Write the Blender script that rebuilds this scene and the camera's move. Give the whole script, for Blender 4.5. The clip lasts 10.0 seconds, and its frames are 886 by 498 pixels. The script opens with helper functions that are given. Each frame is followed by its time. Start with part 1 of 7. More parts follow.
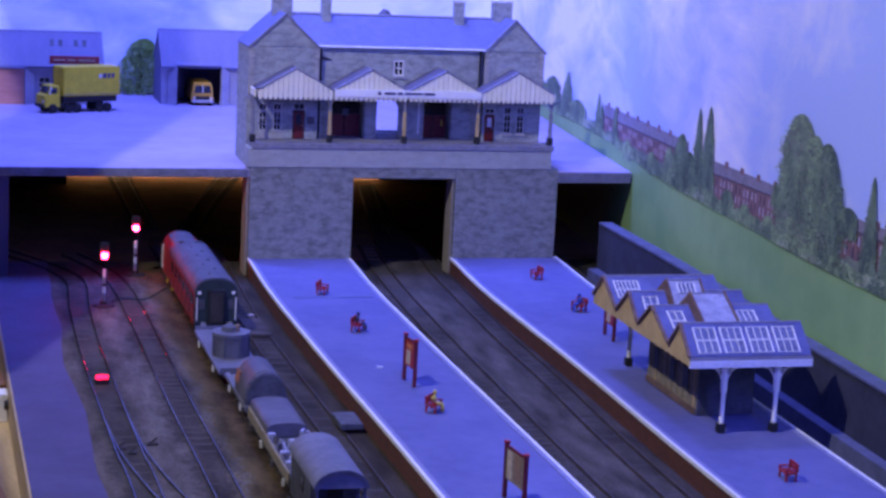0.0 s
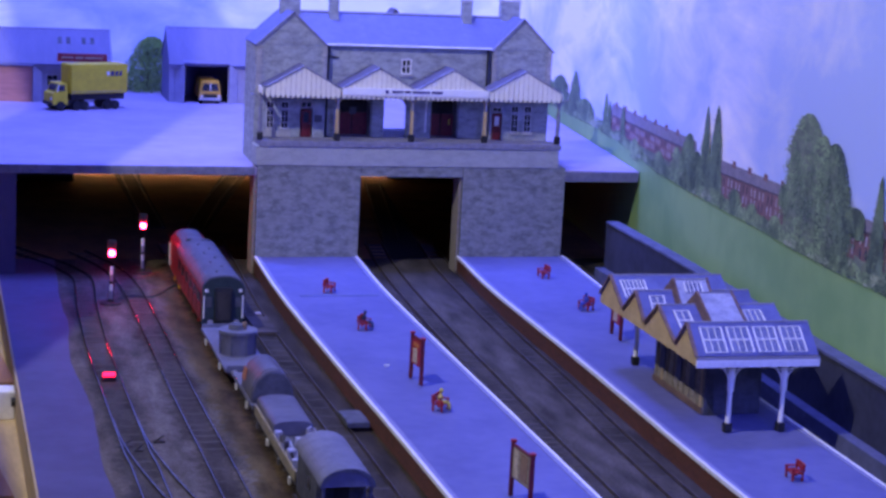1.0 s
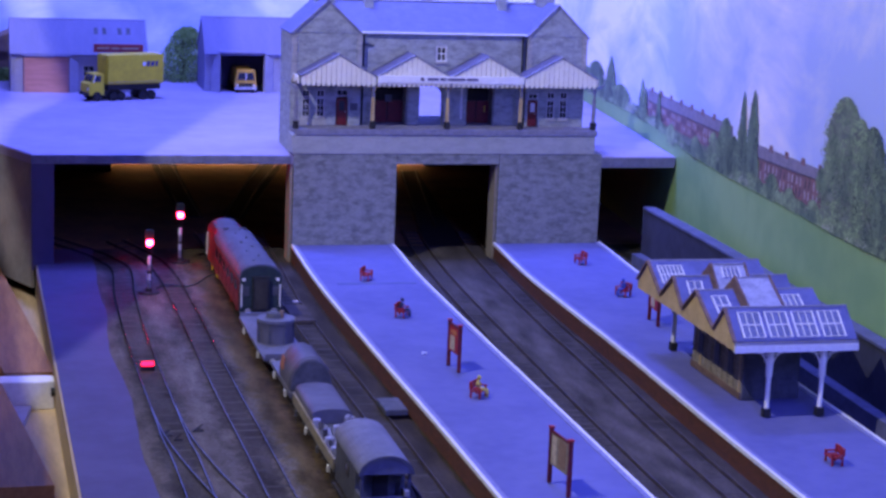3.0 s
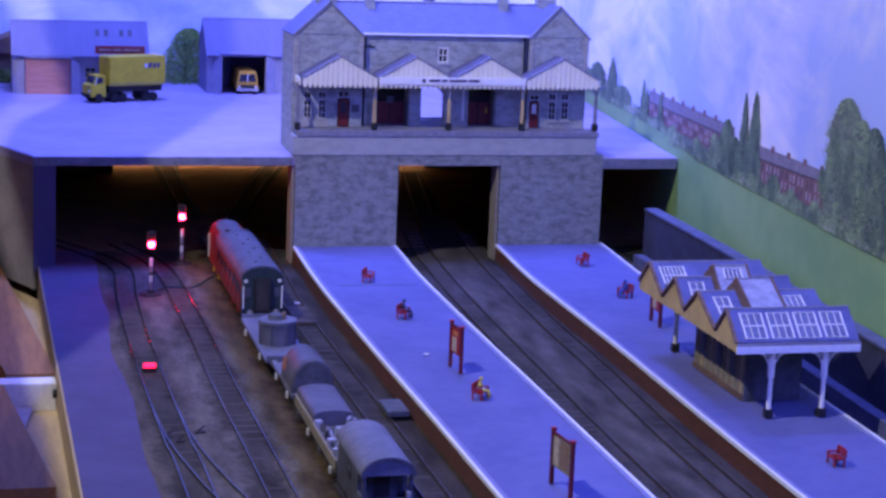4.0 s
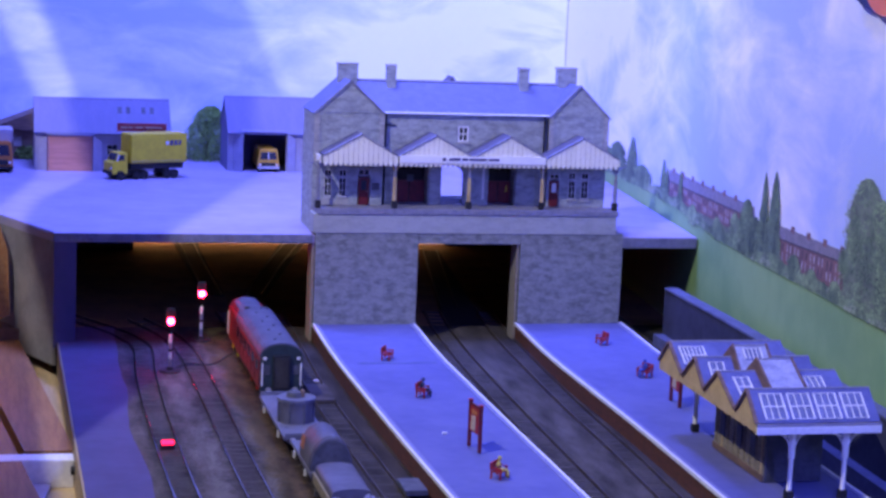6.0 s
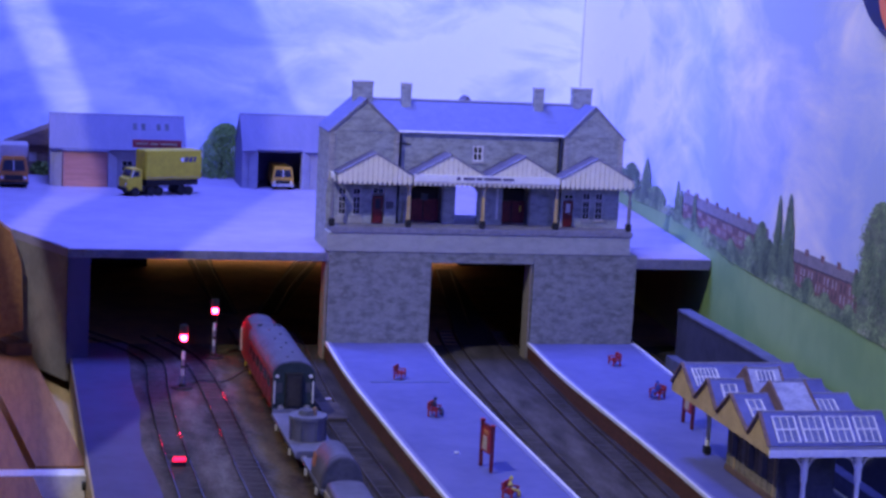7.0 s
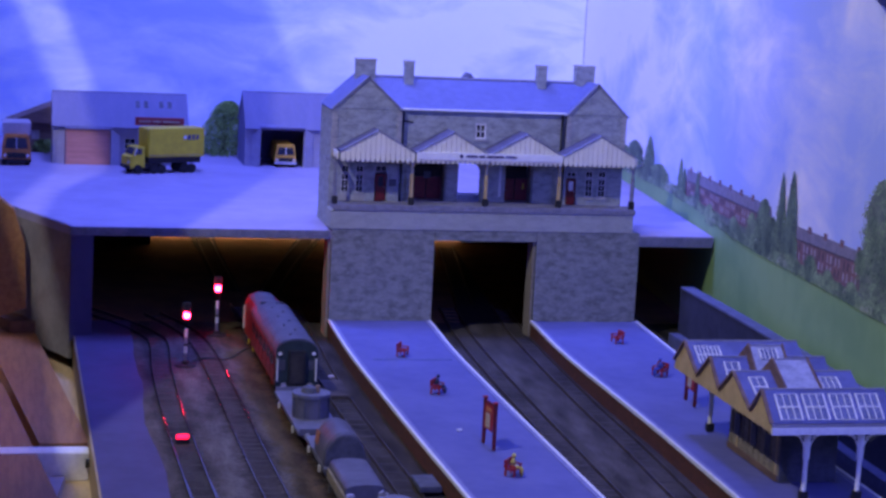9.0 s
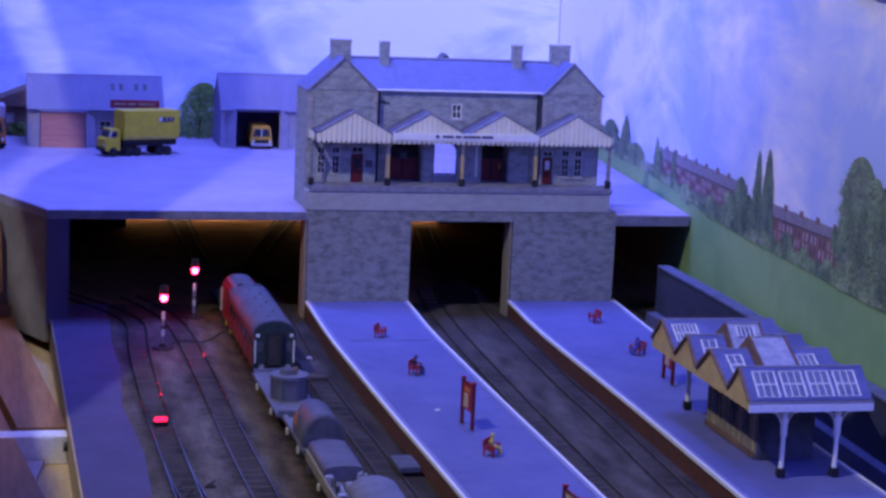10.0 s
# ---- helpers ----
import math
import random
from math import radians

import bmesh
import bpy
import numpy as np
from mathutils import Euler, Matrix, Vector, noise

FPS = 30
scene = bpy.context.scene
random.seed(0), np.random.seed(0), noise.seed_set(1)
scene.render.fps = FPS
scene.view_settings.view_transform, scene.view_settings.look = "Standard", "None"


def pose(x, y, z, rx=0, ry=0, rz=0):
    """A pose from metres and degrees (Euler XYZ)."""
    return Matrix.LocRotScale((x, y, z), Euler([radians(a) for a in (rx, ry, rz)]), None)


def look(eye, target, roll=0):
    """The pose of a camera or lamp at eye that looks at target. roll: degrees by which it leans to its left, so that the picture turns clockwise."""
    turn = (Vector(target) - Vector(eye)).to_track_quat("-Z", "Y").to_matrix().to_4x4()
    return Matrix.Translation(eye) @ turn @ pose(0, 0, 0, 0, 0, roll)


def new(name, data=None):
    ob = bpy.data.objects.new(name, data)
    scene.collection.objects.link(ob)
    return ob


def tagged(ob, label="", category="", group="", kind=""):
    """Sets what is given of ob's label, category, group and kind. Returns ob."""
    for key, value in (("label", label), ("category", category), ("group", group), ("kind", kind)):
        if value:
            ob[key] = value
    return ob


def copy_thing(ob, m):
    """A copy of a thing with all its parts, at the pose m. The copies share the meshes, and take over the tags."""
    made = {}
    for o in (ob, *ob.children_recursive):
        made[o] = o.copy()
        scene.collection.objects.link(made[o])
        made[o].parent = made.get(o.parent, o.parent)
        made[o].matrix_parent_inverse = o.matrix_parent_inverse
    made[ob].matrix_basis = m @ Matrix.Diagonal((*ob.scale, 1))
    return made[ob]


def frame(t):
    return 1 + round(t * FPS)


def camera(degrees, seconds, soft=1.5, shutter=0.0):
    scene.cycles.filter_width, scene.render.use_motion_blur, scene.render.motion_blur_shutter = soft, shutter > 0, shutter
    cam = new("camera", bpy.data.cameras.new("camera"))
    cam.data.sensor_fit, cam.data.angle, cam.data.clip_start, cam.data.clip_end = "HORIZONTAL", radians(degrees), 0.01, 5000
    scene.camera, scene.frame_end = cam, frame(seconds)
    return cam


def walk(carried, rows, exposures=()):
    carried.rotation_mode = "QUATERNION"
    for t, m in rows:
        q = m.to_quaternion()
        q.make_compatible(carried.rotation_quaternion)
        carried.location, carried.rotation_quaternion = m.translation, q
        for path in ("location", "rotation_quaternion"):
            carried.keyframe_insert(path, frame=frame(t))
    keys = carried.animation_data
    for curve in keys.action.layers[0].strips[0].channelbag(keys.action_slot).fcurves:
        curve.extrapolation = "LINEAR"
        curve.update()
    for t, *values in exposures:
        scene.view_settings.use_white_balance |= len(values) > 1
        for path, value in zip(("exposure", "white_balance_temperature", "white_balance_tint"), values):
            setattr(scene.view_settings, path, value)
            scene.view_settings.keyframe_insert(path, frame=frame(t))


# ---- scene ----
cam = camera(25.97, 10.0, soft=2.9)
# the camera stands on one spot and is turned by hand: seconds, tilt, lean, heading
UNIT = 1.11  # the plan below is drawn in units of 1.11 m
EYE = (-0.2689 * UNIT, -1.5528 * UNIT, 0.3207 * UNIT)
TURNS = [
    (0.0, 78.986, -2.847, -15.146),
    (0.5, 78.979, -2.850, -15.377),
    (1.0, 78.932, -2.982, -14.906),
    (1.5, 78.708, -2.642, -14.421),
    (2.0, 78.607, -2.707, -14.178),
    (2.5, 78.518, -2.455, -14.017),
    (4.0, 78.543, -2.250, -13.882),
    (4.5, 78.613, -2.403, -14.009),
    (5.0, 78.673, -2.368, -14.108),
    (5.5, 79.351, -2.355, -13.826),
    (6.0, 80.853, -2.448, -13.254),
    (7.5, 81.430, -3.006, -12.737),
    (8.0, 81.282, -2.962, -12.746),
    (8.5, 81.024, -2.887, -12.670),
    (9.0, 80.735, -2.916, -12.687),
    (9.5, 80.384, -2.763, -12.966),
    (10.0, 80.188, -2.585, -13.439),
]
walk(cam, [(t, pose(*EYE, rx, ry, rz)) for t, rx, ry, rz in TURNS], exposures=[(0.0, -0.08), (1.5, 0.02), (5.0, 0.05), (5.5, 0.11), (6.0, 0.15), (6.4, 0.08), (7.3, -0.40), (8.5, -0.50), (10.0, -0.38)])

# ---------------------------------------------------------------- light
world = bpy.data.worlds.new("room_light")
scene.world = world
world.use_nodes = True
world.node_tree.nodes["Background"].inputs[0].default_value = (0.16, 0.17, 0.6, 1)
world.node_tree.nodes["Background"].inputs[1].default_value = 0.45


def area_lamp(name, place, target, wide, deep, watts, colour):
    data = bpy.data.lights.new(name, "AREA")
    data.shape, data.size, data.size_y, data.energy, data.color = "RECTANGLE", wide * UNIT, deep * UNIT, watts * UNIT ** 2, colour
    ob = new(name, data)
    ob.matrix_world = look(Vector(place) * UNIT, Vector(target) * UNIT)
    return ob


# all lamps are unseen: one blue light strip runs along the layout, one across its back; a whiter spotlight with added
# shadow flaps to the left, a warm lamp under the deck and a warm fill added over the planks
strip = bpy.data.lights.new("light_strip", "AREA")
strip.shape, strip.size, strip.size_y, strip.energy, strip.color = "RECTANGLE", 0.02 * UNIT, 0.8 * UNIT, 9.4 * UNIT ** 2, (0.118, 0.145, 1.0)
new("light_strip", strip).matrix_world = pose(0.10 * UNIT, -1.25 * UNIT, 0.56 * UNIT, 20, -22, 0)
area_lamp("light_strip", (-0.03, 0.12, 0.96), (0.32, 0.47, 0.28), 0.6, 0.10, 28.5, (0.15, 0.195, 1.0))
area_lamp("yard_lamp", (0.06, 0.530, 0.001), (0.06, 0.530, -0.02), 0.40, 0.012, 0.21, (1.0, 0.50, 0.20))
# narrow warm fill added over the planks in place of room light
plank_fill = area_lamp("plank_fill", (-0.37, -0.14, 0.26), (-0.335, -0.14, -0.04), 0.50, 0.03, 0.15, (1.0, 0.60, 0.30))
plank_fill.data.spread = radians(44)
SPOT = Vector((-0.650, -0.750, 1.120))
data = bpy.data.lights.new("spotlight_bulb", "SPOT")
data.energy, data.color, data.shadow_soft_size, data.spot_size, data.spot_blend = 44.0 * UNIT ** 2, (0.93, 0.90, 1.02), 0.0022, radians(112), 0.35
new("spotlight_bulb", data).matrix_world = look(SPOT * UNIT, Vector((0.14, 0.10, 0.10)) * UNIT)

# ---------------------------------------------------------------- materials


def mat(name, a, b=None, scale=250.0, rough=0.75, metal=0.0, bump=0.15, fine=4.0, stretch=(1, 1, 1), spec=0.4, vary=0.0, lo=0.35, hi=0.65):
    """Two colours mixed by a coarse and a fine grain, with relief; vary: how much single pieces differ."""
    m = bpy.data.materials.new(name)
    m.use_nodes = True
    nt = m.node_tree
    n, l = nt.nodes, nt.links
    bs = n["Principled BSDF"]
    bs.inputs["Roughness"].default_value, bs.inputs["Metallic"].default_value = rough, metal
    bs.inputs["Specular IOR Level"].default_value = spec
    b = b or tuple(c * 0.82 for c in a)
    co, mp = n.new("ShaderNodeTexCoord"), n.new("ShaderNodeMapping")
    mp.inputs["Scale"].default_value = stretch
    l.new(co.outputs["Object"], mp.inputs["Vector"])
    n1, n2 = n.new("ShaderNodeTexNoise"), n.new("ShaderNodeTexNoise")
    n1.inputs["Scale"].default_value, n2.inputs["Scale"].default_value = scale, scale * fine
    n1.inputs["Detail"].default_value, n2.inputs["Detail"].default_value = 4, 3
    for k in (n1, n2):
        l.new(mp.outputs[0], k.inputs["Vector"])
    add = n.new("ShaderNodeMath")
    add.operation = "MULTIPLY_ADD"
    add.inputs[1].default_value, add.inputs[2].default_value = 0.35, -0.17
    l.new(n2.outputs[0], add.inputs[0])
    add2 = n.new("ShaderNodeMath")
    l.new(n1.outputs[0], add2.inputs[0]), l.new(add.outputs[0], add2.inputs[1])
    ramp = n.new("ShaderNodeValToRGB")
    ramp.color_ramp.elements[0].position, ramp.color_ramp.elements[1].position = lo, hi
    ramp.color_ramp.elements[0].color, ramp.color_ramp.elements[1].color = (*b, 1), (*a, 1)
    l.new(add2.outputs[0], ramp.inputs[0])
    out = ramp.outputs[0]
    if vary:
        info, hsv, mr = n.new("ShaderNodeObjectInfo"), n.new("ShaderNodeHueSaturation"), n.new("ShaderNodeMapRange")
        mr.inputs[3].default_value, mr.inputs[4].default_value = 1 - vary, 1 + vary
        l.new(info.outputs["Random"], mr.inputs[0]), l.new(mr.outputs[0], hsv.inputs["Value"]), l.new(out, hsv.inputs["Color"])
        out = hsv.outputs[0]
    l.new(out, bs.inputs["Base Color"])
    if bump:
        bp = n.new("ShaderNodeBump")
        bp.inputs["Strength"].default_value, bp.inputs["Distance"].default_value = bump, 0.0006
        l.new(add2.outputs[0], bp.inputs["Height"]), l.new(bp.outputs[0], bs.inputs["Normal"])
    return m


def stone_mat(name, a, b, mortar, cell=150.0, flat=(1, 1, 1.9), bump=0.2):
    """Random rubble, as on printed stone paper: blotches and small dark speckles over soft joints."""
    m = bpy.data.materials.new(name)
    m.use_nodes = True
    nt = m.node_tree
    n, l = nt.nodes, nt.links
    bs = n["Principled BSDF"]
    bs.inputs["Roughness"].default_value = 0.85
    bs.inputs["Specular IOR Level"].default_value = 0.2
    co, mp = n.new("ShaderNodeTexCoord"), n.new("ShaderNodeMapping")
    mp.inputs["Scale"].default_value = flat
    l.new(co.outputs["Object"], mp.inputs["Vector"])
    warp, wadd = n.new("ShaderNodeTexNoise"), n.new("ShaderNodeMix")
    warp.inputs["Scale"].default_value = cell * 0.8
    wadd.data_type, wadd.blend_type = "RGBA", "ADD"
    wadd.inputs[0].default_value = 0.006
    l.new(mp.outputs[0], warp.inputs["Vector"]), l.new(mp.outputs[0], wadd.inputs[6]), l.new(warp.outputs["Color"], wadd.inputs[7])
    v, e, nz, sp = n.new("ShaderNodeTexVoronoi"), n.new("ShaderNodeTexVoronoi"), n.new("ShaderNodeTexNoise"), n.new("ShaderNodeTexNoise")
    e.feature = "DISTANCE_TO_EDGE"
    for k in (v, e):
        k.inputs["Scale"].default_value = cell
        l.new(wadd.outputs[2], k.inputs["Vector"])
    nz.inputs["Scale"].default_value, nz.inputs["Detail"].default_value = cell * 0.62, 4
    sp.inputs["Scale"].default_value, sp.inputs["Detail"].default_value = cell * 2.1, 3
    l.new(mp.outputs[0], nz.inputs["Vector"]), l.new(mp.outputs[0], sp.inputs["Vector"])
    sep = n.new("ShaderNodeSeparateColor")
    l.new(v.outputs["Color"], sep.inputs[0])
    mixf, mix2 = n.new("ShaderNodeMath"), n.new("ShaderNodeMath")
    mixf.operation = mix2.operation = "MULTIPLY_ADD"
    mixf.inputs[1].default_value, mix2.inputs[1].default_value = 0.16, 0.55
    l.new(sep.outputs[0], mixf.inputs[0]), l.new(nz.outputs[0], mixf.inputs[2])
    l.new(sp.outputs[0], mix2.inputs[0]), l.new(mixf.outputs[0], mix2.inputs[2])
    ramp = n.new("ShaderNodeValToRGB")
    ramp.color_ramp.elements[0].position, ramp.color_ramp.elements[1].position = 0.66, 0.98
    ramp.color_ramp.elements[0].color, ramp.color_ramp.elements[1].color = (*b, 1), (*a, 1)
    l.new(mix2.outputs[0], ramp.inputs[0])
    edge = n.new("ShaderNodeValToRGB")
    edge.color_ramp.elements[0].position, edge.color_ramp.elements[1].position = 0.0, 0.05
    l.new(e.outputs["Distance"], edge.inputs[0])
    mx = n.new("ShaderNodeMix")
    mx.data_type = "RGBA"
    l.new(edge.outputs[0], mx.inputs[0])
    mx.inputs[6].default_value = (*mortar, 1)
    l.new(ramp.outputs[0], mx.inputs[7])
    l.new(mx.outputs[2], bs.inputs["Base Color"])
    bp = n.new("ShaderNodeBump")
    bp.inputs["Strength"].default_value, bp.inputs["Distance"].default_value = bump, 0.0006
    l.new(mix2.outputs[0], bp.inputs["Height"]), l.new(bp.outputs[0], bs.inputs["Normal"])
    return m


def ground_mat(name, bands):
    """Trackbed: bands of (x, colour) along the roads with wandering soft edges, under stones and dust."""
    m = bpy.data.materials.new(name)
    m.use_nodes = True
    n, l = m.node_tree.nodes, m.node_tree.links
    bs = n["Principled BSDF"]
    bs.inputs["Roughness"].default_value = 0.95
    bs.inputs["Specular IOR Level"].default_value = 0.2
    co, sep = n.new("ShaderNodeTexCoord"), n.new("ShaderNodeSeparateXYZ")
    l.new(co.outputs["Object"], sep.inputs[0])
    w1, w2, w3, st = [n.new("ShaderNodeTexNoise") for _ in range(4)]
    for k, s, d in ((w1, 22, 3), (w2, 130, 4), (w3, 70, 6), (st, 480, 3)):
        k.inputs["Scale"].default_value, k.inputs["Detail"].default_value = s, d
        l.new(co.outputs["Object"], k.inputs["Vector"])

    def calc(op, a, b, c=None):
        k = n.new("ShaderNodeMath")
        k.operation = op
        for i, v in enumerate((a, b) if c is None else (a, b, c)):
            if isinstance(v, (int, float)):
                k.inputs[i].default_value = v
            else:
                l.new(v, k.inputs[i])
        return k.outputs[0]
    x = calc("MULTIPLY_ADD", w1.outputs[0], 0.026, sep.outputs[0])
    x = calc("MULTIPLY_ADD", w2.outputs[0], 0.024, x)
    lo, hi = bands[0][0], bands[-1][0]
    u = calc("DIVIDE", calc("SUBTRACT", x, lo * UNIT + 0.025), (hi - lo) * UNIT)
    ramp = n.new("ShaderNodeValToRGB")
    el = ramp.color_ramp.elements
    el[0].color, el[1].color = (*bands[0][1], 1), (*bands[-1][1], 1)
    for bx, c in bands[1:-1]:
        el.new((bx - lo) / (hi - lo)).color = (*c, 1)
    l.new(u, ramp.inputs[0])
    run = n.new("ShaderNodeMapping")
    run.inputs["Scale"].default_value = (1, 0.28, 1)
    l.new(co.outputs["Object"], run.inputs["Vector"]), l.new(run.outputs[0], w3.inputs["Vector"])
    tone = calc("MULTIPLY_ADD", w3.outputs[0], 2.2, -0.22)
    tone = calc("MULTIPLY", tone, calc("MULTIPLY_ADD", st.outputs[0], 1.5, 0.25))
    mx = n.new("ShaderNodeMix")
    mx.data_type, mx.blend_type = "RGBA", "MULTIPLY"
    mx.inputs[0].default_value = 1.0
    grey = n.new("ShaderNodeCombineColor")
    for i in range(3):
        l.new(tone, grey.inputs[i])
    l.new(ramp.outputs[0], mx.inputs[6]), l.new(grey.outputs[0], mx.inputs[7])
    l.new(mx.outputs[2], bs.inputs["Base Color"])
    bp = n.new("ShaderNodeBump")
    bp.inputs["Strength"].default_value, bp.inputs["Distance"].default_value = 0.6, 0.0006
    l.new(st.outputs[0], bp.inputs["Height"]), l.new(bp.outputs[0], bs.inputs["Normal"])
    return m


def course_mat(name, a, b, mortar, wide, high, bump=0.4, rough=0.8):
    """Courses of bricks or slates on upright or sloping faces, in the plane of x and z."""
    m = bpy.data.materials.new(name)
    m.use_nodes = True
    nt = m.node_tree
    n, l = nt.nodes, nt.links
    bs = n["Principled BSDF"]
    bs.inputs["Roughness"].default_value = rough
    co, sep, com = n.new("ShaderNodeTexCoord"), n.new("ShaderNodeSeparateXYZ"), n.new("ShaderNodeCombineXYZ")
    l.new(co.outputs["Object"], sep.inputs[0])
    sm = n.new("ShaderNodeMath")
    l.new(sep.outputs[0], sm.inputs[0]), l.new(sep.outputs[1], sm.inputs[1])
    l.new(sm.outputs[0], com.inputs[0]), l.new(sep.outputs[2], com.inputs[1])
    br = n.new("ShaderNodeTexBrick")
    br.inputs["Scale"].default_value = 1.0
    br.inputs["Brick Width"].default_value, br.inputs["Row Height"].default_value = wide, high
    br.inputs["Mortar Size"].default_value = high * 0.08
    br.inputs["Color1"].default_value, br.inputs["Color2"].default_value, br.inputs["Mortar"].default_value = (*a, 1), (*b, 1), (*mortar, 1)
    l.new(com.outputs[0], br.inputs["Vector"])
    nz, mx = n.new("ShaderNodeTexNoise"), n.new("ShaderNodeMix")
    nz.inputs["Scale"].default_value, nz.inputs["Detail"].default_value = 90, 5
    l.new(co.outputs["Object"], nz.inputs["Vector"])
    mx.data_type, mx.blend_type = "RGBA", "OVERLAY"
    mx.inputs[0].default_value = 0.25
    l.new(br.outputs["Color"], mx.inputs[6]), l.new(nz.outputs[0], mx.inputs[7])
    l.new(mx.outputs[2], bs.inputs["Base Color"])
    bp = n.new("ShaderNodeBump")
    bp.inputs["Strength"].default_value, bp.inputs["Distance"].default_value = bump, 0.0005
    bp.invert = True
    l.new(br.outputs["Fac"], bp.inputs["Height"]), l.new(bp.outputs[0], bs.inputs["Normal"])
    return m


def foliage_print(name, a, b):
    """Printed leaves: masses of light and shade in the print, each clump a little different."""
    m = bpy.data.materials.new(name)
    m.use_nodes = True
    n, l = m.node_tree.nodes, m.node_tree.links
    bs = n["Principled BSDF"]
    bs.inputs["Roughness"].default_value = 0.6
    geo, ramp = n.new("ShaderNodeNewGeometry"), n.new("ShaderNodeValToRGB")
    ramp.color_ramp.elements[0].color, ramp.color_ramp.elements[1].color = (*a, 1), (*b, 1)
    co, nz, mix = n.new("ShaderNodeTexCoord"), n.new("ShaderNodeTexNoise"), n.new("ShaderNodeMath")
    nz.inputs["Scale"].default_value, nz.inputs["Detail"].default_value, nz.inputs["Roughness"].default_value = 62, 5, 0.7
    tall = n.new("ShaderNodeMapping")
    tall.inputs["Scale"].default_value = (1, 0.8, 0.55)
    l.new(co.outputs["Object"], tall.inputs["Vector"]), l.new(tall.outputs[0], nz.inputs["Vector"])
    mix.operation = "MULTIPLY_ADD"
    mix.inputs[1].default_value = 0.13
    l.new(geo.outputs["Random Per Island"], mix.inputs[0]), l.new(nz.outputs[0], mix.inputs[2])
    ramp.color_ramp.elements[0].position, ramp.color_ramp.elements[1].position = 0.45, 0.70
    l.new(mix.outputs[0], ramp.inputs[0]), l.new(ramp.outputs[0], bs.inputs["Base Color"])
    return m


def glow(name, colour, strength):
    m = bpy.data.materials.new(name)
    m.use_nodes = True
    bs = m.node_tree.nodes["Principled BSDF"]
    bs.inputs["Base Color"].default_value = (*colour, 1)
    bs.inputs["Emission Color"].default_value, bs.inputs["Emission Strength"].default_value = (*colour, 1), strength
    return m


def glass(name, tint=(0.02, 0.025, 0.04)):
    m = bpy.data.materials.new(name)
    m.use_nodes = True
    bs = m.node_tree.nodes["Principled BSDF"]
    bs.inputs["Base Color"].default_value = (*tint, 1)
    bs.inputs["Roughness"].default_value = 0.12
    return m


def sky_mat(name, seed, scale, stretch, shape, deep, pale):
    """A printed sheet of summer sky. shape: (axis, where, how much) rows by which printed cloud and painted-in light
    thicken along the sheet.
    """
    m = bpy.data.materials.new(name)
    m.use_nodes = True
    n, l = m.node_tree.nodes, m.node_tree.links
    bs = n["Principled BSDF"]
    bs.inputs["Roughness"].default_value, bs.inputs["Specular IOR Level"].default_value = 0.5, 0.25

    def calc(op, a, b, c=0.0, clamp=False):
        k = n.new("ShaderNodeMath")
        k.operation, k.use_clamp = op, clamp
        for i, v in enumerate((a, b, c)):
            if isinstance(v, (int, float)):
                k.inputs[i].default_value = v
            else:
                l.new(v, k.inputs[i])
        return k.outputs[0]
    co, mp, sep = n.new("ShaderNodeTexCoord"), n.new("ShaderNodeMapping"), n.new("ShaderNodeSeparateXYZ")
    mp.inputs["Scale"].default_value, mp.inputs["Location"].default_value = stretch, (seed, 0.3, 0.1)
    l.new(co.outputs["Object"], mp.inputs["Vector"]), l.new(co.outputs["Object"], sep.inputs[0])
    big, puff, wisp = [n.new("ShaderNodeTexNoise") for _ in range(3)]
    for k, sc, det, dis in ((big, scale, 3, 0.3), (puff, scale * 2.6, 7, 0.8), (wisp, scale * 7, 5, 0.4)):
        k.inputs["Scale"].default_value, k.inputs["Detail"].default_value, k.inputs["Distortion"].default_value = sc, det, dis
        k.inputs["Roughness"].default_value = 0.58
        l.new(mp.outputs[0], k.inputs["Vector"])
    v = calc("MULTIPLY_ADD", puff.outputs[0], 0.55, calc("MULTIPLY_ADD", big.outputs[0], 0.85, -0.125))
    v = calc("MULTIPLY_ADD", wisp.outputs[0], 0.14, v)
    for axis, where, much in shape:
        v = calc("ADD", v, calc("MULTIPLY", calc("SUBTRACT", sep.outputs[axis], where), much))
    ramp = n.new("ShaderNodeValToRGB")
    el = ramp.color_ramp.elements
    el[0].position, el[0].color = 0.54, (*deep, 1)
    el[1].position, el[1].color = 0.75, (*pale, 1)
    el.new(0.63).color = tuple(d * 0.60 + p * 0.40 for d, p in zip(deep, pale)) + (1,)
    l.new(v, ramp.inputs[0]), l.new(ramp.outputs[0], bs.inputs["Base Color"])
    return m


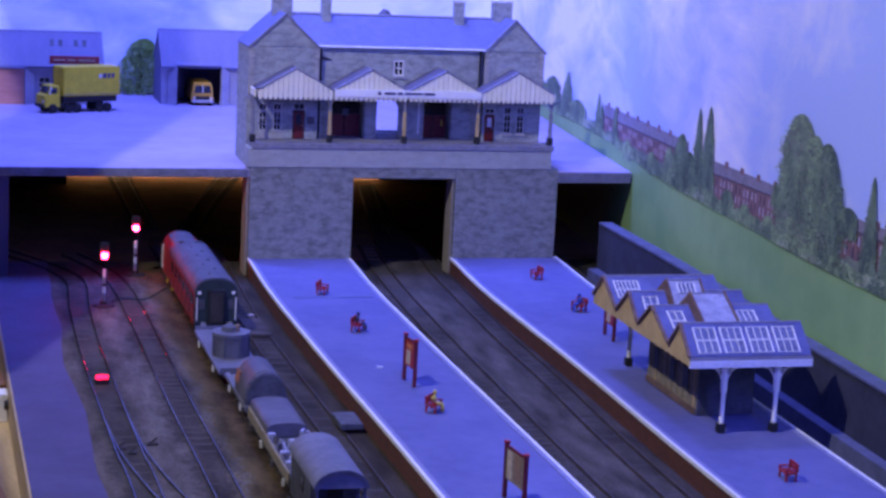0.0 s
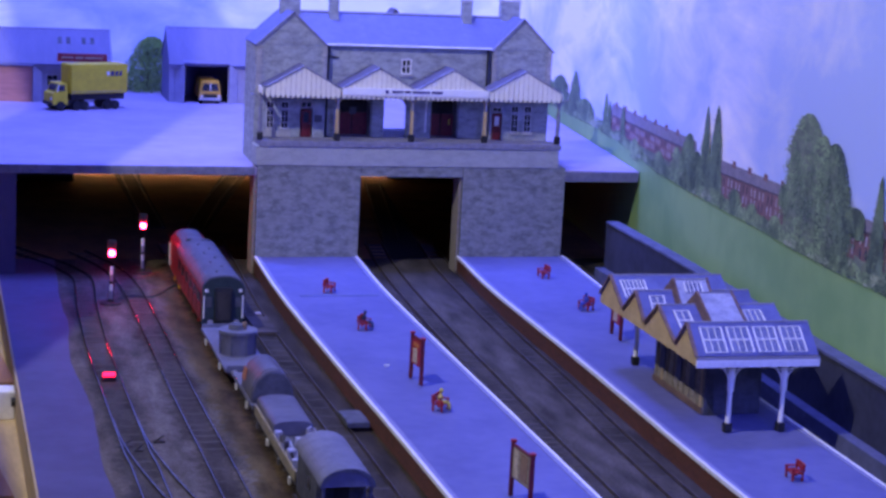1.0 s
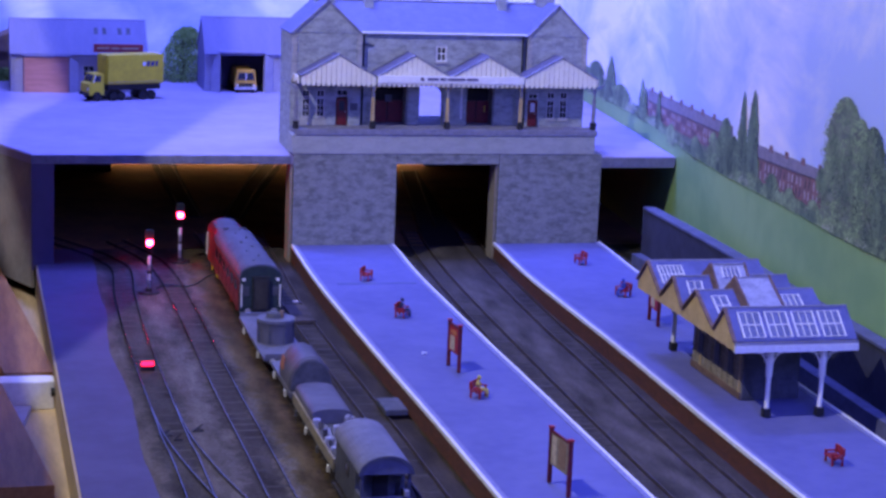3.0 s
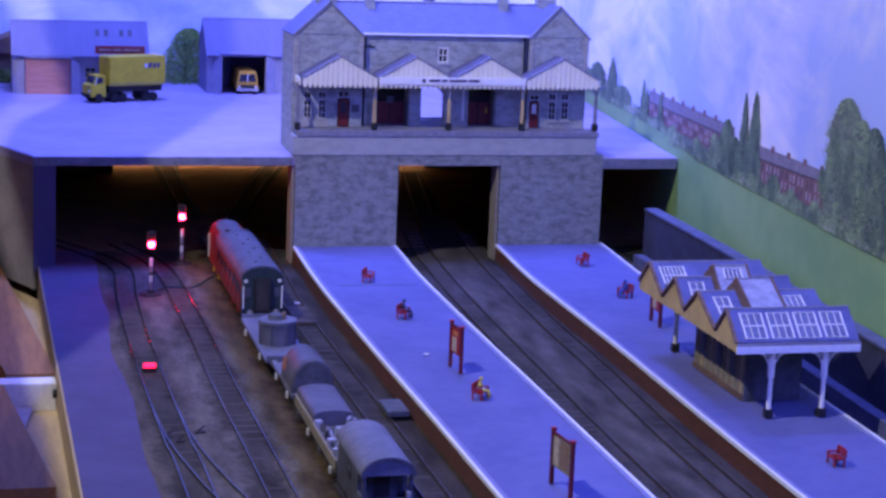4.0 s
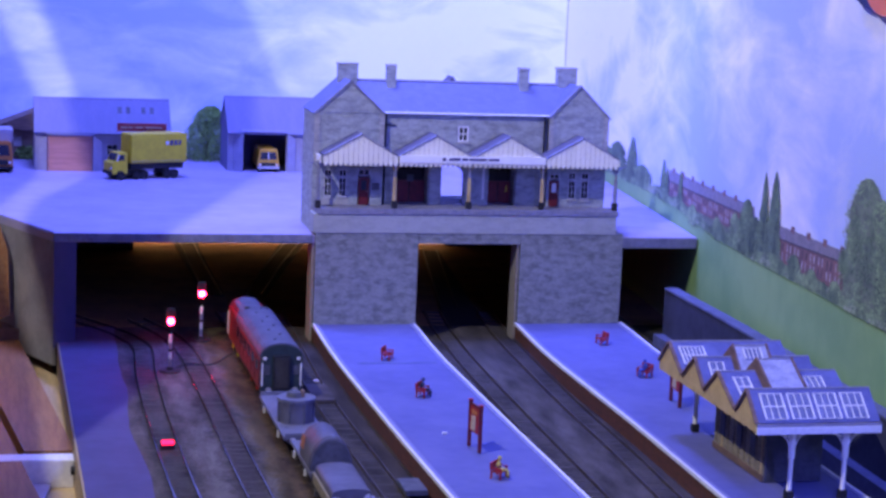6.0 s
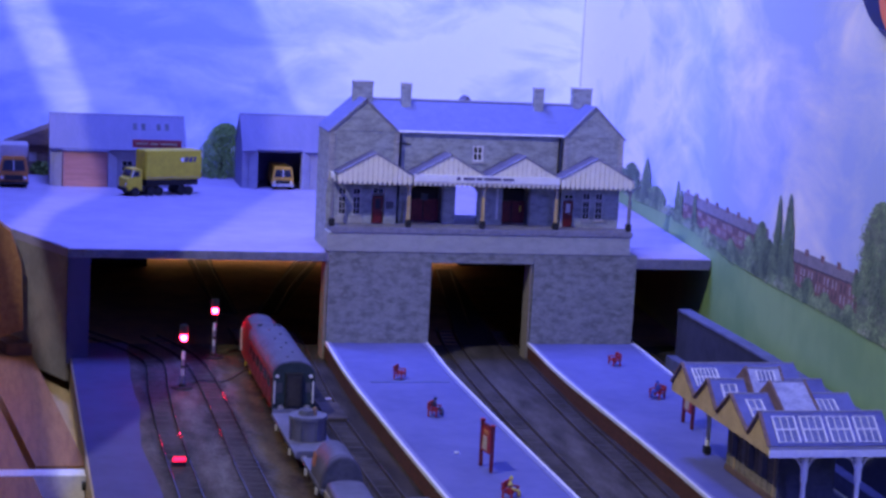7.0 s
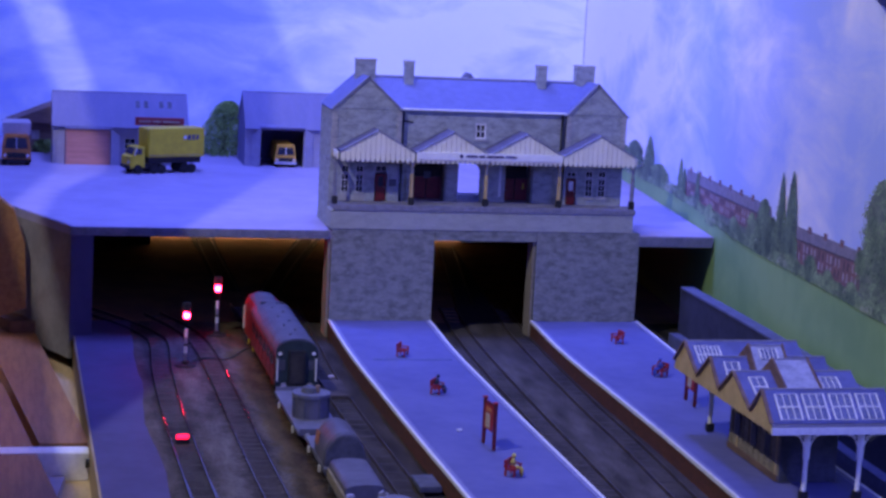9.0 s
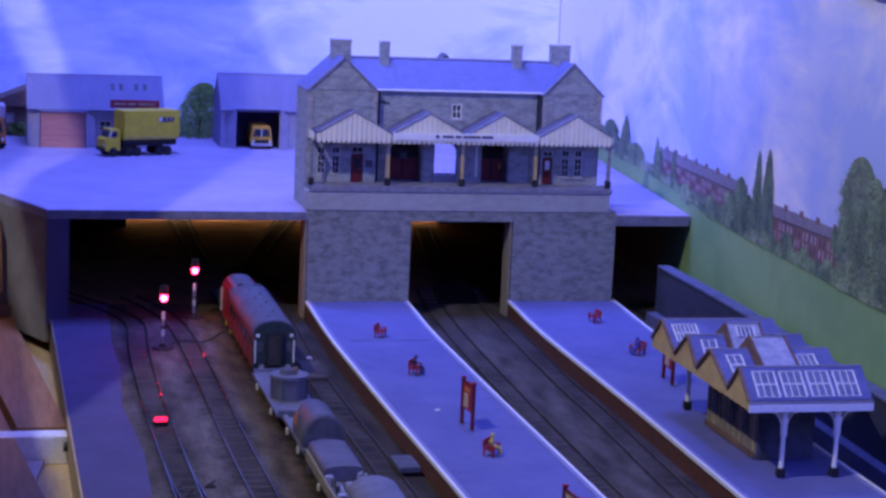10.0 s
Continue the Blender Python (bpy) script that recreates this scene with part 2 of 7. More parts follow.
M = {
    "platform": mat("platform_paint", (0.142, 0.150, 0.365), (0.110, 0.118, 0.305), scale=26, rough=0.8, bump=0.1, lo=0.3, hi=0.7),
    "white": mat("white_paint", (0.86, 0.86, 0.87), (0.76, 0.76, 0.78), scale=300, rough=0.6),
    "coping": mat("pale_coping", (0.24, 0.25, 0.46), (0.19, 0.20, 0.39), scale=200),
    "brick_face": course_mat("platform_brick", (0.145, 0.048, 0.03), (0.095, 0.034, 0.024), (0.05, 0.027, 0.024), 0.004, 0.0016),
    # bands across x, nearly black along the goods road and towards the wall
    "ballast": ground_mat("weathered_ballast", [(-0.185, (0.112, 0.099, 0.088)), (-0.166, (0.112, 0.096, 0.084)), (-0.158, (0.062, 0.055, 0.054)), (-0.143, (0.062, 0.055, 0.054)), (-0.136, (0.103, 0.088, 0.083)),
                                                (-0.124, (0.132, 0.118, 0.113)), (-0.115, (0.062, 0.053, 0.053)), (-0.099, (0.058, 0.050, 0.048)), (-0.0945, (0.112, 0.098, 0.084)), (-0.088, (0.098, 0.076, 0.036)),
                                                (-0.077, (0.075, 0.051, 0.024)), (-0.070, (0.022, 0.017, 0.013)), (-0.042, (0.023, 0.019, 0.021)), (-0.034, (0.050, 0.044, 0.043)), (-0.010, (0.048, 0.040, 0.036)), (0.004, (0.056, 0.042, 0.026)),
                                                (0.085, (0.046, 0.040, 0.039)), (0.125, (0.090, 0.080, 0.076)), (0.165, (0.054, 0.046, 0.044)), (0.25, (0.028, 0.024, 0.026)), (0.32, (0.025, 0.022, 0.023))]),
    "ballast_dark": mat("oily_ballast", (0.085, 0.07, 0.07), (0.03, 0.026, 0.03), scale=45, rough=0.95, bump=0.7, fine=14),
    "board": mat("grey_board", (0.080, 0.072, 0.172), (0.064, 0.058, 0.140), scale=25, rough=0.7, bump=0.1),
    "rail": mat("steel_rail", (0.20, 0.185, 0.18), (0.10, 0.09, 0.088), scale=80, rough=0.08, metal=0.9, bump=0.0),
    "rail_dull": mat("rusty_rail", (0.115, 0.095, 0.09), (0.06, 0.048, 0.046), scale=80, rough=0.45, metal=0.4, bump=0.0),
    "sleeper": mat("sleeper", (0.088, 0.078, 0.076), (0.056, 0.050, 0.050), scale=150, rough=0.95, vary=0.2, spec=0.2),
    "deck": mat("pale_deck_paint", (0.40, 0.355, 0.51), (0.335, 0.30, 0.44), scale=14, rough=0.75, bump=0.08, lo=0.3, hi=0.7),
    "deck_edge": mat("deck_edge", (0.22, 0.22, 0.31), (0.15, 0.155, 0.23), scale=90, rough=0.8, bump=0.5),
    "stone": stone_mat("rubble_stone", (0.30, 0.315, 0.33), (0.165, 0.175, 0.185), (0.23, 0.24, 0.25), cell=150),
    "stone_light": stone_mat("ashlar_course", (0.43, 0.45, 0.45), (0.35, 0.365, 0.375), (0.42, 0.42, 0.46), cell=160, flat=(0.8, 1, 1.6), bump=0.1),
    "wall": stone_mat("station_stone", (0.43, 0.46, 0.48), (0.26, 0.28, 0.30), (0.34, 0.365, 0.38), cell=170, flat=(1, 1, 1.8)),
    "quoin": mat("dressed_stone", (0.5, 0.49, 0.48), (0.4, 0.39, 0.39), scale=220, vary=0.12),
    "slate": course_mat("roof_slate", (0.145, 0.16, 0.34), (0.13, 0.145, 0.32), (0.115, 0.125, 0.27), 0.0045, 0.0022, rough=0.6),
    "canopy_roof": mat("canopy_slate", (0.115, 0.11, 0.15), (0.085, 0.08, 0.115), scale=90, rough=0.65),
    "lead": mat("lead_ridge", (0.28, 0.28, 0.36), (0.2, 0.2, 0.27), scale=200),
    "cream": mat("cream_paint", (0.97, 0.94, 0.80), (0.93, 0.89, 0.72), scale=220, rough=0.6, vary=0.03),
    "cream_gap": mat("dark_cream", (0.34, 0.30, 0.25), scale=220),
    "buff": mat("buff_board", (0.62, 0.47, 0.24), (0.5, 0.37, 0.19), scale=90, rough=0.8),
    "black": mat("black_paint", (0.015, 0.015, 0.018), (0.03, 0.03, 0.034), scale=200, rough=0.6),
    # near-black colour that stands in for shade under the deck and in recesses
    "painted_shade": mat("shade_toned_board", (0.05, 0.045, 0.045), (0.03, 0.028, 0.03), scale=60, rough=0.9),
    "maroon": mat("maroon_paint", (0.17, 0.014, 0.02), (0.11, 0.010, 0.015), scale=200, rough=0.5),
    "red": mat("red_paint", (0.42, 0.026, 0.03), (0.29, 0.019, 0.024), scale=200, rough=0.5),
    "glass": glass("dark_glass"),
    # roof glass with the reflected sky's blue put into its base colour
    "roof_glass": mat("sky_tinted_roof_glass", (0.17, 0.19, 0.36), (0.12, 0.14, 0.28), scale=90, rough=0.25, bump=0.0),
    "joint": mat("joint_shade", (0.13, 0.15, 0.33), (0.11, 0.13, 0.29), scale=60, rough=0.8),
    "white_glass": mat("frosted_glass", (0.75, 0.75, 0.8), scale=300, rough=0.3),
    "board_white": mat("sign_white", (0.96, 0.96, 0.96), (0.90, 0.90, 0.91), scale=200, rough=0.5),
    "print_ink": mat("dark_ink", (0.08, 0.07, 0.18), scale=300),
    "yellow": mat("yellow_paint", (0.82, 0.66, 0.03), (0.72, 0.56, 0.025), scale=120, rough=0.45, bump=0.05),
    "amber": mat("amber_paint", (0.70, 0.42, 0.06), (0.6, 0.34, 0.05), scale=120, rough=0.45, bump=0.05),
    "orange": mat("orange_paint", (0.64, 0.25, 0.05), (0.52, 0.19, 0.04), scale=120, rough=0.45, bump=0.05),
    "tilt": mat("grey_tilt_sheet", (0.5, 0.45, 0.5), (0.4, 0.36, 0.42), scale=90),
    "tyre": mat("rubber_tyre", (0.02, 0.02, 0.022), scale=300, rough=0.8),
    "chassis": mat("black_chassis", (0.03, 0.028, 0.03), scale=250, rough=0.7),
    "shed": mat("corrugated_grey", (0.215, 0.205, 0.33), (0.19, 0.185, 0.30), scale=25, rough=0.7, stretch=(3, 1, 1), bump=0.08),
    "sign_red": mat("faded_sign_red", (0.40, 0.055, 0.075), (0.32, 0.045, 0.06), scale=120),
    "shed_white": mat("pale_render", (0.38, 0.37, 0.48), (0.32, 0.315, 0.42), scale=60),
    "pink": mat("salmon_shutter", (0.62, 0.30, 0.27), (0.52, 0.24, 0.22), scale=40, rough=0.7, stretch=(1, 1, 8)),
    "hut": mat("brown_boarding", (0.22, 0.14, 0.11), (0.14, 0.09, 0.075), scale=60, stretch=(1, 1, 6)),
    "leaf": mat("tree_foliage", (0.33, 0.47, 0.13), (0.21, 0.32, 0.09), scale=60, rough=0.8, bump=0.2, vary=0.2),
    "bark": mat("tree_bark", (0.09, 0.065, 0.045), scale=200, rough=0.9),
    "coach_red": mat("carriage_red", (0.26, 0.018, 0.022), (0.18, 0.012, 0.016), scale=90, rough=0.3, bump=0.05),
    "coach_roof": mat("carriage_roof_grey", (0.105, 0.11, 0.16), (0.072, 0.076, 0.115), scale=70, rough=0.6),
    "coach_end": mat("carriage_end_green", (0.03, 0.05, 0.055), (0.02, 0.033, 0.04), scale=120, rough=0.5),
    "wagon_grey": mat("wagon_grey", (0.115, 0.12, 0.15), (0.07, 0.074, 0.095), scale=90, rough=0.65),
    "shelter_roof": mat("blue_sheet_roof", (0.135, 0.155, 0.38), (0.10, 0.115, 0.29), scale=60, rough=0.5),
    "pale_roof": mat("pale_roof_sheet", (0.40, 0.42, 0.58), (0.26, 0.28, 0.42), scale=110, rough=0.45),
    "wagon_roof": mat("van_roof_grey", (0.18, 0.185, 0.25), (0.125, 0.13, 0.18), scale=60, rough=0.5),
    "tank": mat("tank_grey", (0.135, 0.135, 0.18), (0.09, 0.09, 0.125), scale=45, rough=0.45),
    "rust": mat("rust_patch", (0.42, 0.17, 0.10), (0.30, 0.12, 0.09), scale=120),
    "bare": mat("bare_metal", (0.7, 0.7, 0.74), scale=300, rough=0.35, metal=0.6),
    "retain": mat("dark_retaining_wall", (0.045, 0.049, 0.08), (0.028, 0.031, 0.055), scale=40, rough=0.8),
    "retain_top": mat("wall_coping", (0.13, 0.14, 0.24), (0.095, 0.105, 0.18), scale=80, rough=0.75),
    "grass": mat("printed_grass", (0.31, 0.50, 0.20), (0.23, 0.41, 0.165), scale=9, rough=0.6, bump=0.0),
    "hedge": mat("printed_hedge", (0.23, 0.29, 0.20), (0.13, 0.17, 0.13), scale=90, rough=0.6, bump=0.0),
    "conifer": mat("printed_conifer", (0.19, 0.28, 0.17), (0.07, 0.11, 0.09), scale=60, rough=0.6, bump=0.0, stretch=(1, 1, 0.5)),
    "printed_brick": mat("printed_brick", (0.30, 0.165, 0.155), (0.18, 0.12, 0.125), scale=120, rough=0.6, bump=0.0),
    "printed_roof": mat("printed_roof", (0.31, 0.28, 0.32), (0.22, 0.21, 0.25), scale=150, rough=0.6, bump=0.0),
    "printed_dark": mat("printed_dark", (0.12, 0.11, 0.13), (0.085, 0.08, 0.10), scale=150, rough=0.6, bump=0.0),
    "printed_pane": mat("printed_pane", (0.55, 0.50, 0.52), (0.36, 0.31, 0.34), scale=150, rough=0.6, bump=0.0),
    "leaf_dark": foliage_print("printed_dark_leaves", (0.065, 0.105, 0.08), (0.25, 0.37, 0.19)),
    "leaf_mid": foliage_print("printed_leaves", (0.10, 0.165, 0.11), (0.34, 0.48, 0.24)),
    "leaf_pale": foliage_print("printed_pale_leaves", (0.26, 0.34, 0.22), (0.46, 0.54, 0.36)),
    "sky_back": sky_mat("printed_sky_back", 0.7, 3.0, (1, 1, 2.2), [(0, 0.1, 0.16)], (0.50, 0.60, 0.90), (0.93, 0.96, 0.97)),
    # the spotlight's pale column on the side sheet is put into this print
    "sky_side": sky_mat("printed_sky_side", 1.7, 5.0, (1, 0.45, 1.0), [(1, 0.42, 0.17), (2, 0.24, -0.22)], (0.48, 0.59, 0.92), (1.0, 0.96, 0.94)),
    "wood": mat("planed_pine", (0.38, 0.19, 0.06), (0.28, 0.13, 0.04), scale=40, rough=0.6, stretch=(6, 0.6, 6), bump=0.1),
    "ply": mat("birch_plywood", (0.54, 0.41, 0.22), (0.43, 0.33, 0.18), scale=30, rough=0.65, stretch=(4, 0.7, 4)),
    "yard_board": mat("brown_yard_board", (0.24, 0.13, 0.06), (0.15, 0.08, 0.04), scale=30, rough=0.8),
    "room": mat("room_paint", (0.24, 0.24, 0.28), (0.2, 0.2, 0.24), scale=3, rough=0.9),
    "skin": mat("figure_paint", (0.03, 0.03, 0.08), (0.02, 0.02, 0.05), scale=400),
    "figure_yellow": mat("figure_yellow", (0.62, 0.52, 0.1), (0.2, 0.08, 0.06), scale=350, lo=0.45, hi=0.5),
    "figure_blue": mat("figure_blue", (0.06, 0.09, 0.4), (0.04, 0.06, 0.3), scale=400),
    "red_light": glow("red_signal_light", (1.0, 0.006, 0.028), 270.0),
    "red_dim": glow("red_marker_light", (1.0, 0.012, 0.07), 4.0),
    "label_cream": mat("label_cream", (0.6, 0.52, 0.36), (0.42, 0.34, 0.26), scale=300),
    "sash": mat("dull_sash", (0.62, 0.62, 0.66), (0.52, 0.52, 0.56), scale=300),
    "grey_lath": mat("grey_lath", (0.22, 0.20, 0.27), (0.16, 0.15, 0.21), scale=60, stretch=(5, 0.6, 5)),
    "side_grey": mat("side_panel_grey", (0.30, 0.28, 0.26), (0.23, 0.215, 0.205), scale=40, rough=0.8),
    "wheel": mat("dull_wheel", (0.16, 0.15, 0.16), (0.08, 0.075, 0.08), scale=300, rough=0.45, metal=0.5),
    "olive": mat("olive_board", (0.32, 0.28, 0.20), (0.21, 0.18, 0.13), scale=120, stretch=(1, 1, 4)),
    "clay": mat("clay_brown", (0.3, 0.2, 0.13), (0.2, 0.13, 0.09), scale=250),
    "ball_orange": mat("orange_plastic", (0.85, 0.22, 0.06), (0.75, 0.18, 0.05), scale=40, rough=0.4),
    "ball_blue": mat("navy_plastic", (0.01, 0.012, 0.09), scale=60, rough=0.35),
}

# ---------------------------------------------------------------- builders
ORIGIN = {}


def thing(name, x, y, z, label, category, group="", kind=""):
    ob = new(name)
    ob.location = Vector((x, y, z)) * UNIT
    ob.empty_display_size = 0.01
    ORIGIN[ob.name] = Vector((x, y, z)) * UNIT
    return tagged(ob, label, category, group, kind)


def part(name, bm, material, parent=None, label="", smooth=False):
    """One mesh object out of a bmesh in world places, under a thing or a part."""
    base = ORIGIN[parent.name] if parent else Vector((0, 0, 0))
    bmesh.ops.scale(bm, verts=bm.verts, vec=(UNIT, UNIT, UNIT))
    if base.length:
        bmesh.ops.translate(bm, verts=bm.verts, vec=-base)
    bmesh.ops.recalc_face_normals(bm, faces=bm.faces)
    me = bpy.data.meshes.new(name)
    bm.to_mesh(me)
    bm.free()
    me.materials.append(M[material])
    if smooth:
        for p in me.polygons:
            p.use_smooth = True
    ob = new(name, me)
    if parent:
        ob.parent = parent
        ORIGIN[ob.name] = base
    else:
        ORIGIN[ob.name] = Vector((0, 0, 0))
    if label:
        ob["label"] = label
    return ob


def structure(name, bm, material, label, category, smooth=False):
    return tagged(part(name, bm, material, smooth=smooth), label, category, kind="structure")


def B():
    return bmesh.new()


def box(bm, x0, x1, y0, y1, z0, z1, bevel=0.0):
    v = [bm.verts.new(p) for p in ((x0, y0, z0), (x1, y0, z0), (x1, y1, z0), (x0, y1, z0), (x0, y0, z1), (x1, y0, z1), (x1, y1, z1), (x0, y1, z1))]
    fs = [bm.faces.new([v[i] for i in q]) for q in ((3, 2, 1, 0), (4, 5, 6, 7), (0, 1, 5, 4), (1, 2, 6, 5), (2, 3, 7, 6), (3, 0, 4, 7))]
    if bevel:
        es = list({e for f in fs for e in f.edges})
        bmesh.ops.bevel(bm, geom=es, offset=bevel, segments=2, affect="EDGES")
    return bm


def prism(bm, pts, axis, a0, a1):
    """Extrudes an outline along an axis; pts are (y, z), (x, z) or (x, y)."""
    def at(p, a):
        return {"x": (a, p[0], p[1]), "y": (p[0], a, p[1]), "z": (p[0], p[1], a)}[axis]
    lo, hi = [bm.verts.new(at(p, a0)) for p in pts], [bm.verts.new(at(p, a1)) for p in pts]
    bm.faces.new(lo), bm.faces.new(hi)
    for i in range(len(pts)):
        j = (i + 1) % len(pts)
        bm.faces.new((lo[i], lo[j], hi[j], hi[i]))
    return bm


def rod(bm, a, b, r, r2=None, n=10):
    a, b = Vector(a), Vector(b)
    m = (b - a).to_track_quat("Z", "Y").to_matrix().to_4x4()
    m.translation = (a + b) / 2
    bmesh.ops.create_cone(bm, cap_ends=True, segments=n, radius1=r, radius2=r if r2 is None else r2, depth=(b - a).length, matrix=m)
    return bm


def slab(bm, a, b, c, d, t):
    """A plate with the four corners given on top, t thick, downwards along its normal."""
    q = [Vector(p) for p in (a, b, c, d)]
    nrm = (q[1] - q[0]).cross(q[2] - q[0]).normalized() * t
    if nrm.z < 0:
        nrm = -nrm
    top, low = [bm.verts.new(p) for p in q], [bm.verts.new(p - nrm) for p in q]
    bm.faces.new(top), bm.faces.new(low[::-1])
    for i in range(4):
        j = (i + 1) % 4
        bm.faces.new((top[i], low[i], low[j], top[j]))
    return bm


def lerp_x(knots, y):
    for (y0, x0), (y1, x1) in zip(knots, knots[1:]):
        if y1 <= y <= y0:
            return x0 + (x1 - x0) * (y - y0) / (y1 - y0)
    return knots[-1][1]


def soft_x(knots, y, w=0.05):
    """The knots' x at y, rounded off."""
    lo, hi = knots[-1][0], knots[0][0]
    return sum(lerp_x(knots, min(hi, max(lo, y + w * d))) for d in (-1, -0.6, -0.2, 0.2, 0.6, 1)) / 6


SIDE = [(0.70, 0.4100), (0.338, 0.3720), (0.0, 0.3360), (-0.20, 0.3150), (-0.45, 0.2972), (-0.60, 0.2945), (-1.35, 0.2850)]


def side_x(y):
    """Where the curved side backdrop stands, in plan."""
    return soft_x(SIDE, y)


GROUND, DECK, PLINTH = -0.015, 0.0745, 0.0975

# ---------------------------------------------------------------- the room and the baseboards
structure("room_floor", box(B(), -3, 3, -4, 3, -0.95, -0.9), "room", "plain grey floor of the room round the layout", "floor")
structure("ceiling", box(B(), -3, 3, -4, 3, 1.75, 1.8), "room", "plain grey ceiling of the room", "ceiling")
for nm, b in (("wall_north", (-3, 3, 2.95, 3)), ("wall_south", (-3, 3, -4, -3.95)), ("wall_west", (-3, -2.95, -3.95, 2.95)), ("wall_east", (2.95, 3, -3.95, 2.95))):
    structure(nm, box(B(), *b, -0.9, 1.75), "room", "plain grey wall of the room", "wall")

# plain closed stand under the baseboards
structure("baseboard_stand", box(B(), -0.48, 0.345, -1.05, 1.0, -0.9, -0.0605), "room", "plain grey stand carrying the baseboards", "stand")

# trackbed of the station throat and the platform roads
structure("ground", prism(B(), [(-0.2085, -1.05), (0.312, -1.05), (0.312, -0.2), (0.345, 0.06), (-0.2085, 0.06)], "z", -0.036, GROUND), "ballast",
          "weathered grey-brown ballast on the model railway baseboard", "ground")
structure("yard_floor", prism(B(), [(-0.26, 0.06), (0.345, 0.06), (0.42, 1.0), (-0.6, 1.0)], "z", -0.036, GROUND - 0.0005), "yard_board",
          "bare brown board of the hidden yard under the deck", "floor")
bm = B()
outline = [(-0.2085, -1.05), (-0.158, -1.05)]
for i in range(36):
    y = -1.0 + i * 0.03
    outline.append((-0.1690 + 0.004 * noise.noise((y * 9, 3, 0)) + 0.003 * noise.noise((y * 60, 1, 0)) + max(0, y + 0.2) * 0.03, y))
outline += [(-0.16, 0.06), (-0.2085, 0.06)]
prism(bm, outline, "z", GROUND - 0.002, GROUND + 0.0006)
structure("cess_board", bm, "board", "smooth grey painted board beside the sidings", "baseboard")

# station deck and its supports
bm = B()
deck_right = [(side_x(-0.002 + 0.64 * i / 16) - 0.001, 0.64 * i / 16) for i in range(17)]
prism(bm, [(-0.2127, 0.0), (-0.2675, 0.125), (-0.45, 0.55), (-0.9, 0.66)] + [(0.402, 0.66)] + deck_right[::-1], "z", 0.068, DECK)
structure("deck_wing", prism(B(), [(-0.2127, 0.0010), (-0.2668, 0.1245), (-0.3450, 0.3060), (-0.2166, 0.3198)], "z", DECK + 0.0002, DECK + 0.0010), "deck", "pale painted corner sheet laid on the deck", "deck")
deck = structure("deck", bm, "deck", "pale painted road deck above the tracks", "deck")
bm = B()
prism(bm, [(-0.2135, -0.0015), (-0.0035, -0.0015), (-0.0035, 0.0005), (-0.2135, 0.0005)], "z", 0.0685, 0.0752)
structure("trim", bm, "deck_edge", "rough grey front edge of the deck", "edge trim")
structure("trim", box(B(), 0.2615, 0.3335, -0.0015, 0.0005, 0.0655, 0.0738), "deck_edge", "rough grey front edge of the deck", "edge trim")
structure("pier_1", box(B(), -0.001, 0.0862, -0.0016, 0.02, -0.0005, 0.0772), "stone", "stone-papered pier between the tracks, grey rubble", "pier")
structure("pier_2", box(B(), 0.1755, 0.2665, -0.0016, 0.02, -0.0005, 0.0772), "stone", "stone-papered pier between the tracks, grey rubble", "pier")
structure("lintel", box(B(), 0.0866, 0.1751, -0.0016, 0.02, 0.0683, 0.0772), "stone", "stone-papered lintel over the platform roads", "lintel")
for nm, x0, x1 in (("trim_pier_1", -0.0035, -0.0015), ("trim_pier_2", 0.1732, 0.1748)):
    structure(nm, box(B(), x0, x1, 0.001, 0.02, GROUND, 0.068), "cream_gap", "raw card edge of the stone pier", "edge trim")
structure("abutment", box(B(), -0.2132, -0.1955, 0.0, 0.03, GROUND - 0.004, 0.0682), "board", "grey painted abutment post under the deck", "pier")
bm = B()
slab(bm, (-0.2135, 0.002, 0.068), (-0.2675, 0.125, 0.068), (-0.2675, 0.125, -0.034), (-0.2135, 0.002, -0.034), 0.003)
structure("side_panel", bm, "side_grey", "grey side panel under the edge of the deck", "panel")
# underside and partitions carry their shade in the board colour
structure("deck_soffit", prism(B(), [(-0.195, 0.03), (0.335, 0.03), (0.40, 0.66), (-0.45, 0.66), (-0.40, 0.5)], "z", 0.0655, 0.0676), "painted_shade", "underside of the deck, with shade put into its colour", "ceiling")
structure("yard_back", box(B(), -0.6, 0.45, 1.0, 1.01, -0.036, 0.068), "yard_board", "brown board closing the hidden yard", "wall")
structure("yard_partition", box(B(), -0.42, -0.115, 0.46, 0.466, GROUND, 0.066), "painted_shade", "partition board under the deck, toned dark as shade", "wall")
structure("yard_partition", box(B(), 0.2320, 0.385, 0.50, 0.506, GROUND, 0.066), "painted_shade", "partition board under the deck, toned dark as shade", "wall")
structure("yard_roof", prism(B(), [(-0.6, 0.665), (0.45, 0.665), (0.45, 1.0), (-0.6, 1.0)], "z", 0.068, 0.0745), "yard_board", "board over the hidden yard", "ceiling")

for pts in ([(-0.0700, 0.20), (-0.0500, 0.20), (-0.0450, 0.46), (-0.0405, 0.53), (-0.0680, 0.53), (-0.0690, 0.46)], [(-0.034, 0.20), (-0.012, 0.20), (0.0810, 0.53), (0.0540, 0.53)], [(0.128, 0.06), (0.165, 0.06), (0.215, 0.46), (0.196, 0.46)]):
    structure("yard_trackbed", prism(B(), pts, "z", GROUND - 0.001, GROUND + 0.0003), "tyre", "dark trackbed strip in the hidden yard", "trackbed")

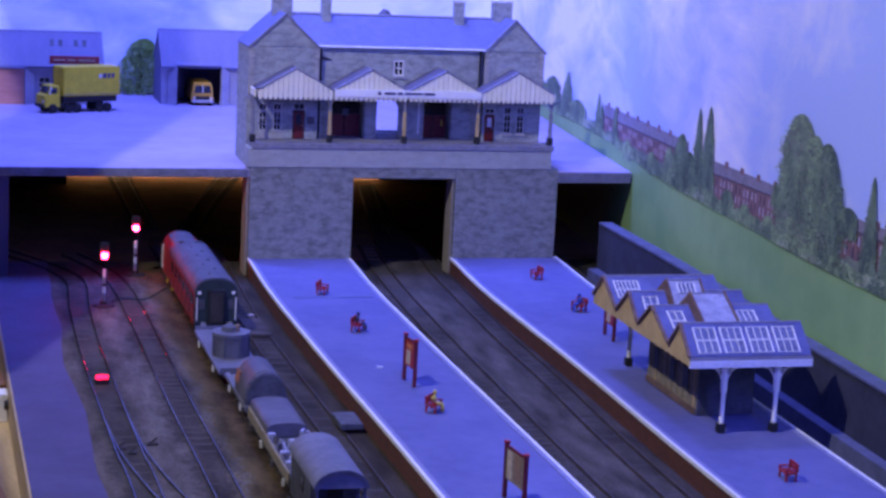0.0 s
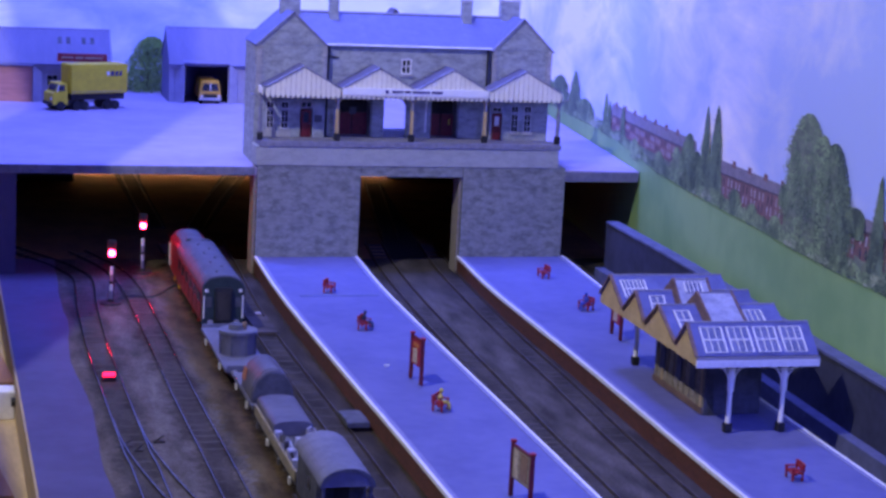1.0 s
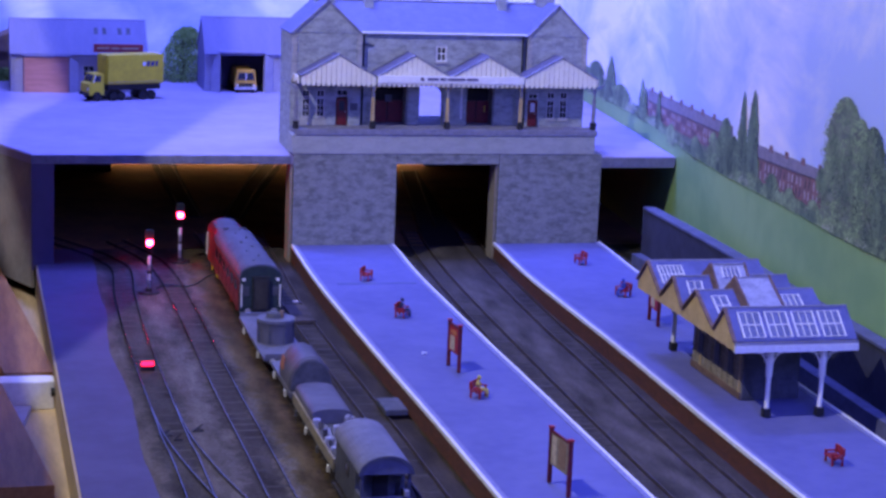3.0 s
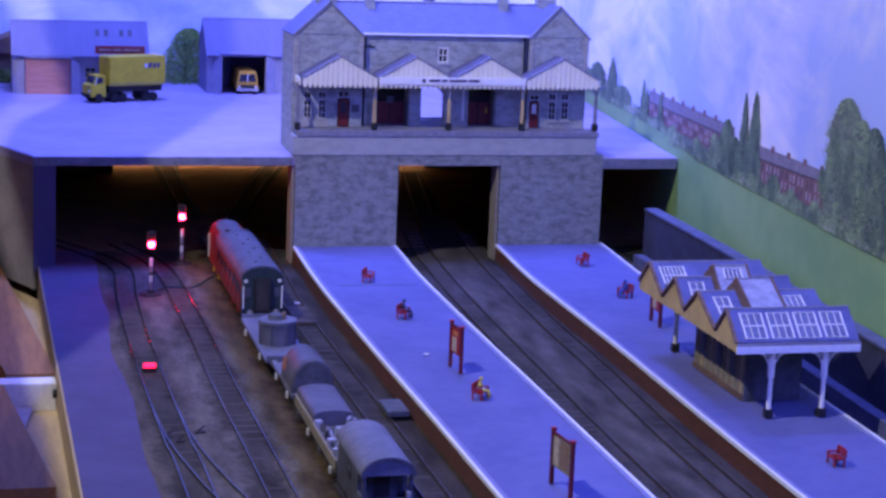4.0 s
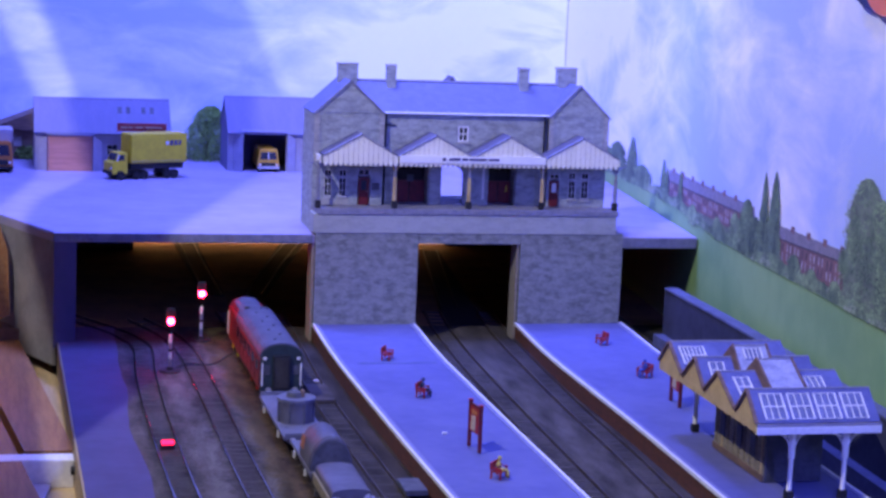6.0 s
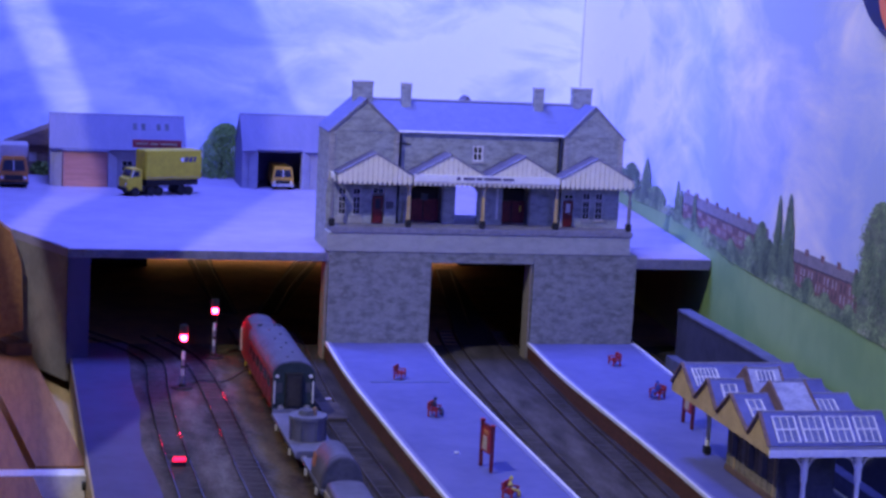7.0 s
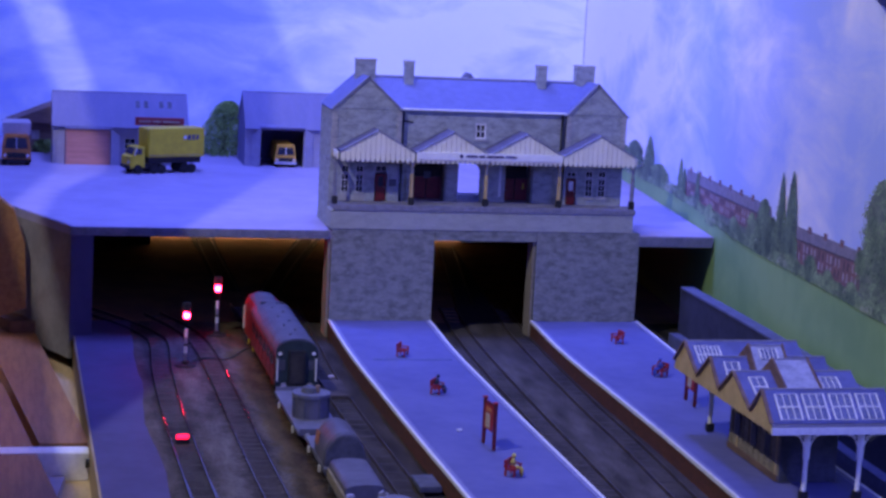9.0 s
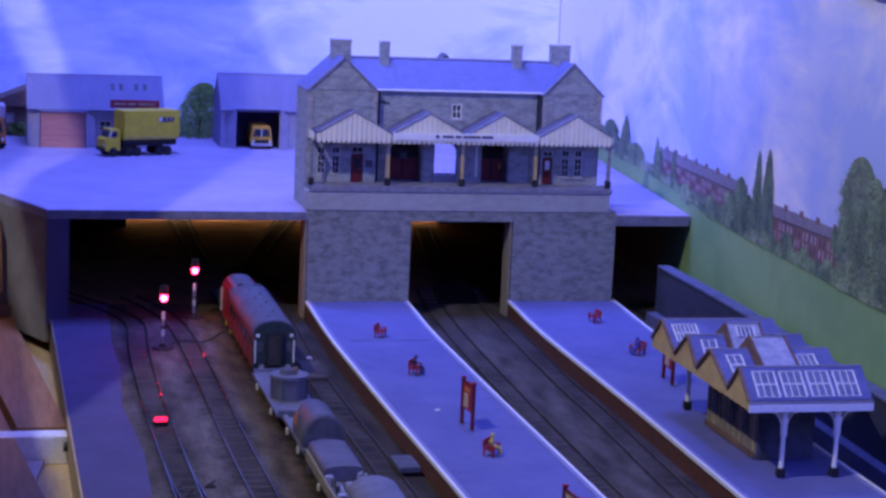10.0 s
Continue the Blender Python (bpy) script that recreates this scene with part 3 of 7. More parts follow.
# platforms
P1L = [(0.0, 0.0), (-0.06, -0.003), (-0.15, -0.0052), (-0.36, -0.004), (-0.52, -0.0016), (-1.05, 0.001)]
P1R = [(0.0, 0.0862), (-0.05, 0.083), (-0.12, 0.0795), (-0.29, 0.0785), (-0.6, 0.0788), (-1.05, 0.079)]
P2L = [(0.0, 0.1755), (-0.05, 0.171), (-0.136, 0.1665), (-0.36, 0.165), (-0.56, 0.160), (-1.05, 0.155)]
P2R = [(0.0, 0.270), (-0.05, 0.266), (-0.104, 0.262), (-0.28, 0.257), (-0.45, 0.252), (-0.6, 0.2485), (-1.05, 0.243)]
YS = [-0.0 - 1.05 * i / 60 for i in range(61)]


def edge_curve(knots):
    """The knots, rounded off by averaging along the way."""
    out = []
    for y in YS:
        xs = [lerp_x(knots, min(0.0, max(-1.05, y + d))) for d in (-0.04, -0.02, 0.0, 0.02, 0.04)]
        out.append((sum(xs) / 5, y))
    return out


def strip_between(bm, a, b, z0, z1):
    return prism(bm, a + b[::-1], "z", z0, z1)


def platform(name, left, right, label):
    a, b = edge_curve(left), edge_curve(right)
    t = thing(name, 0.5 * (a[30][0] + b[30][0]), -0.5, GROUND, label, "platform", kind="structure")
    inner_a, inner_b = [(x + 0.0006, y) for x, y in a], [(x - 0.0006, y) for x, y in b]
    part("surface", strip_between(B(), inner_a, inner_b, GROUND - 0.001, -0.0006), "platform", t)
    part("brick_face", strip_between(B(), a, inner_a, GROUND - 0.001, -0.0022), "brick_face", t, "dark red-brown brick platform face")
    part("brick_face", strip_between(B(), inner_b, b, GROUND - 0.001, -0.0022), "brick_face", t, "dark red-brown brick platform face")
    for s, k in ((1, a), (-1, b)):
        out = [(x - s * 0.0008, y) for x, y in k]
        mid = [(x + s * 0.0010, y) for x, y in k]
        inn = [(x + s * 0.0040, y) for x, y in k]
        part("edge_line", strip_between(B(), out, mid, -0.0022, 0.0003), "white", t, "white painted platform edge")
        part("coping", strip_between(B(), mid, inn, -0.0014, 0.0), "coping", t, "paler coping slabs along the edge")
    return t


p1 = platform("platform_1", P1L, P1R, "blue-grey island platform with white painted edges")
# board joint; the shadow along it is put into the strip's colour
part("board_joint", box(B(), 0.010, 0.0715, -0.1500, -0.1440, -0.0008, -0.0002), "joint", p1, "joint line across the platform, dark with painted shadow")
platform("platform_2", P2L, P2R, "blue-grey island platform with white edges and a shelter")

# retaining wall along the side backdrop
t = thing("retaining_wall", 0.30, -0.5, GROUND, "dark blue-grey retaining wall behind the platform road", "wall", kind="structure")
WALL = [(-0.03, 0.2965), (-0.20, 0.2958), (-0.30, 0.2905), (-0.47, 0.2832), (-0.60, 0.2800), (-1.05, 0.2720)]
WYS = [-0.03 - 1.02 * i / 40 for i in range(41)]


def wall_line(off):
    return [(soft_x(WALL, y) + off, y) for y in WYS]


part("face", strip_between(B(), wall_line(0.0010), wall_line(0.0100), GROUND, 0.0345), "retain", t)
part("coping", strip_between(B(), wall_line(0.0), wall_line(0.0112), 0.0345, 0.0362), "retain_top", t, "paler coping on the wall")
part("foot_ledge", strip_between(B(), wall_line(-0.0075), wall_line(0.0010), GROUND, -0.0040), "retain_top", t, "pale ledge at the foot of the wall")
part("end_face", box(B(), 0.2975, 0.3065, -0.0300, -0.0285, GROUND, 0.0345), "retain", t)

# backdrops: printed sheets
t_back = thing("backdrop_back", -0.2, 0.642, DECK, "printed sheet of blue cloudy sky behind the deck", "backdrop", kind="structure")
part("sheet", box(B(), -1.3, 0.405, 0.641, 0.645, DECK + 0.0005, 0.62), "sky_back", t_back)
t_side = thing("backdrop_side", 0.315, -0.3, 0.0, "printed sheet of sky, trees, terraced houses and grass", "backdrop", kind="structure")
SIDE_Y = [-1.3 + 1.95 * i / 78 for i in range(79)]
part("sheet", strip_between(B(), [(side_x(y), y) for y in SIDE_Y], [(side_x(y) + 0.003, y) for y in SIDE_Y], -0.03, 0.62), "sky_side", t_side)


structure("corner_trim", box(B(), side_x(0.64) - 0.0012, side_x(0.64) - 0.0004, 0.6396, 0.6405, DECK + 0.0005, 0.62), "sash", "thin grey seam where the two backdrops meet", "trim")


def on_sheet(bm, rows, lift):
    """Faces between columns of (y, low z, high z) that follow the curved sheet."""
    cols = [[bm.verts.new((side_x(y) - d, y, z)) for d, z in ((lift, a), (lift, b), (lift - 0.0002, b), (lift - 0.0002, a))] for y, a, b in rows]
    for p, q in zip(cols, cols[1:]):
        for k in range(4):
            bm.faces.new((p[k], p[(k + 1) % 4], q[(k + 1) % 4], q[k]))
    bm.faces.new(cols[0]), bm.faces.new(cols[-1][::-1])
    return bm


def printed(name, pts, lift, material, label=""):
    """A flat shape of the print, outline in (y, z), lying on the curved sheet."""
    bm = B()
    front = [bm.verts.new((side_x(y) - lift, y, z)) for y, z in pts]
    rear = [bm.verts.new((side_x(y) - lift + 0.00025, y, z)) for y, z in pts]
    bm.faces.new(front), bm.faces.new(rear)
    for i in range(len(pts)):
        j = (i + 1) % len(pts)
        bm.faces.new((front[i], front[j], rear[j], rear[i]))
    return part(name, bm, material, t_side, label)


def printed_band(name, y0, y1, low, high, steps, lift, material, label=""):
    rows = []
    for i in range(steps + 1):
        y = y0 + (y1 - y0) * i / steps
        rows.append((y, low(y), high(y)))
    return part(name, on_sheet(B(), rows, lift), material, t_side, label)


GRASS = [(0.70, 0.080), (0.36, 0.0874), (0.257, 0.0901), (0.158, 0.0918), (0.054, 0.0896), (-0.028, 0.0862), (-0.11, 0.0852), (-1.35, 0.0855)]


def grass_top(y):
    return lerp_x(GRASS, y) + 0.0010 * noise.noise((y * 5, 0, 0))


def jag(y, s, amp, f=1.0):
    return amp * (0.6 * noise.noise((y * 70 * f, s, 0)) + 0.4 * noise.noise((y * 210 * f, s, 5)))


printed_band("grass", -1.3, 0.63, lambda y: -0.02, grass_top, 90, 0.0004, "grass", "printed green field")
# distant wooded skyline, then hedges below the houses
printed_band("far_trees", -1.3, 0.63, lambda y: 0.08, lambda y: 0.098 + 0.008 * noise.noise((y * 14, 2, 0)) + jag(y, 3, 0.008), 300, 0.0003, "hedge", "printed far trees")


def house_row(y0, y1, base, eave, ridge, n):
    """A terrace between y0 and y1; base, eave and ridge are pairs of heights at its two ends."""
    def at(pair, u):
        return pair[0] + (pair[1] - pair[0]) * u
    printed("house_wall", [(y0, base[0]), (y1, base[1]), (y1, eave[1]), (y0, eave[0])], 0.0006, "printed_brick", "printed red-brick terrace")
    printed("house_roof", [(y0 - 0.001, eave[0]), (y1 + 0.001, eave[1]), (y1 - 0.001, ridge[1]), (y0 + 0.001, ridge[0])], 0.0007, "printed_roof", "printed slate roof")
    for i in range(n):
        u = (i + 0.5) / n
        c, w = y0 + (y1 - y0) * u, (y1 - y0) / n
        b, e, r = at(base, u), at(eave, u), at(ridge, u)
        printed("eave_shadow", [(c - w * 0.5, e - 0.0011), (c + w * 0.5, e - 0.0011), (c + w * 0.5, e), (c - w * 0.5, e)], 0.0008, "printed_dark")
        for f in (0.30, 0.70):
            for o in (-0.26, 0.16):
                zc, h, q = b + (e - b) * f, (e - b) * 0.15, c + w * (o + 0.05 * noise.noise((i * 3.7, f * 9, 0)))
                printed("house_window", [(q - w * 0.06, zc - h), (q + w * 0.06, zc - h), (q + w * 0.06, zc + h), (q - w * 0.06, zc + h)], 0.0008, "printed_pane" if (i * 7 + int(f * 10)) % 3 else "printed_dark")
        if i % 2 == 0:
            printed("chimney", [(c + w * 0.4, r - 0.002), (c + w * 0.8, r - 0.002), (c + w * 0.8, r + 0.0028), (c + w * 0.4, r + 0.0028)], 0.0008, "printed_brick")


house_row(-0.160, 0.112, (0.0980, 0.0960), (0.1155, 0.1103), (0.1245, 0.1203), 16)
house_row(-0.372, -0.222, (0.0940, 0.0930), (0.1153, 0.1105), (0.1225, 0.1197), 9)
house_row(-0.720, -0.462, (0.0960, 0.0960), (0.1180, 0.1165), (0.1265, 0.1240), 14)


def leaf_clumps(name, spots, seed, material, label, lift=0.0011):
    """Printed foliage: many small uneven flat clumps (y, z, radius) on the sheet, in one mesh."""
    rg = random.Random(seed)
    bm = B()
    for y, z, r in spots:
        n = rg.choice((6, 7, 8))
        a0 = rg.random() * 6.3
        d = lift + 0.00015 * rg.random()
        pts = []
        for k in range(n):
            a = a0 + 2 * math.pi * k / n
            q = r * (0.6 + 0.6 * rg.random())
            yy = y + q * math.cos(a)
            pts.append(bm.verts.new((side_x(y) - d, yy, z + q * math.sin(a))))
        bm.faces.new(pts)
    return tagged(part(name, bm, material, t_side, label), kind="stuff")


def printed_tree(y, w, z0, z1, kind, seed, material="leaf_dark"):
    """A solid crown with a ragged edge, broken up by clumps of leaves: a spire or a broad, lobed tree."""
    rg = random.Random(seed)

    def reach(u, side):
        if kind == "spire":
            r = w * (1 - u) ** 0.72
        else:
            r = w * (0.80 + 0.20 * math.sin(u * math.pi)) * math.sqrt(max(0.0, 1 - max(0.0, (u - 0.50) / 0.5) ** 2.4))
            r *= 1 + 0.28 * noise.noise((u * 4, seed * 3.1, side * 5))
        return r * (1 + 0.26 * noise.noise((u * 7, seed, side * 9)) + 0.16 * noise.noise((u * 40, seed, side * 4)) + 0.18 * noise.noise((u * 130, seed, side * 2)))
    steps = 140
    left = [(y - reach(i / steps, 0), z0 + (z1 - z0) * i / steps) for i in range(steps + 1)]
    right = [(y + reach(i / steps, 1), z0 + (z1 - z0) * i / steps) for i in range(steps + 1)]
    bm = B()
    a = [bm.verts.new((side_x(p) - 0.00105 - 0.00001 * (seed % 9), p, z)) for p, z in left]
    b = [bm.verts.new((side_x(p) - 0.00105 - 0.00001 * (seed % 9), p, z)) for p, z in right]
    for i in range(steps):
        bm.faces.new((a[i], b[i], b[i + 1], a[i + 1]))
    part("tree_crown", bm, "conifer" if material == "leaf_dark" else "hedge", t_side, "printed tree crown")
    spots = []
    for k in range(int(220 + (11000 if kind == "broad" else 9000) * w)):
        u = rg.random()
        v = rg.uniform(-1, 1)
        r = reach(u, 1 if v > 0 else 0)
        s = 0.0005 + 0.0010 * rg.random() if kind == "broad" else 0.0004 + 0.0007 * rg.random()
        if rg.random() < 0.25:
            v = math.copysign(1.0 + 0.16 * rg.random(), v)
            s *= 0.7
        spots.append((y + r * v, z0 + (z1 - z0 - s) * u, min(s, 0.0004 + r * 0.6)))
    leaf_clumps("tree", spots, seed + 50, material, "printed leaves", 0.0013)


rg = random.Random(8)
low, sunny, gloom = [], [], []
for k in range(11000):
    y = -1.25 + 1.85 * rg.random()
    h = 0.0085 + 0.008 * noise.noise((y * 16, 9, 0)) + 0.006 * noise.noise((y * 45, 4, 0)) - 0.012 * max(0.0, y)
    z = grass_top(y) - 0.0008 + max(0.002, h) * rg.random() ** 1.2
    tone = noise.noise((y * 38, z * 90, 3)) + 0.5 * noise.noise((y * 110, z * 200, 8))
    (sunny if tone > 0.22 else gloom if tone < -0.30 else low).append((y, z, 0.0005 + 0.0010 * rg.random()))
leaf_clumps("hedge", low, 21, "leaf_mid", "printed garden hedges")
leaf_clumps("hedge", sunny, 22, "leaf_pale", "sunlit printed hedges", 0.0012)
leaf_clumps("hedge", gloom, 23, "leaf_dark", "dark printed hedges", 0.0012)
# place along the sheet, half width, foot and top, habit, seed
TREES = [(-0.1860, 0.0150, 0.090, 0.1552, "spire", 1), (-0.2110, 0.0205, 0.090, 0.1595, "spire", 2),
         (-0.395, 0.034, 0.110, 0.1772, "broad", 3), (-0.440, 0.026, 0.084, 0.1640, "broad", 23), (-0.420, 0.026, 0.084, 0.1665, "broad", 31), (-0.377, 0.017, 0.086, 0.150, "broad", 24), (-0.420, 0.052, 0.083, 0.142, "broad", 28),
         (-0.358, 0.007, 0.108, 0.1240, "broad", 29), (0.2650, 0.0320, 0.0895, 0.1345, "spire", 5), (0.330, 0.040, 0.088, 0.1226, "broad", 6), (0.385, 0.04, 0.0865, 0.113, "broad", 7),
         (0.1330, 0.0130, 0.0895, 0.1275, "spire", 8), (0.118, 0.009, 0.090, 0.121, "spire", 18), (0.0680, 0.009, 0.094, 0.1250, "spire", 9), (0.215, 0.030, 0.0905, 0.1120, "broad", 13),
         (-0.1450, 0.016, 0.084, 0.1290, "broad", 10), (-0.112, 0.013, 0.084, 0.1130, "broad", 16), (-0.168, 0.014, 0.084, 0.1180, "broad", 17), (-0.130, 0.012, 0.088, 0.1200, "spire", 27),
         (-0.06, 0.012, 0.083, 0.1020, "broad", 19), (-0.262, 0.012, 0.085, 0.1040, "broad", 20), (-0.300, 0.010, 0.085, 0.1000, "broad", 21), (-0.348, 0.010, 0.085, 0.1000, "broad", 25),
         (0.02, 0.012, 0.083, 0.1010, "broad", 26), (-0.478, 0.014, 0.110, 0.1290, "broad", 4), (-0.509, 0.013, 0.085, 0.1540, "spire", 12), (-0.535, 0.014, 0.085, 0.146, "spire", 22),
         (-0.60, 0.03, 0.086, 0.118, "broad", 14), (-0.80, 0.05, 0.086, 0.16, "broad", 15)]
for y, w, z0, z1, k, sd in TREES:
    printed_tree(y, w, z0, z1, k, sd, "leaf_mid" if sd in (3, 31, 13, 14, 16, 19, 20, 21, 24, 25, 26) else "leaf_dark")

# ---------------------------------------------------------------- tracks


def sweep(bm, pts, off, w, z0, z1):
    """A bar of that width along (x, y) points, off to one side."""
    a, b = [], []
    for i, p in enumerate(pts):
        q0, q1 = Vector(pts[max(0, i - 1)]), Vector(pts[min(len(pts) - 1, i + 1)])
        d = (q1 - q0).normalized()
        nrm = Vector((d.y, -d.x))
        a.append(tuple(Vector(p) + nrm * (off - w / 2)))
        b.append(tuple(Vector(p) + nrm * (off + w / 2)))
    rings = [[bm.verts.new((*a[i], z0)), bm.verts.new((*b[i], z0)), bm.verts.new((*b[i], z1)), bm.verts.new((*a[i], z1))] for i in range(len(pts))]
    for r, s in zip(rings, rings[1:]):
        for k in range(4):
            bm.faces.new((r[k], r[(k + 1) % 4], s[(k + 1) % 4], s[k]))
    bm.faces.new(rings[0]), bm.faces.new(rings[-1][::-1])
    return bm


def rail_bar(pts, off, w, z0, z1):
    """A rail along (x, y) points, off to one side, with a rounded head."""
    bm = B()
    prof = [(-w / 2, z0), (-w / 2, z1 - w * 0.16)]
    prof += [(-w / 2 * math.cos(math.pi * k / 6), z1 - w * 0.16 * (1 - math.sin(math.pi * k / 6))) for k in range(1, 6)]
    prof += [(w / 2, z1 - w * 0.16), (w / 2, z0)]
    rings = []
    for i, p in enumerate(pts):
        d = (Vector(pts[min(len(pts) - 1, i + 1)]) - Vector(pts[max(0, i - 1)])).normalized()
        nrm = Vector((d.y, -d.x))
        rings.append([bm.verts.new((*(Vector(p) + nrm * (off + u)), z)) for u, z in prof])
    for r, q in zip(rings, rings[1:]):
        for k in range(len(prof) - 1):
            bm.faces.new((r[k], r[k + 1], q[k + 1], q[k])).smooth = 1 <= k <= len(prof) - 3
    return bm


def smooth_path(knots, n=70):
    """Catmull-Rom through (x, y) knots."""
    k = [Vector(p) for p in knots]
    k = [2 * k[0] - k[1]] + k + [2 * k[-1] - k[-2]]
    out = []
    for i in range(n + 1):
        u = i / n * (len(k) - 3)
        j = min(int(u), len(k) - 4)
        f = u - j
        p0, p1, p2, p3 = k[j:j + 4]
        out.append(tuple(0.5 * (2 * p1 + (p2 - p0) * f + (2 * p0 - 5 * p1 + 4 * p2 - p3) * f * f + (3 * p1 - p0 - 3 * p2 + p3) * f ** 3)))
    return out


GAUGE = 0.0148
sleeper_mesh = bpy.data.meshes.new("sleeper")
bm = box(B(), -0.0090 * UNIT, 0.0090 * UNIT, -0.0015 * UNIT, 0.0015 * UNIT, -0.001 * UNIT, 0.00018 * UNIT)
bm.to_mesh(sleeper_mesh)
bm.free()
sleeper_mesh.materials.append(M["sleeper"])


def track(label, knots, z=GROUND, sleepers=True, metal="rail"):
    pts = smooth_path(knots)
    mid = pts[len(pts) // 2]
    t = thing("track", mid[0], mid[1], z, label, "railway track", "tracks of the model railway", kind="structure")
    for s in (-1, 1):
        part("rail", rail_bar(pts, s * GAUGE / 2, 0.0008, z, z + 0.0021), metal, t, "steel rail" if metal == "rail" else "dull rusty rail")
    if sleepers:
        run = 0.0
        for p, q in zip(pts, pts[1:]):
            d = Vector(q) - Vector(p)
            run += d.length
            if run > 0.0085:
                run = 0.0
                ob = new("sleeper", sleeper_mesh)
                ob.parent = t
                ob.location = ((p[0] - mid[0]) * UNIT, (p[1] - mid[1]) * UNIT, 0.0)
                ob.rotation_euler = (0, 0, math.atan2(d.y, d.x) - math.pi / 2)
    return t


track("siding curving off under the deck, rusty steel rails", [(-0.146, -1.04), (-0.1475, -0.57), (-0.1495, -0.487), (-0.1505, -0.36), (-0.1512, -0.24), (-0.1485, -0.12), (-0.144, -0.03), (-0.152, 0.014), (-0.166, 0.048), (-0.2, 0.11)])
track("straight siding with worn steel rails", [(-0.103, -1.04), (-0.105, -0.573), (-0.1068, -0.41), (-0.1075, -0.30), (-0.108, -0.15), (-0.110, -0.05), (-0.118, 0.02), (-0.14, 0.09)])
track("goods road under the standing train", [(-0.0620, -1.04), (-0.0625, -0.5), (-0.0625, -0.35), (-0.060, -0.2), (-0.0585, 0.0), (-0.060, 0.13)])
track("platform siding with dull steel rails", [(-0.0235, -1.04), (-0.0245, -0.5), (-0.027, -0.2), (-0.02, 0.0), (-0.014, 0.13)], metal="rail_dull")
track("left platform road on dark ballast", [(0.0930, -1.04), (0.0972, -0.59), (0.1007, -0.41), (0.1088, -0.145), (0.118, 0.015), (0.131, 0.13)], metal="rail_dull")
track("right platform road on dark ballast", [(0.1360, -1.04), (0.1425, -0.56), (0.1508, -0.35), (0.1545, -0.22), (0.1664, 0.0), (0.181, 0.13)], metal="rail_dull")
track("outer platform road beside the retaining wall", [(0.2560, -1.04), (0.2620, -0.45), (0.2740, -0.15), (0.2850, 0.0), (0.30, 0.2)], metal="rail_dull")
for knots in ([(-0.0600, 0.20), (-0.0580, 0.36), (-0.0545, 0.53)], [(-0.023, 0.20), (0.018, 0.36), (0.0675, 0.53)], [(0.150, 0.14), (0.174, 0.28), (0.205, 0.46)]):
    track("road of the hidden yard under the deck", knots, sleepers=False, metal="rail_dull")
# the turnout that leaves the curved siding towards the near edge
track("turnout road leaving the curved siding", [(-0.092, -0.80), (-0.110, -0.70), (-0.126, -0.62), (-0.1375, -0.56), (-0.147, -0.488), (-0.1500, -0.42)], sleepers=False)

# ---------------------------------------------------------------- station building
WY, CY, BY = 0.020, 0.027, 0.078          # front of the wings, of the centre, and the back
LX0, LX1, RX0, RX1 = 0.0, 0.0575, 0.2025, 0.2545
EAVE, LTOP = 0.1752, 0.2008

tagged(part("plinth", box(B(), -0.003, 0.2595, -0.0024, WY + 0.0005, 0.0772, 0.0925), "stone_light"), "pale stone plinth under the station terrace", "plinth", kind="structure")
tagged(part("terrace", box(B(), -0.0005, 0.2610, -0.0034, WY + 0.0005, 0.0926, PLINTH, 0.0005), "lead"), "grey slab terrace in front of the station", "terrace", kind="structure")

station = thing("station_building", 0.128, 0.05, PLINTH, "grey stone station with two gabled wings and slate roof", "station building")


def holed_wall(bm, x0, x1, z0, z1, y0, y1, holes):
    """An upright wall with rectangular openings (hx0, hx1, hz0, hz1), as one connected mesh."""
    xs = sorted({x0, x1} | {v for q in holes for v in q[:2]})
    zs = sorted({z0, z1} | {v for q in holes for v in q[2:]})
    solid = {}
    for i in range(len(xs) - 1):
        for k in range(len(zs) - 1):
            cx, cz = (xs[i] + xs[i + 1]) / 2, (zs[k] + zs[k + 1]) / 2
            solid[i, k] = not any(q[0] < cx < q[1] and q[2] < cz < q[3] for q in holes)
    verts = {}
    def v(i, k, s):
        if (i, k, s) not in verts:
            verts[i, k, s] = bm.verts.new((xs[i], y1 if s else y0, zs[k]))
        return verts[i, k, s]
    for (i, k), full in solid.items():
        if not full:
            continue
        bm.faces.new((v(i, k, 0), v(i + 1, k, 0), v(i + 1, k + 1, 0), v(i, k + 1, 0)))
        bm.faces.new((v(i, k, 1), v(i, k + 1, 1), v(i + 1, k + 1, 1), v(i + 1, k, 1)))
        for di, dk, a, b in ((-1, 0, (0, 0), (0, 1)), (1, 0, (1, 0), (1, 1)), (0, -1, (0, 0), (1, 0)), (0, 1, (0, 1), (1, 1))):
            if not solid.get((i + di, k + dk), False):
                p, q = (i + a[0], k + a[1]), (i + b[0], k + b[1])
                bm.faces.new((v(*p, 0), v(*q, 0), v(*q, 1), v(*p, 1)))
    return bm


def gable(bm, x0, x1, xm, z0, z1, y0, y1):
    return prism(bm, [(x0, z0), (x1, z0), (xm, z1)], "y", y0, y1)


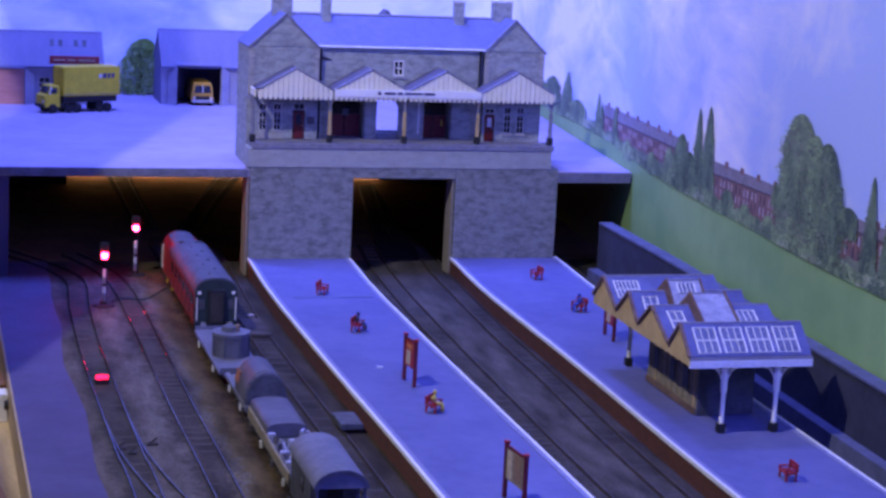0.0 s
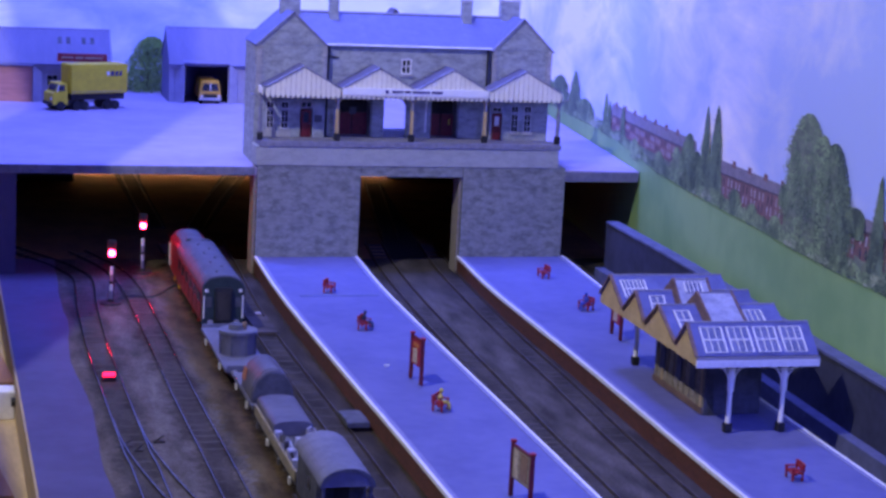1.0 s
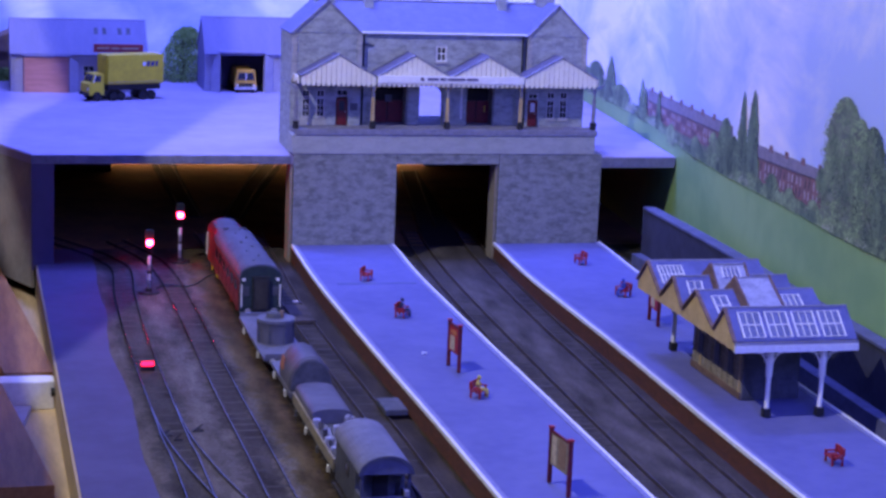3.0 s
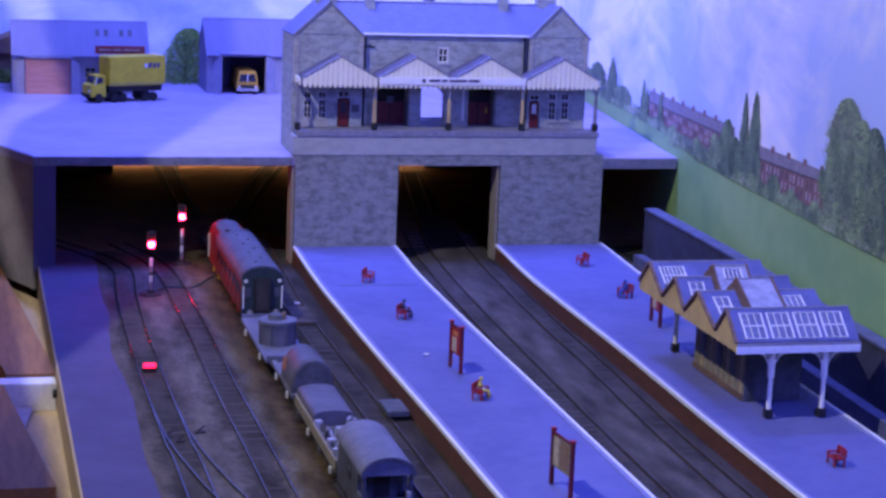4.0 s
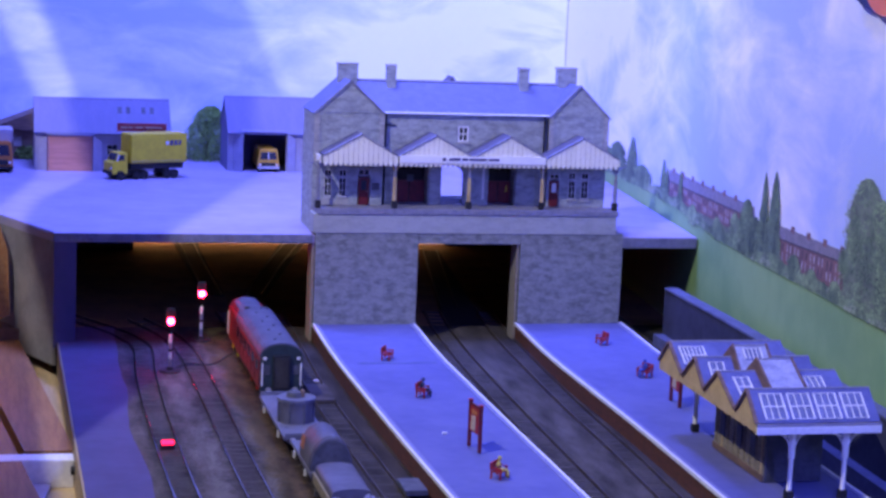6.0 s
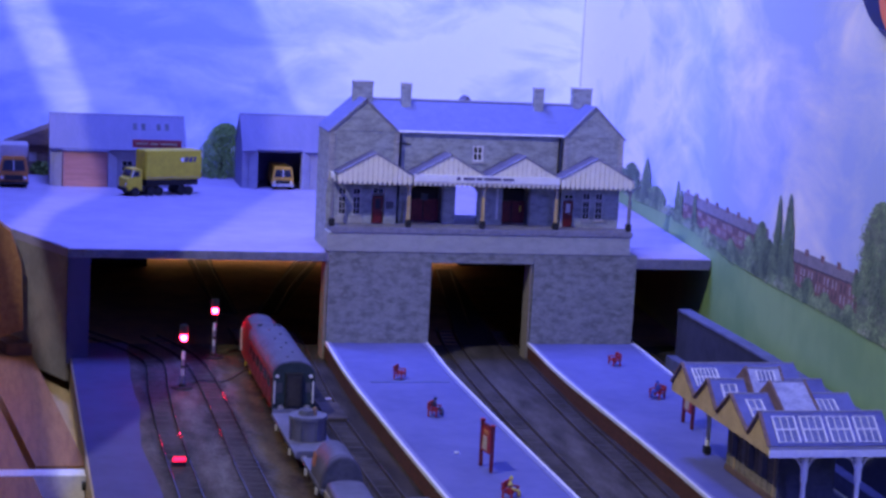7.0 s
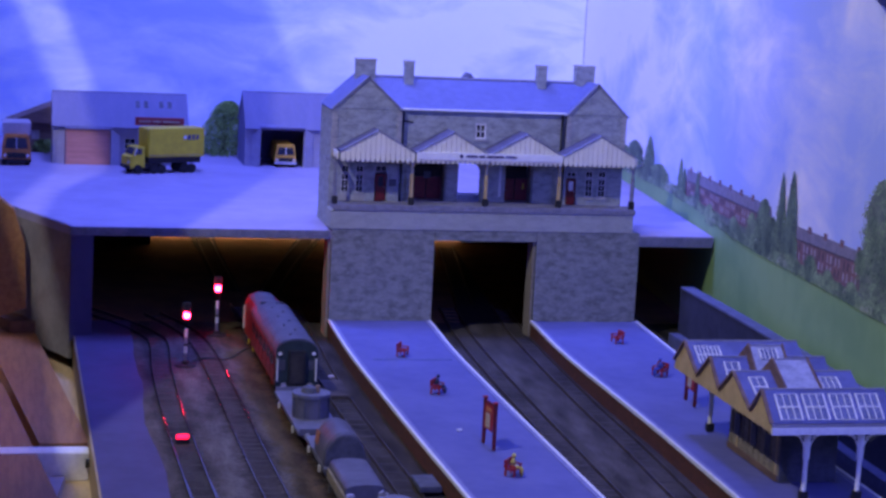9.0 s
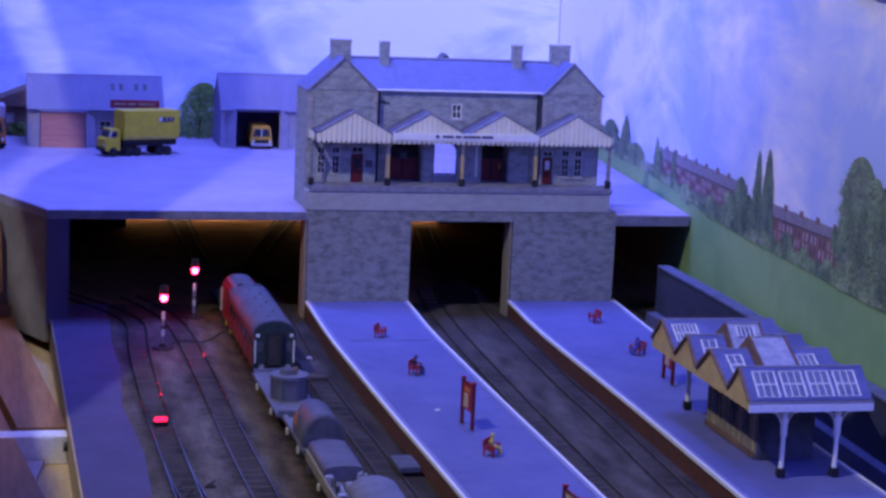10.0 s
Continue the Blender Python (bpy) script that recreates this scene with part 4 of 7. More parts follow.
T = 0.003
part("floor", box(B(), LX0 + T + 0.0002, RX1 - T - 0.0002, WY + T + 0.0002, BY - T - 0.0002, DECK + 0.0006, PLINTH - 0.0002), "lead", station, "grey floor slab")
LH = [(0.0082, 0.0152, 0.1045, 0.1275), (0.0205, 0.0275, 0.1045, 0.1275), (0.0370, 0.0475, PLINTH, 0.1285)]
RH = [(0.2045, 0.2135, PLINTH, 0.1265), (0.2215, 0.2285, 0.1045, 0.1275), (0.2330, 0.2400, 0.1045, 0.1275)]
CH = [(0.0716, 0.1000, PLINTH, 0.1300), (0.1105, 0.1300, PLINTH, 0.1310), (0.1465, 0.1490, 0.102, 0.1295), (0.1520, 0.1765, PLINTH, 0.1300)]
part("wing_wall", holed_wall(B(), LX0, LX1, PLINTH, EAVE, WY + 0.0006, WY + T, LH), "wall", station)
part("front_gable", gable(B(), LX0, LX1, 0.0285, EAVE, LTOP, WY, WY + T), "wall", station)
part("wing_wall", holed_wall(B(), RX0, RX1, PLINTH, EAVE, WY + 0.0006, WY + T, RH), "wall", station)
part("front_gable", gable(B(), RX0, RX1, 0.2280, EAVE, LTOP, WY, WY + T), "wall", station)
part("centre_wall", holed_wall(B(), LX1, RX0, PLINTH, 0.1475, CY, CY + T, CH), "wall", station)
part("centre_wall", holed_wall(B(), LX1, RX0, 0.1476, EAVE, CY, CY + T, [(0.1235, 0.1330, 0.1515, 0.1650)]), "wall", station)
part("side_wall", prism(B(), [(LX0 - 0.001, DECK), (LX0 + T, DECK), (LX0 + T, EAVE), (LX0 - 0.001, EAVE)], "y", WY + T, BY), "wall", station)
part("side_wall", prism(B(), [(RX1 - T, DECK), (RX1, DECK), (RX1, EAVE), (RX1 - T, EAVE)], "y", WY + T, BY), "wall", station)
part("back_wall", holed_wall(B(), LX0 + T, RX1 - T, DECK, EAVE, BY - T, BY, [(0.1100, 0.1420, 0.0985, 0.135)]), "wall", station)
for x0, x1, xm in ((LX0, LX1, 0.0285), (RX0, RX1, 0.2280)):
    part("back_gable", gable(B(), x0, x1, xm, EAVE, LTOP, BY - T, BY), "wall", station)
# dressed corner stones
for x0, x1, y in ((LX0 - 0.0012, LX0 + 0.004, WY), (LX1 - 0.004, LX1 + 0.0004, WY), (RX0 - 0.0004, RX0 + 0.004, WY), (RX1 - 0.004, RX1 + 0.0008, WY)):
    for i in range(18):
        z = 0.1340 + i * 0.0023
        if z > EAVE - 0.001:
            break
        s = 0.0012 if i % 2 else 0.0
        inner = x0 < 0.03 or (0.2 < x0 < 0.21)
        part("quoin", box(B(), x0, x1 - s if inner else x1, y - 0.0005, y + 0.001, z, z + 0.0019) if inner else box(B(), x0 + s, x1, y - 0.0005, y + 0.001, z, z + 0.0019), "quoin", station)
# roofs
RIDGE_Y, RIDGE = 0.0545, 0.2000
part("main_roof", slab(slab(B(), (LX1 - 0.022, CY - 0.0025, EAVE + 0.0002), (RX0 + 0.022, CY - 0.0025, EAVE + 0.0002), (RX0 + 0.022, RIDGE_Y, RIDGE), (LX1 - 0.022, RIDGE_Y, RIDGE), 0.0014),
                        (LX1 - 0.022, RIDGE_Y, RIDGE), (RX0 + 0.022, RIDGE_Y, RIDGE), (RX0 + 0.022, BY + 0.002, EAVE), (LX1 - 0.022, BY + 0.002, EAVE), 0.0014), "slate", station, "blue-grey slate roof")
part("ridge_tiles", rod(B(), (LX1 - 0.02, RIDGE_Y, RIDGE + 0.0002), (RX0 + 0.02, RIDGE_Y, RIDGE + 0.0002), 0.0011, n=8), "lead", station)
part("gutter", rod(B(), (LX1, CY - 0.003, EAVE + 0.0002), (RX0, CY - 0.003, EAVE + 0.0002), 0.0009, n=8), "white", station, "pale gutter along the eaves")
for x0, x1, xm in ((LX0 - 0.0022, LX1 + 0.0016, 0.0285), (RX0 - 0.0016, RX1 + 0.0022, 0.2280)):
    z = EAVE - 0.0012
    part("wing_roof", slab(slab(B(), (x0, WY + 0.0005, z), (xm, WY + 0.0005, LTOP + 0.0012), (xm, BY + 0.001, LTOP + 0.0012), (x0, BY + 0.001, z), 0.0014),
                           (xm, WY + 0.0005, LTOP + 0.0012), (x1, WY + 0.0005, z), (x1, BY + 0.001, z), (xm, BY + 0.001, LTOP + 0.0012), 0.0014), "slate", station, "slate roof of a wing")
    for xa in (x0, x1):
        part("verge", slab(B(), (xa, WY - 0.0014, z + 0.0006), (xm, WY - 0.0014, LTOP + 0.0019), (xm, WY + 0.0018, LTOP + 0.0019), (xa, WY + 0.0018, z + 0.0006), 0.0016), "lead", station, "grey verge of the gable")
# chimneys
for cx, cy, w, d, z0, z1, lab in ((0.0315, 0.056, 0.0165, 0.009, 0.190, 0.2148, "broad stone chimney"), (0.0685, RIDGE_Y - 0.003, 0.0075, 0.008, 0.188, 0.2146, "slim stone chimney"),
                                  (0.1855, RIDGE_Y - 0.003, 0.0080, 0.008, 0.188, 0.2146, "slim stone chimney"), (0.2255, 0.056, 0.0165, 0.009, 0.190, 0.2156, "broad stone chimney")):
    c = part("chimney", box(B(), cx - w / 2, cx + w / 2, cy - d / 2, cy + d / 2, z0, z1 - 0.0022), "wall", station, lab)
    part("cap", box(B(), cx - w / 2 - 0.0006, cx + w / 2 + 0.0006, cy - d / 2 - 0.0006, cy + d / 2 + 0.0006, z1 - 0.0022, z1, 0.0004), "quoin", c)
part("rear_dormer", prism(B(), [(0.117, 0.1955), (0.1325, 0.1955), (0.1247, 0.2045)], "y", RIDGE_Y + 0.004, BY), "canopy_roof", station, "small dark gable behind the ridge")
# downpipes
for x in (0.0605, 0.1995):
    part("downpipe", rod(B(), (x, CY - 0.0015, PLINTH), (x, CY - 0.0015, EAVE), 0.0008, n=8), "black", station, "black downpipe")
part("downpipe_arm", rod(B(), (0.0605, CY - 0.0015, 0.1655), (0.0690, CY - 0.0012, 0.1645), 0.0006, n=8), "black", station)


def window(x0, x1, z0, z1, y, cols, rows, parent, frame="sash", bar=0.0005):
    w = part("window", box(B(), x0, x1, y + 0.0012, y + 0.0018, z0, z1), "glass", parent, "dark glass in pale frame")
    f = B()
    for a, b, c, d in ((x0, x0 + bar * 1.6, z0, z1), (x1 - bar * 1.6, x1, z0, z1), (x0 + bar * 1.6, x1 - bar * 1.6, z0, z0 + bar * 1.6), (x0 + bar * 1.6, x1 - bar * 1.6, z1 - bar * 1.6, z1)):
        box(f, a, b, y + 0.0004, y + 0.0012, c, d)
    part("window_frame", f, frame, w)
    for i in range(1, cols):
        x = x0 + (x1 - x0) * i / cols
        part("glazing_bar", box(B(), x - bar / 2, x + bar / 2, y + 0.0005, y + 0.0012, z0, z1), frame, w)
    for i in range(1, rows):
        z = z0 + (z1 - z0) * i / rows
        part("glazing_bar", box(B(), x0, x1, y + 0.0004, y + 0.0012, z - bar / 2, z + bar / 2), frame, w)
    return w


for a, b, c, d in (LH[0], LH[1], RH[1], RH[2]):
    window(a, b, c, 0.1205, WY, 2, 3, station)
    window(a, b, 0.1213, d, WY, 2, 1, station)
    part("sill", box(B(), a - 0.0008, b + 0.0008, WY - 0.0012, WY, c - 0.0018, c - 0.0002), "quoin", station)
window(0.1235, 0.1330, 0.1515, 0.1650, CY, 2, 2, station, "white", bar=0.0009)
part("sill", box(B(), 0.1227, 0.1338, CY - 0.0012, CY, 0.1497, 0.1513), "quoin", station)
part("panel", box(B(), 0.003, 0.029, WY - 0.0008, WY, PLINTH + 0.0004, 0.1025), "quoin", station, "pale panel under the windows")


def door(x0, x1, z1, y, pane):
    d = part("door", box(B(), x0, x1, y + 0.001, y + 0.002, PLINTH + 0.0003, z1), "maroon", station, "maroon panelled door")
    part("pane", box(B(), x0 + 0.0022, x1 - 0.0022, y + 0.0005, y + 0.001, PLINTH + 0.0125, z1 - 0.002), pane, d)
    part("panel", box(B(), x0 + 0.0018, x1 - 0.0018, y + 0.0006, y + 0.001, PLINTH + 0.002, PLINTH + 0.0105), "maroon", d)
    part("knob", rod(B(), (x1 - 0.0014, y + 0.0002, PLINTH + 0.0115), (x1 - 0.0014, y + 0.001, PLINTH + 0.0115), 0.0004, n=6), "bare", d)
    return d


door(0.0378, 0.0467, 0.1205, WY, "glass")
window(0.0372, 0.0473, 0.1222, 0.1280, WY, 2, 1, station)
door(0.2048, 0.2132, 0.1200, WY, "white_glass")
window(0.2046, 0.2134, 0.1215, 0.1262, WY, 2, 1, station)
# deep dark entrances with maroon double doors
for x0, x1 in ((0.0716, 0.1000), (0.1520, 0.1765)):
    e = part("entrance", box(B(), x0, x1, CY + 0.016, CY + 0.018, PLINTH, 0.130), "painted_shade", station, "recessed entrance, toned dark as shade")
    for k in (0, 1):
        xa = x0 + (x1 - x0) * k / 2
        part("door_leaf", box(B(), xa + 0.0006, xa + (x1 - x0) / 2 - 0.0006, CY + 0.0145, CY + 0.016, PLINTH + 0.0002, 0.1165), "maroon", e, "maroon entrance door")
    part("reveal", box(B(), x0 - 0.0004, x0 + 0.0008, CY + T, CY + 0.016, PLINTH, 0.130), "wall", e)
    part("reveal", box(B(), x1 - 0.0008, x1 + 0.0004, CY + T, CY + 0.016, PLINTH, 0.130), "wall", e)
part("poster", box(B(), 0.0722, 0.0748, CY + 0.0135, CY + 0.0142, 0.1145, 0.1225), "white", station, "pale poster")
part("poster", box(B(), 0.0835, 0.0895, CY + 0.0135, CY + 0.0142, 0.1155, 0.1215), "wagon_grey", station, "grey notice")
part("poster", box(B(), 0.1467, 0.1488, CY + 0.0005, CY + 0.001, 0.1025, 0.1290), "white", station, "white strip beside the entrance")
part("notice", box(B(), 0.0490, 0.0555, WY - 0.0006, WY, 0.1105, 0.1165), "wagon_grey", station, "faded notice on the wall")
part("door_handle", box(B(), 0.1715, 0.1724, CY + 0.0135, CY + 0.0142, 0.1075, 0.1125), "yellow", station, "brass-coloured handle")
# round corner of the open archway and its sides
bm = B()
arc = [(0.1300 - 0.009 + 0.009 * math.sin(a), 0.1310 - 0.009 + 0.009 * math.cos(a)) for a in [math.pi / 2 * i / 10 for i in range(11)]]
prism(bm, arc + [(0.1301, 0.1312)], "y", CY, CY + T)
part("arch_corner", bm, "wall", station)
part("passage_wall", box(B(), 0.1068, 0.1088, CY + T, BY - T, PLINTH, 0.136), "wall", station)
part("passage_wall", box(B(), 0.1430, 0.1450, CY + T, BY - T, PLINTH, 0.136), "wall", station)

# canopy with four gabled bays
canopy = thing("station_canopy", 0.131, 0.0, 0.131, "cream boarded canopy of four gables on posts", "canopy")
BAYS = [0.0030, 0.0668, 0.1306, 0.1944, 0.2590]
VB, VT, APEX = 0.1342, 0.1412, 0.1590
for i in range(4):
    x0, x1 = BAYS[i], BAYS[i + 1]
    xm = (x0 + x1) / 2
    n = 15
    bay = part("valance", prism(B(), [(x0 + 0.0004, VB + 0.0025), (x1 - 0.0004, VB + 0.0025), (x1 - 0.0004, VT), (xm, APEX), (x0 + 0.0004, VT)], "y", -0.0012, -0.0004), "cream_gap", canopy, "boarded gable front")
    w = (x1 - x0 - 0.0008) / n
    for k in range(n):
        a = x0 + 0.0004 + k * w
        b = a + w * 0.90
        top = [VT + (APEX - VT) * (1 - abs(x - xm) / ((x1 - x0) / 2)) - 0.0004 for x in (a, b)]
        pts = [(a, VB + 0.0016), ((a + b) / 2 - w * 0.16, VB - 0.0010), ((a + b) / 2 + w * 0.16, VB - 0.0010), (b, VB + 0.0016), (b, top[1])]
        if a < xm < b:
            pts.append((xm, APEX - 0.0004))
        pts.append((a, top[0]))
        part("plank", prism(B(), pts, "y", -0.0022, -0.0012), "cream", bay)
    for xa in (x0, x1):
        part("barge_board", slab(B(), (xa, -0.0030, VT + 0.0012), (xm, -0.0030, APEX + 0.0012), (xm, 0.0006, APEX + 0.0012), (xa, 0.0006, VT + 0.0012), 0.0012), "lead", bay)
    back = WY if i in (0, 3) else CY
    part("roof_slope", slab(B(), (x0, 0.0006, VT + 0.0010), (xm, 0.0006, APEX + 0.0010), (xm, back, APEX + 0.0010), (x0, back, VT + 0.0010), 0.001), "canopy_roof", canopy, "grey canopy roof slope")
    part("roof_slope", slab(B(), (xm, 0.0006, APEX + 0.0010), (x1, 0.0006, VT + 0.0010), (x1, back, VT + 0.0010), (xm, back, APEX + 0.0010), 0.001), "canopy_roof", canopy, "grey canopy roof slope")
part("side_valance", box(B(), 0.0004, 0.0016, -0.0012, WY - 0.001, VB + 0.001, VT), "cream", canopy, "cream end board")
part("side_valance", box(B(), 0.2592, 0.2602, -0.0012, WY - 0.001, VB + 0.001, VT), "cream", canopy, "cream end board")
for i, x in enumerate((0.0003, 0.0650, 0.1290, 0.1930, 0.2582)):
    p = part("post", rod(B(), (x, 0.002, PLINTH + 0.006), (x, 0.002, VB + 0.003), 0.0010, n=10), "lead", canopy, "slim canopy post")
    part("base", box(B(), x - 0.0023, x + 0.0023, -0.0003, 0.0043, PLINTH, PLINTH + 0.0065, 0.0005), "black", p, "black post base")
    part("sleeve", rod(B(), (x, 0.002, PLINTH + 0.0065), (x, 0.002, PLINTH + 0.0265), 0.0017, 0.0015, n=10), "buff" if i in (1, 2, 3) else "lead", p, "buff painted lower post")
    for s in (-1, 1):
        bm = B()
        for k in range(6):
            a0, a1 = math.pi / 2 * k / 6, math.pi / 2 * (k + 1) / 6
            rod(bm, (x + s * 0.009 * (1 - math.cos(a0)), 0.002, VB - 0.009 + 0.0105 * math.sin(a0)), (x + s * 0.009 * (1 - math.cos(a1)), 0.002, VB - 0.009 + 0.0105 * math.sin(a1)), 0.0006, n=6)
        part("bracket", bm, "buff" if i in (1, 2, 3) else "lead", p)
# name board with writing too small to read: bars
nb = part("name_board", box(B(), BAYS[1] + 0.0006, BAYS[3] - 0.0006, -0.0032, -0.0024, 0.1366, 0.1428), "board_white", canopy, "white name board with small dark writing")
part("emblem", rod(B(), (0.1052, -0.0036, 0.1400), (0.1052, -0.0032, 0.1400), 0.0016, n=10), "print_ink", nb)
for a, b in ((0.1095, 0.1190), (0.1205, 0.1255), (0.1270, 0.1420), (0.1435, 0.1530)):
    part("writing", box(B(), a, b, -0.0036, -0.0032, 0.1391, 0.1410), "print_ink", nb)

# ---------------------------------------------------------------- on the deck: sheds, vehicles, tree


def gable_shed(name, x0, x1, y0, y1, eave, ridge, label, door, door_mat, splay=0.0):
    """A shed with its long side to the front and a big doorway (dx0, dx1, dz) in it."""
    s = thing(name, (x0 + x1) / 2, (y0 + y1) / 2, DECK, label, "shed", "sheds on the deck")
    a, b, dz = door
    part("front_wall", holed_wall(B(), x0, x1, DECK, eave, y0, y0 + 0.002, [(a, b, DECK, dz)]), "shed_white", s, "pale rendered front")
    ym = (y0 + y1) / 2
    for xa in (x0, x1 - 0.002):
        part("end_wall", prism(B(), [(y0 + 0.002, DECK), (y1 - 0.002, DECK), (y1 - 0.002, eave), (ym, ridge - 0.001), (y0 + 0.002, eave)], "x", xa, xa + 0.002), "shed", s)
    part("back_wall", box(B(), x0, x1, y1 - 0.002, y1, DECK, eave), "shed", s)
    part("roof", slab(B(), (x0 - 0.001, y0 - 0.005, eave - 0.0035), (x1 + 0.001, y0 - 0.005, eave - 0.0035), (x1 + 0.001, ym, ridge), (x0 - 0.001, ym, ridge), 0.0014), "shed", s, "grey corrugated roof slope")
    part("roof", slab(B(), (x0 - 0.001, ym, ridge), (x1 + 0.001, ym, ridge), (x1 + 0.001, y1 + 0.002, eave), (x0 - 0.001, y1 + 0.002, eave), 0.0014), "shed", s, "grey corrugated roof slope")
    part("ridge_cap", rod(B(), (x0 - 0.001, ym, ridge), (x1 + 0.001, ym, ridge), 0.0008, n=6), "lead", s)
    # the doorway stands forward in a splayed porch
    for sx, xa in ((-1, a), (1, b)):
        part("porch_side", slab(B(), (xa, y0 - 0.006, dz), (xa + sx * 0.009, y0 - 0.001, dz - 0.006), (xa + sx * 0.009, y0 - 0.001, DECK), (xa, y0 - 0.006, DECK), 0.001), "shed_white", s)
    part("porch_head", slab(B(), (a - 0.001, y0 - 0.007, dz + 0.001), (b + 0.001, y0 - 0.007, dz + 0.001), (b + 0.001, ym - (ym - y0) * 0.25, dz + 0.012), (a - 0.001, ym - (ym - y0) * 0.25, dz + 0.012), 0.0012), "shed", s)
    if door_mat:
        d = part("shutter", box(B(), a + 0.0003, b - 0.0003, y0 - 0.0045, y0 - 0.0035, DECK, dz), door_mat, s, "closed salmon-pink roller shutter")
        for k in range(1, 11):
            z = DECK + (dz - DECK) * k / 11
            part("slat", box(B(), a + 0.0005, b - 0.0005, y0 - 0.0049, y0 - 0.0045, z - 0.0013, z + 0.0009), door_mat, d)
        part("door_frame", prism(B(), [(a - 0.0008, DECK), (a, DECK), (a, dz), (b, dz), (b, DECK), (b + 0.0008, DECK), (b + 0.0008, dz + 0.0008), (a - 0.0008, dz + 0.0008)], "y", y0 - 0.0064, y0 - 0.0052), "maroon", s)
    return s


shed = gable_shed("shed", -0.2185, -0.0835, 0.41, 0.475, 0.1165, 0.1450, "grey shed with salmon shutter and red sign board", (-0.2060, -0.1615, 0.1105), "pink")
sg = part("sign_board", box(B(), -0.1375, -0.0885, 0.3990, 0.4002, 0.1165, 0.1245), "sign_red", shed, "red sign board with faint writing")
for k, (a, b) in enumerate(((-0.134, -0.122), (-0.120, -0.112), (-0.110, -0.093))):
    part("writing", box(B(), a, b, 0.3984, 0.3990, 0.1197, 0.1212), "label_cream", sg)
window(-0.1475, -0.1360, 0.0905, 0.1020, 0.4085, 2, 2, shed)
for k, x in enumerate((-0.1335, -0.1250, -0.1095, -0.1010)):
    zc = 0.1345
    yc = 0.405 + (0.4425 - 0.405) * (zc - 0.113) / (0.145 - 0.113)
    part("skylight", slab(B(), (x - 0.002, yc - 0.0035, zc - 0.0027), (x + 0.002, yc - 0.0035, zc - 0.0027), (x + 0.002, yc + 0.0035, zc + 0.0032), (x - 0.002, yc + 0.0035, zc + 0.0032), 0.0008), "wagon_grey", shed, "small dark skylight")
gable_shed("shed", -0.0225, 0.0720, 0.425, 0.49, 0.1175, 0.1490, "grey open-fronted shed sheltering a yellow van", (-0.0075, 0.0385, 0.1150), "")

hut = thing("hut", -0.228, 0.52, DECK, "small brown boarded hut with a dark roof", "hut")
part("body", holed_wall(B(), -0.256, -0.200, DECK, 0.108, 0.50, 0.54, [(-0.238, -0.230, 0.088, 0.098)]), "hut", hut)
part("window", box(B(), -0.2382, -0.2298, 0.501, 0.502, 0.0878, 0.0982), "printed_pane", hut, "pale hut window")
part("roof", prism(B(), [(-0.264, 0.106), (-0.194, 0.106), (-0.204, 0.130)], "y", 0.496, 0.546), "hut", hut, "brown pitched roof")


def wheel(parent, x, y, z, r, w, axis="x", rim="bare"):
    d = Vector((1, 0, 0)) if axis == "x" else Vector((0, 1, 0))
    p = Vector((x, y, z))
    k = part("wheel", rod(B(), p - d * w / 2, p + d * w / 2, r, n=16), "tyre", parent, "black tyre with hub")
    part("hub", rod(B(), p - d * (w / 2 + 0.0003), p + d * (w / 2 + 0.0003), r * 0.45, n=10), rim, k)
    return k


# articulated box lorry, side-on, facing left
lorry = thing("box_lorry", -0.112, 0.362, DECK, "yellow articulated box lorry parked on the deck", "lorry")
x0, x1, y0, y1 = -0.1345, -0.0735, 0.348, 0.372
vb = part("box_body", box(B(), x0, x1, y0, y1, 0.0908, 0.1192, 0.0008), "yellow", lorry, "yellow box body")
part("front_panel", box(B(), x0 - 0.0004, x0, y0 + 0.002, y1 - 0.002, 0.0925, 0.1175), "yellow", vb)
for a, b, c, d in ((-0.0925, -0.0885, 0.1078, 0.1128), (-0.0878, -0.0840, 0.1078, 0.1128), (-0.0832, -0.0800, 0.1078, 0.1128)):
    part("marking", prism(B(), [(a, c), (b - 0.0008, c), (b, d), (a + 0.0008, d)], "y", y0 - 0.0004, y0), "print_ink", vb, "dark lettering on the side")
part("marking", box(B(), -0.0965, -0.0935, y0 - 0.0004, y0, 0.1085, 0.1120), "white", vb, "white emblem")
part("seam", box(B(), x0 + 0.001, x1 - 0.001, y0 - 0.0003, y0, 0.0925, 0.0930), "cream_gap", vb)
part("chassis", box(B(), x0 + 0.002, x1 - 0.002, y0 + 0.004, y1 - 0.004, 0.0845, 0.0908), "chassis", lorry)
cab = part("cab", prism(B(), [(-0.1530, 0.0805), (-0.1370, 0.0805), (-0.1370, 0.1012), (-0.1466, 0.1012), (-0.1495, 0.0930), (-0.1530, 0.0915)], "y", y0 + 0.002, y1 - 0.002), "yellow", lorry, "yellow cab")
part("side_window", prism(B(), [(-0.1478, 0.0938), (-0.1405, 0.0938), (-0.1405, 0.0994), (-0.1460, 0.0994)], "y", y0 + 0.0014, y0 + 0.002), "glass", cab)
part("window_frame", prism(B(), [(-0.1488, 0.0932), (-0.1478, 0.0932), (-0.1458, 0.1002), (-0.1468, 0.1002)], "y", y0 + 0.0012, y0 + 0.002), "white", cab)
part("windscreen", slab(B(), (-0.1498, y0 + 0.004, 0.0938), (-0.1472, y0 + 0.004, 0.1004), (-0.1472, y1 - 0.004, 0.1004), (-0.1498, y1 - 0.004, 0.0938), 0.0004), "glass", cab)
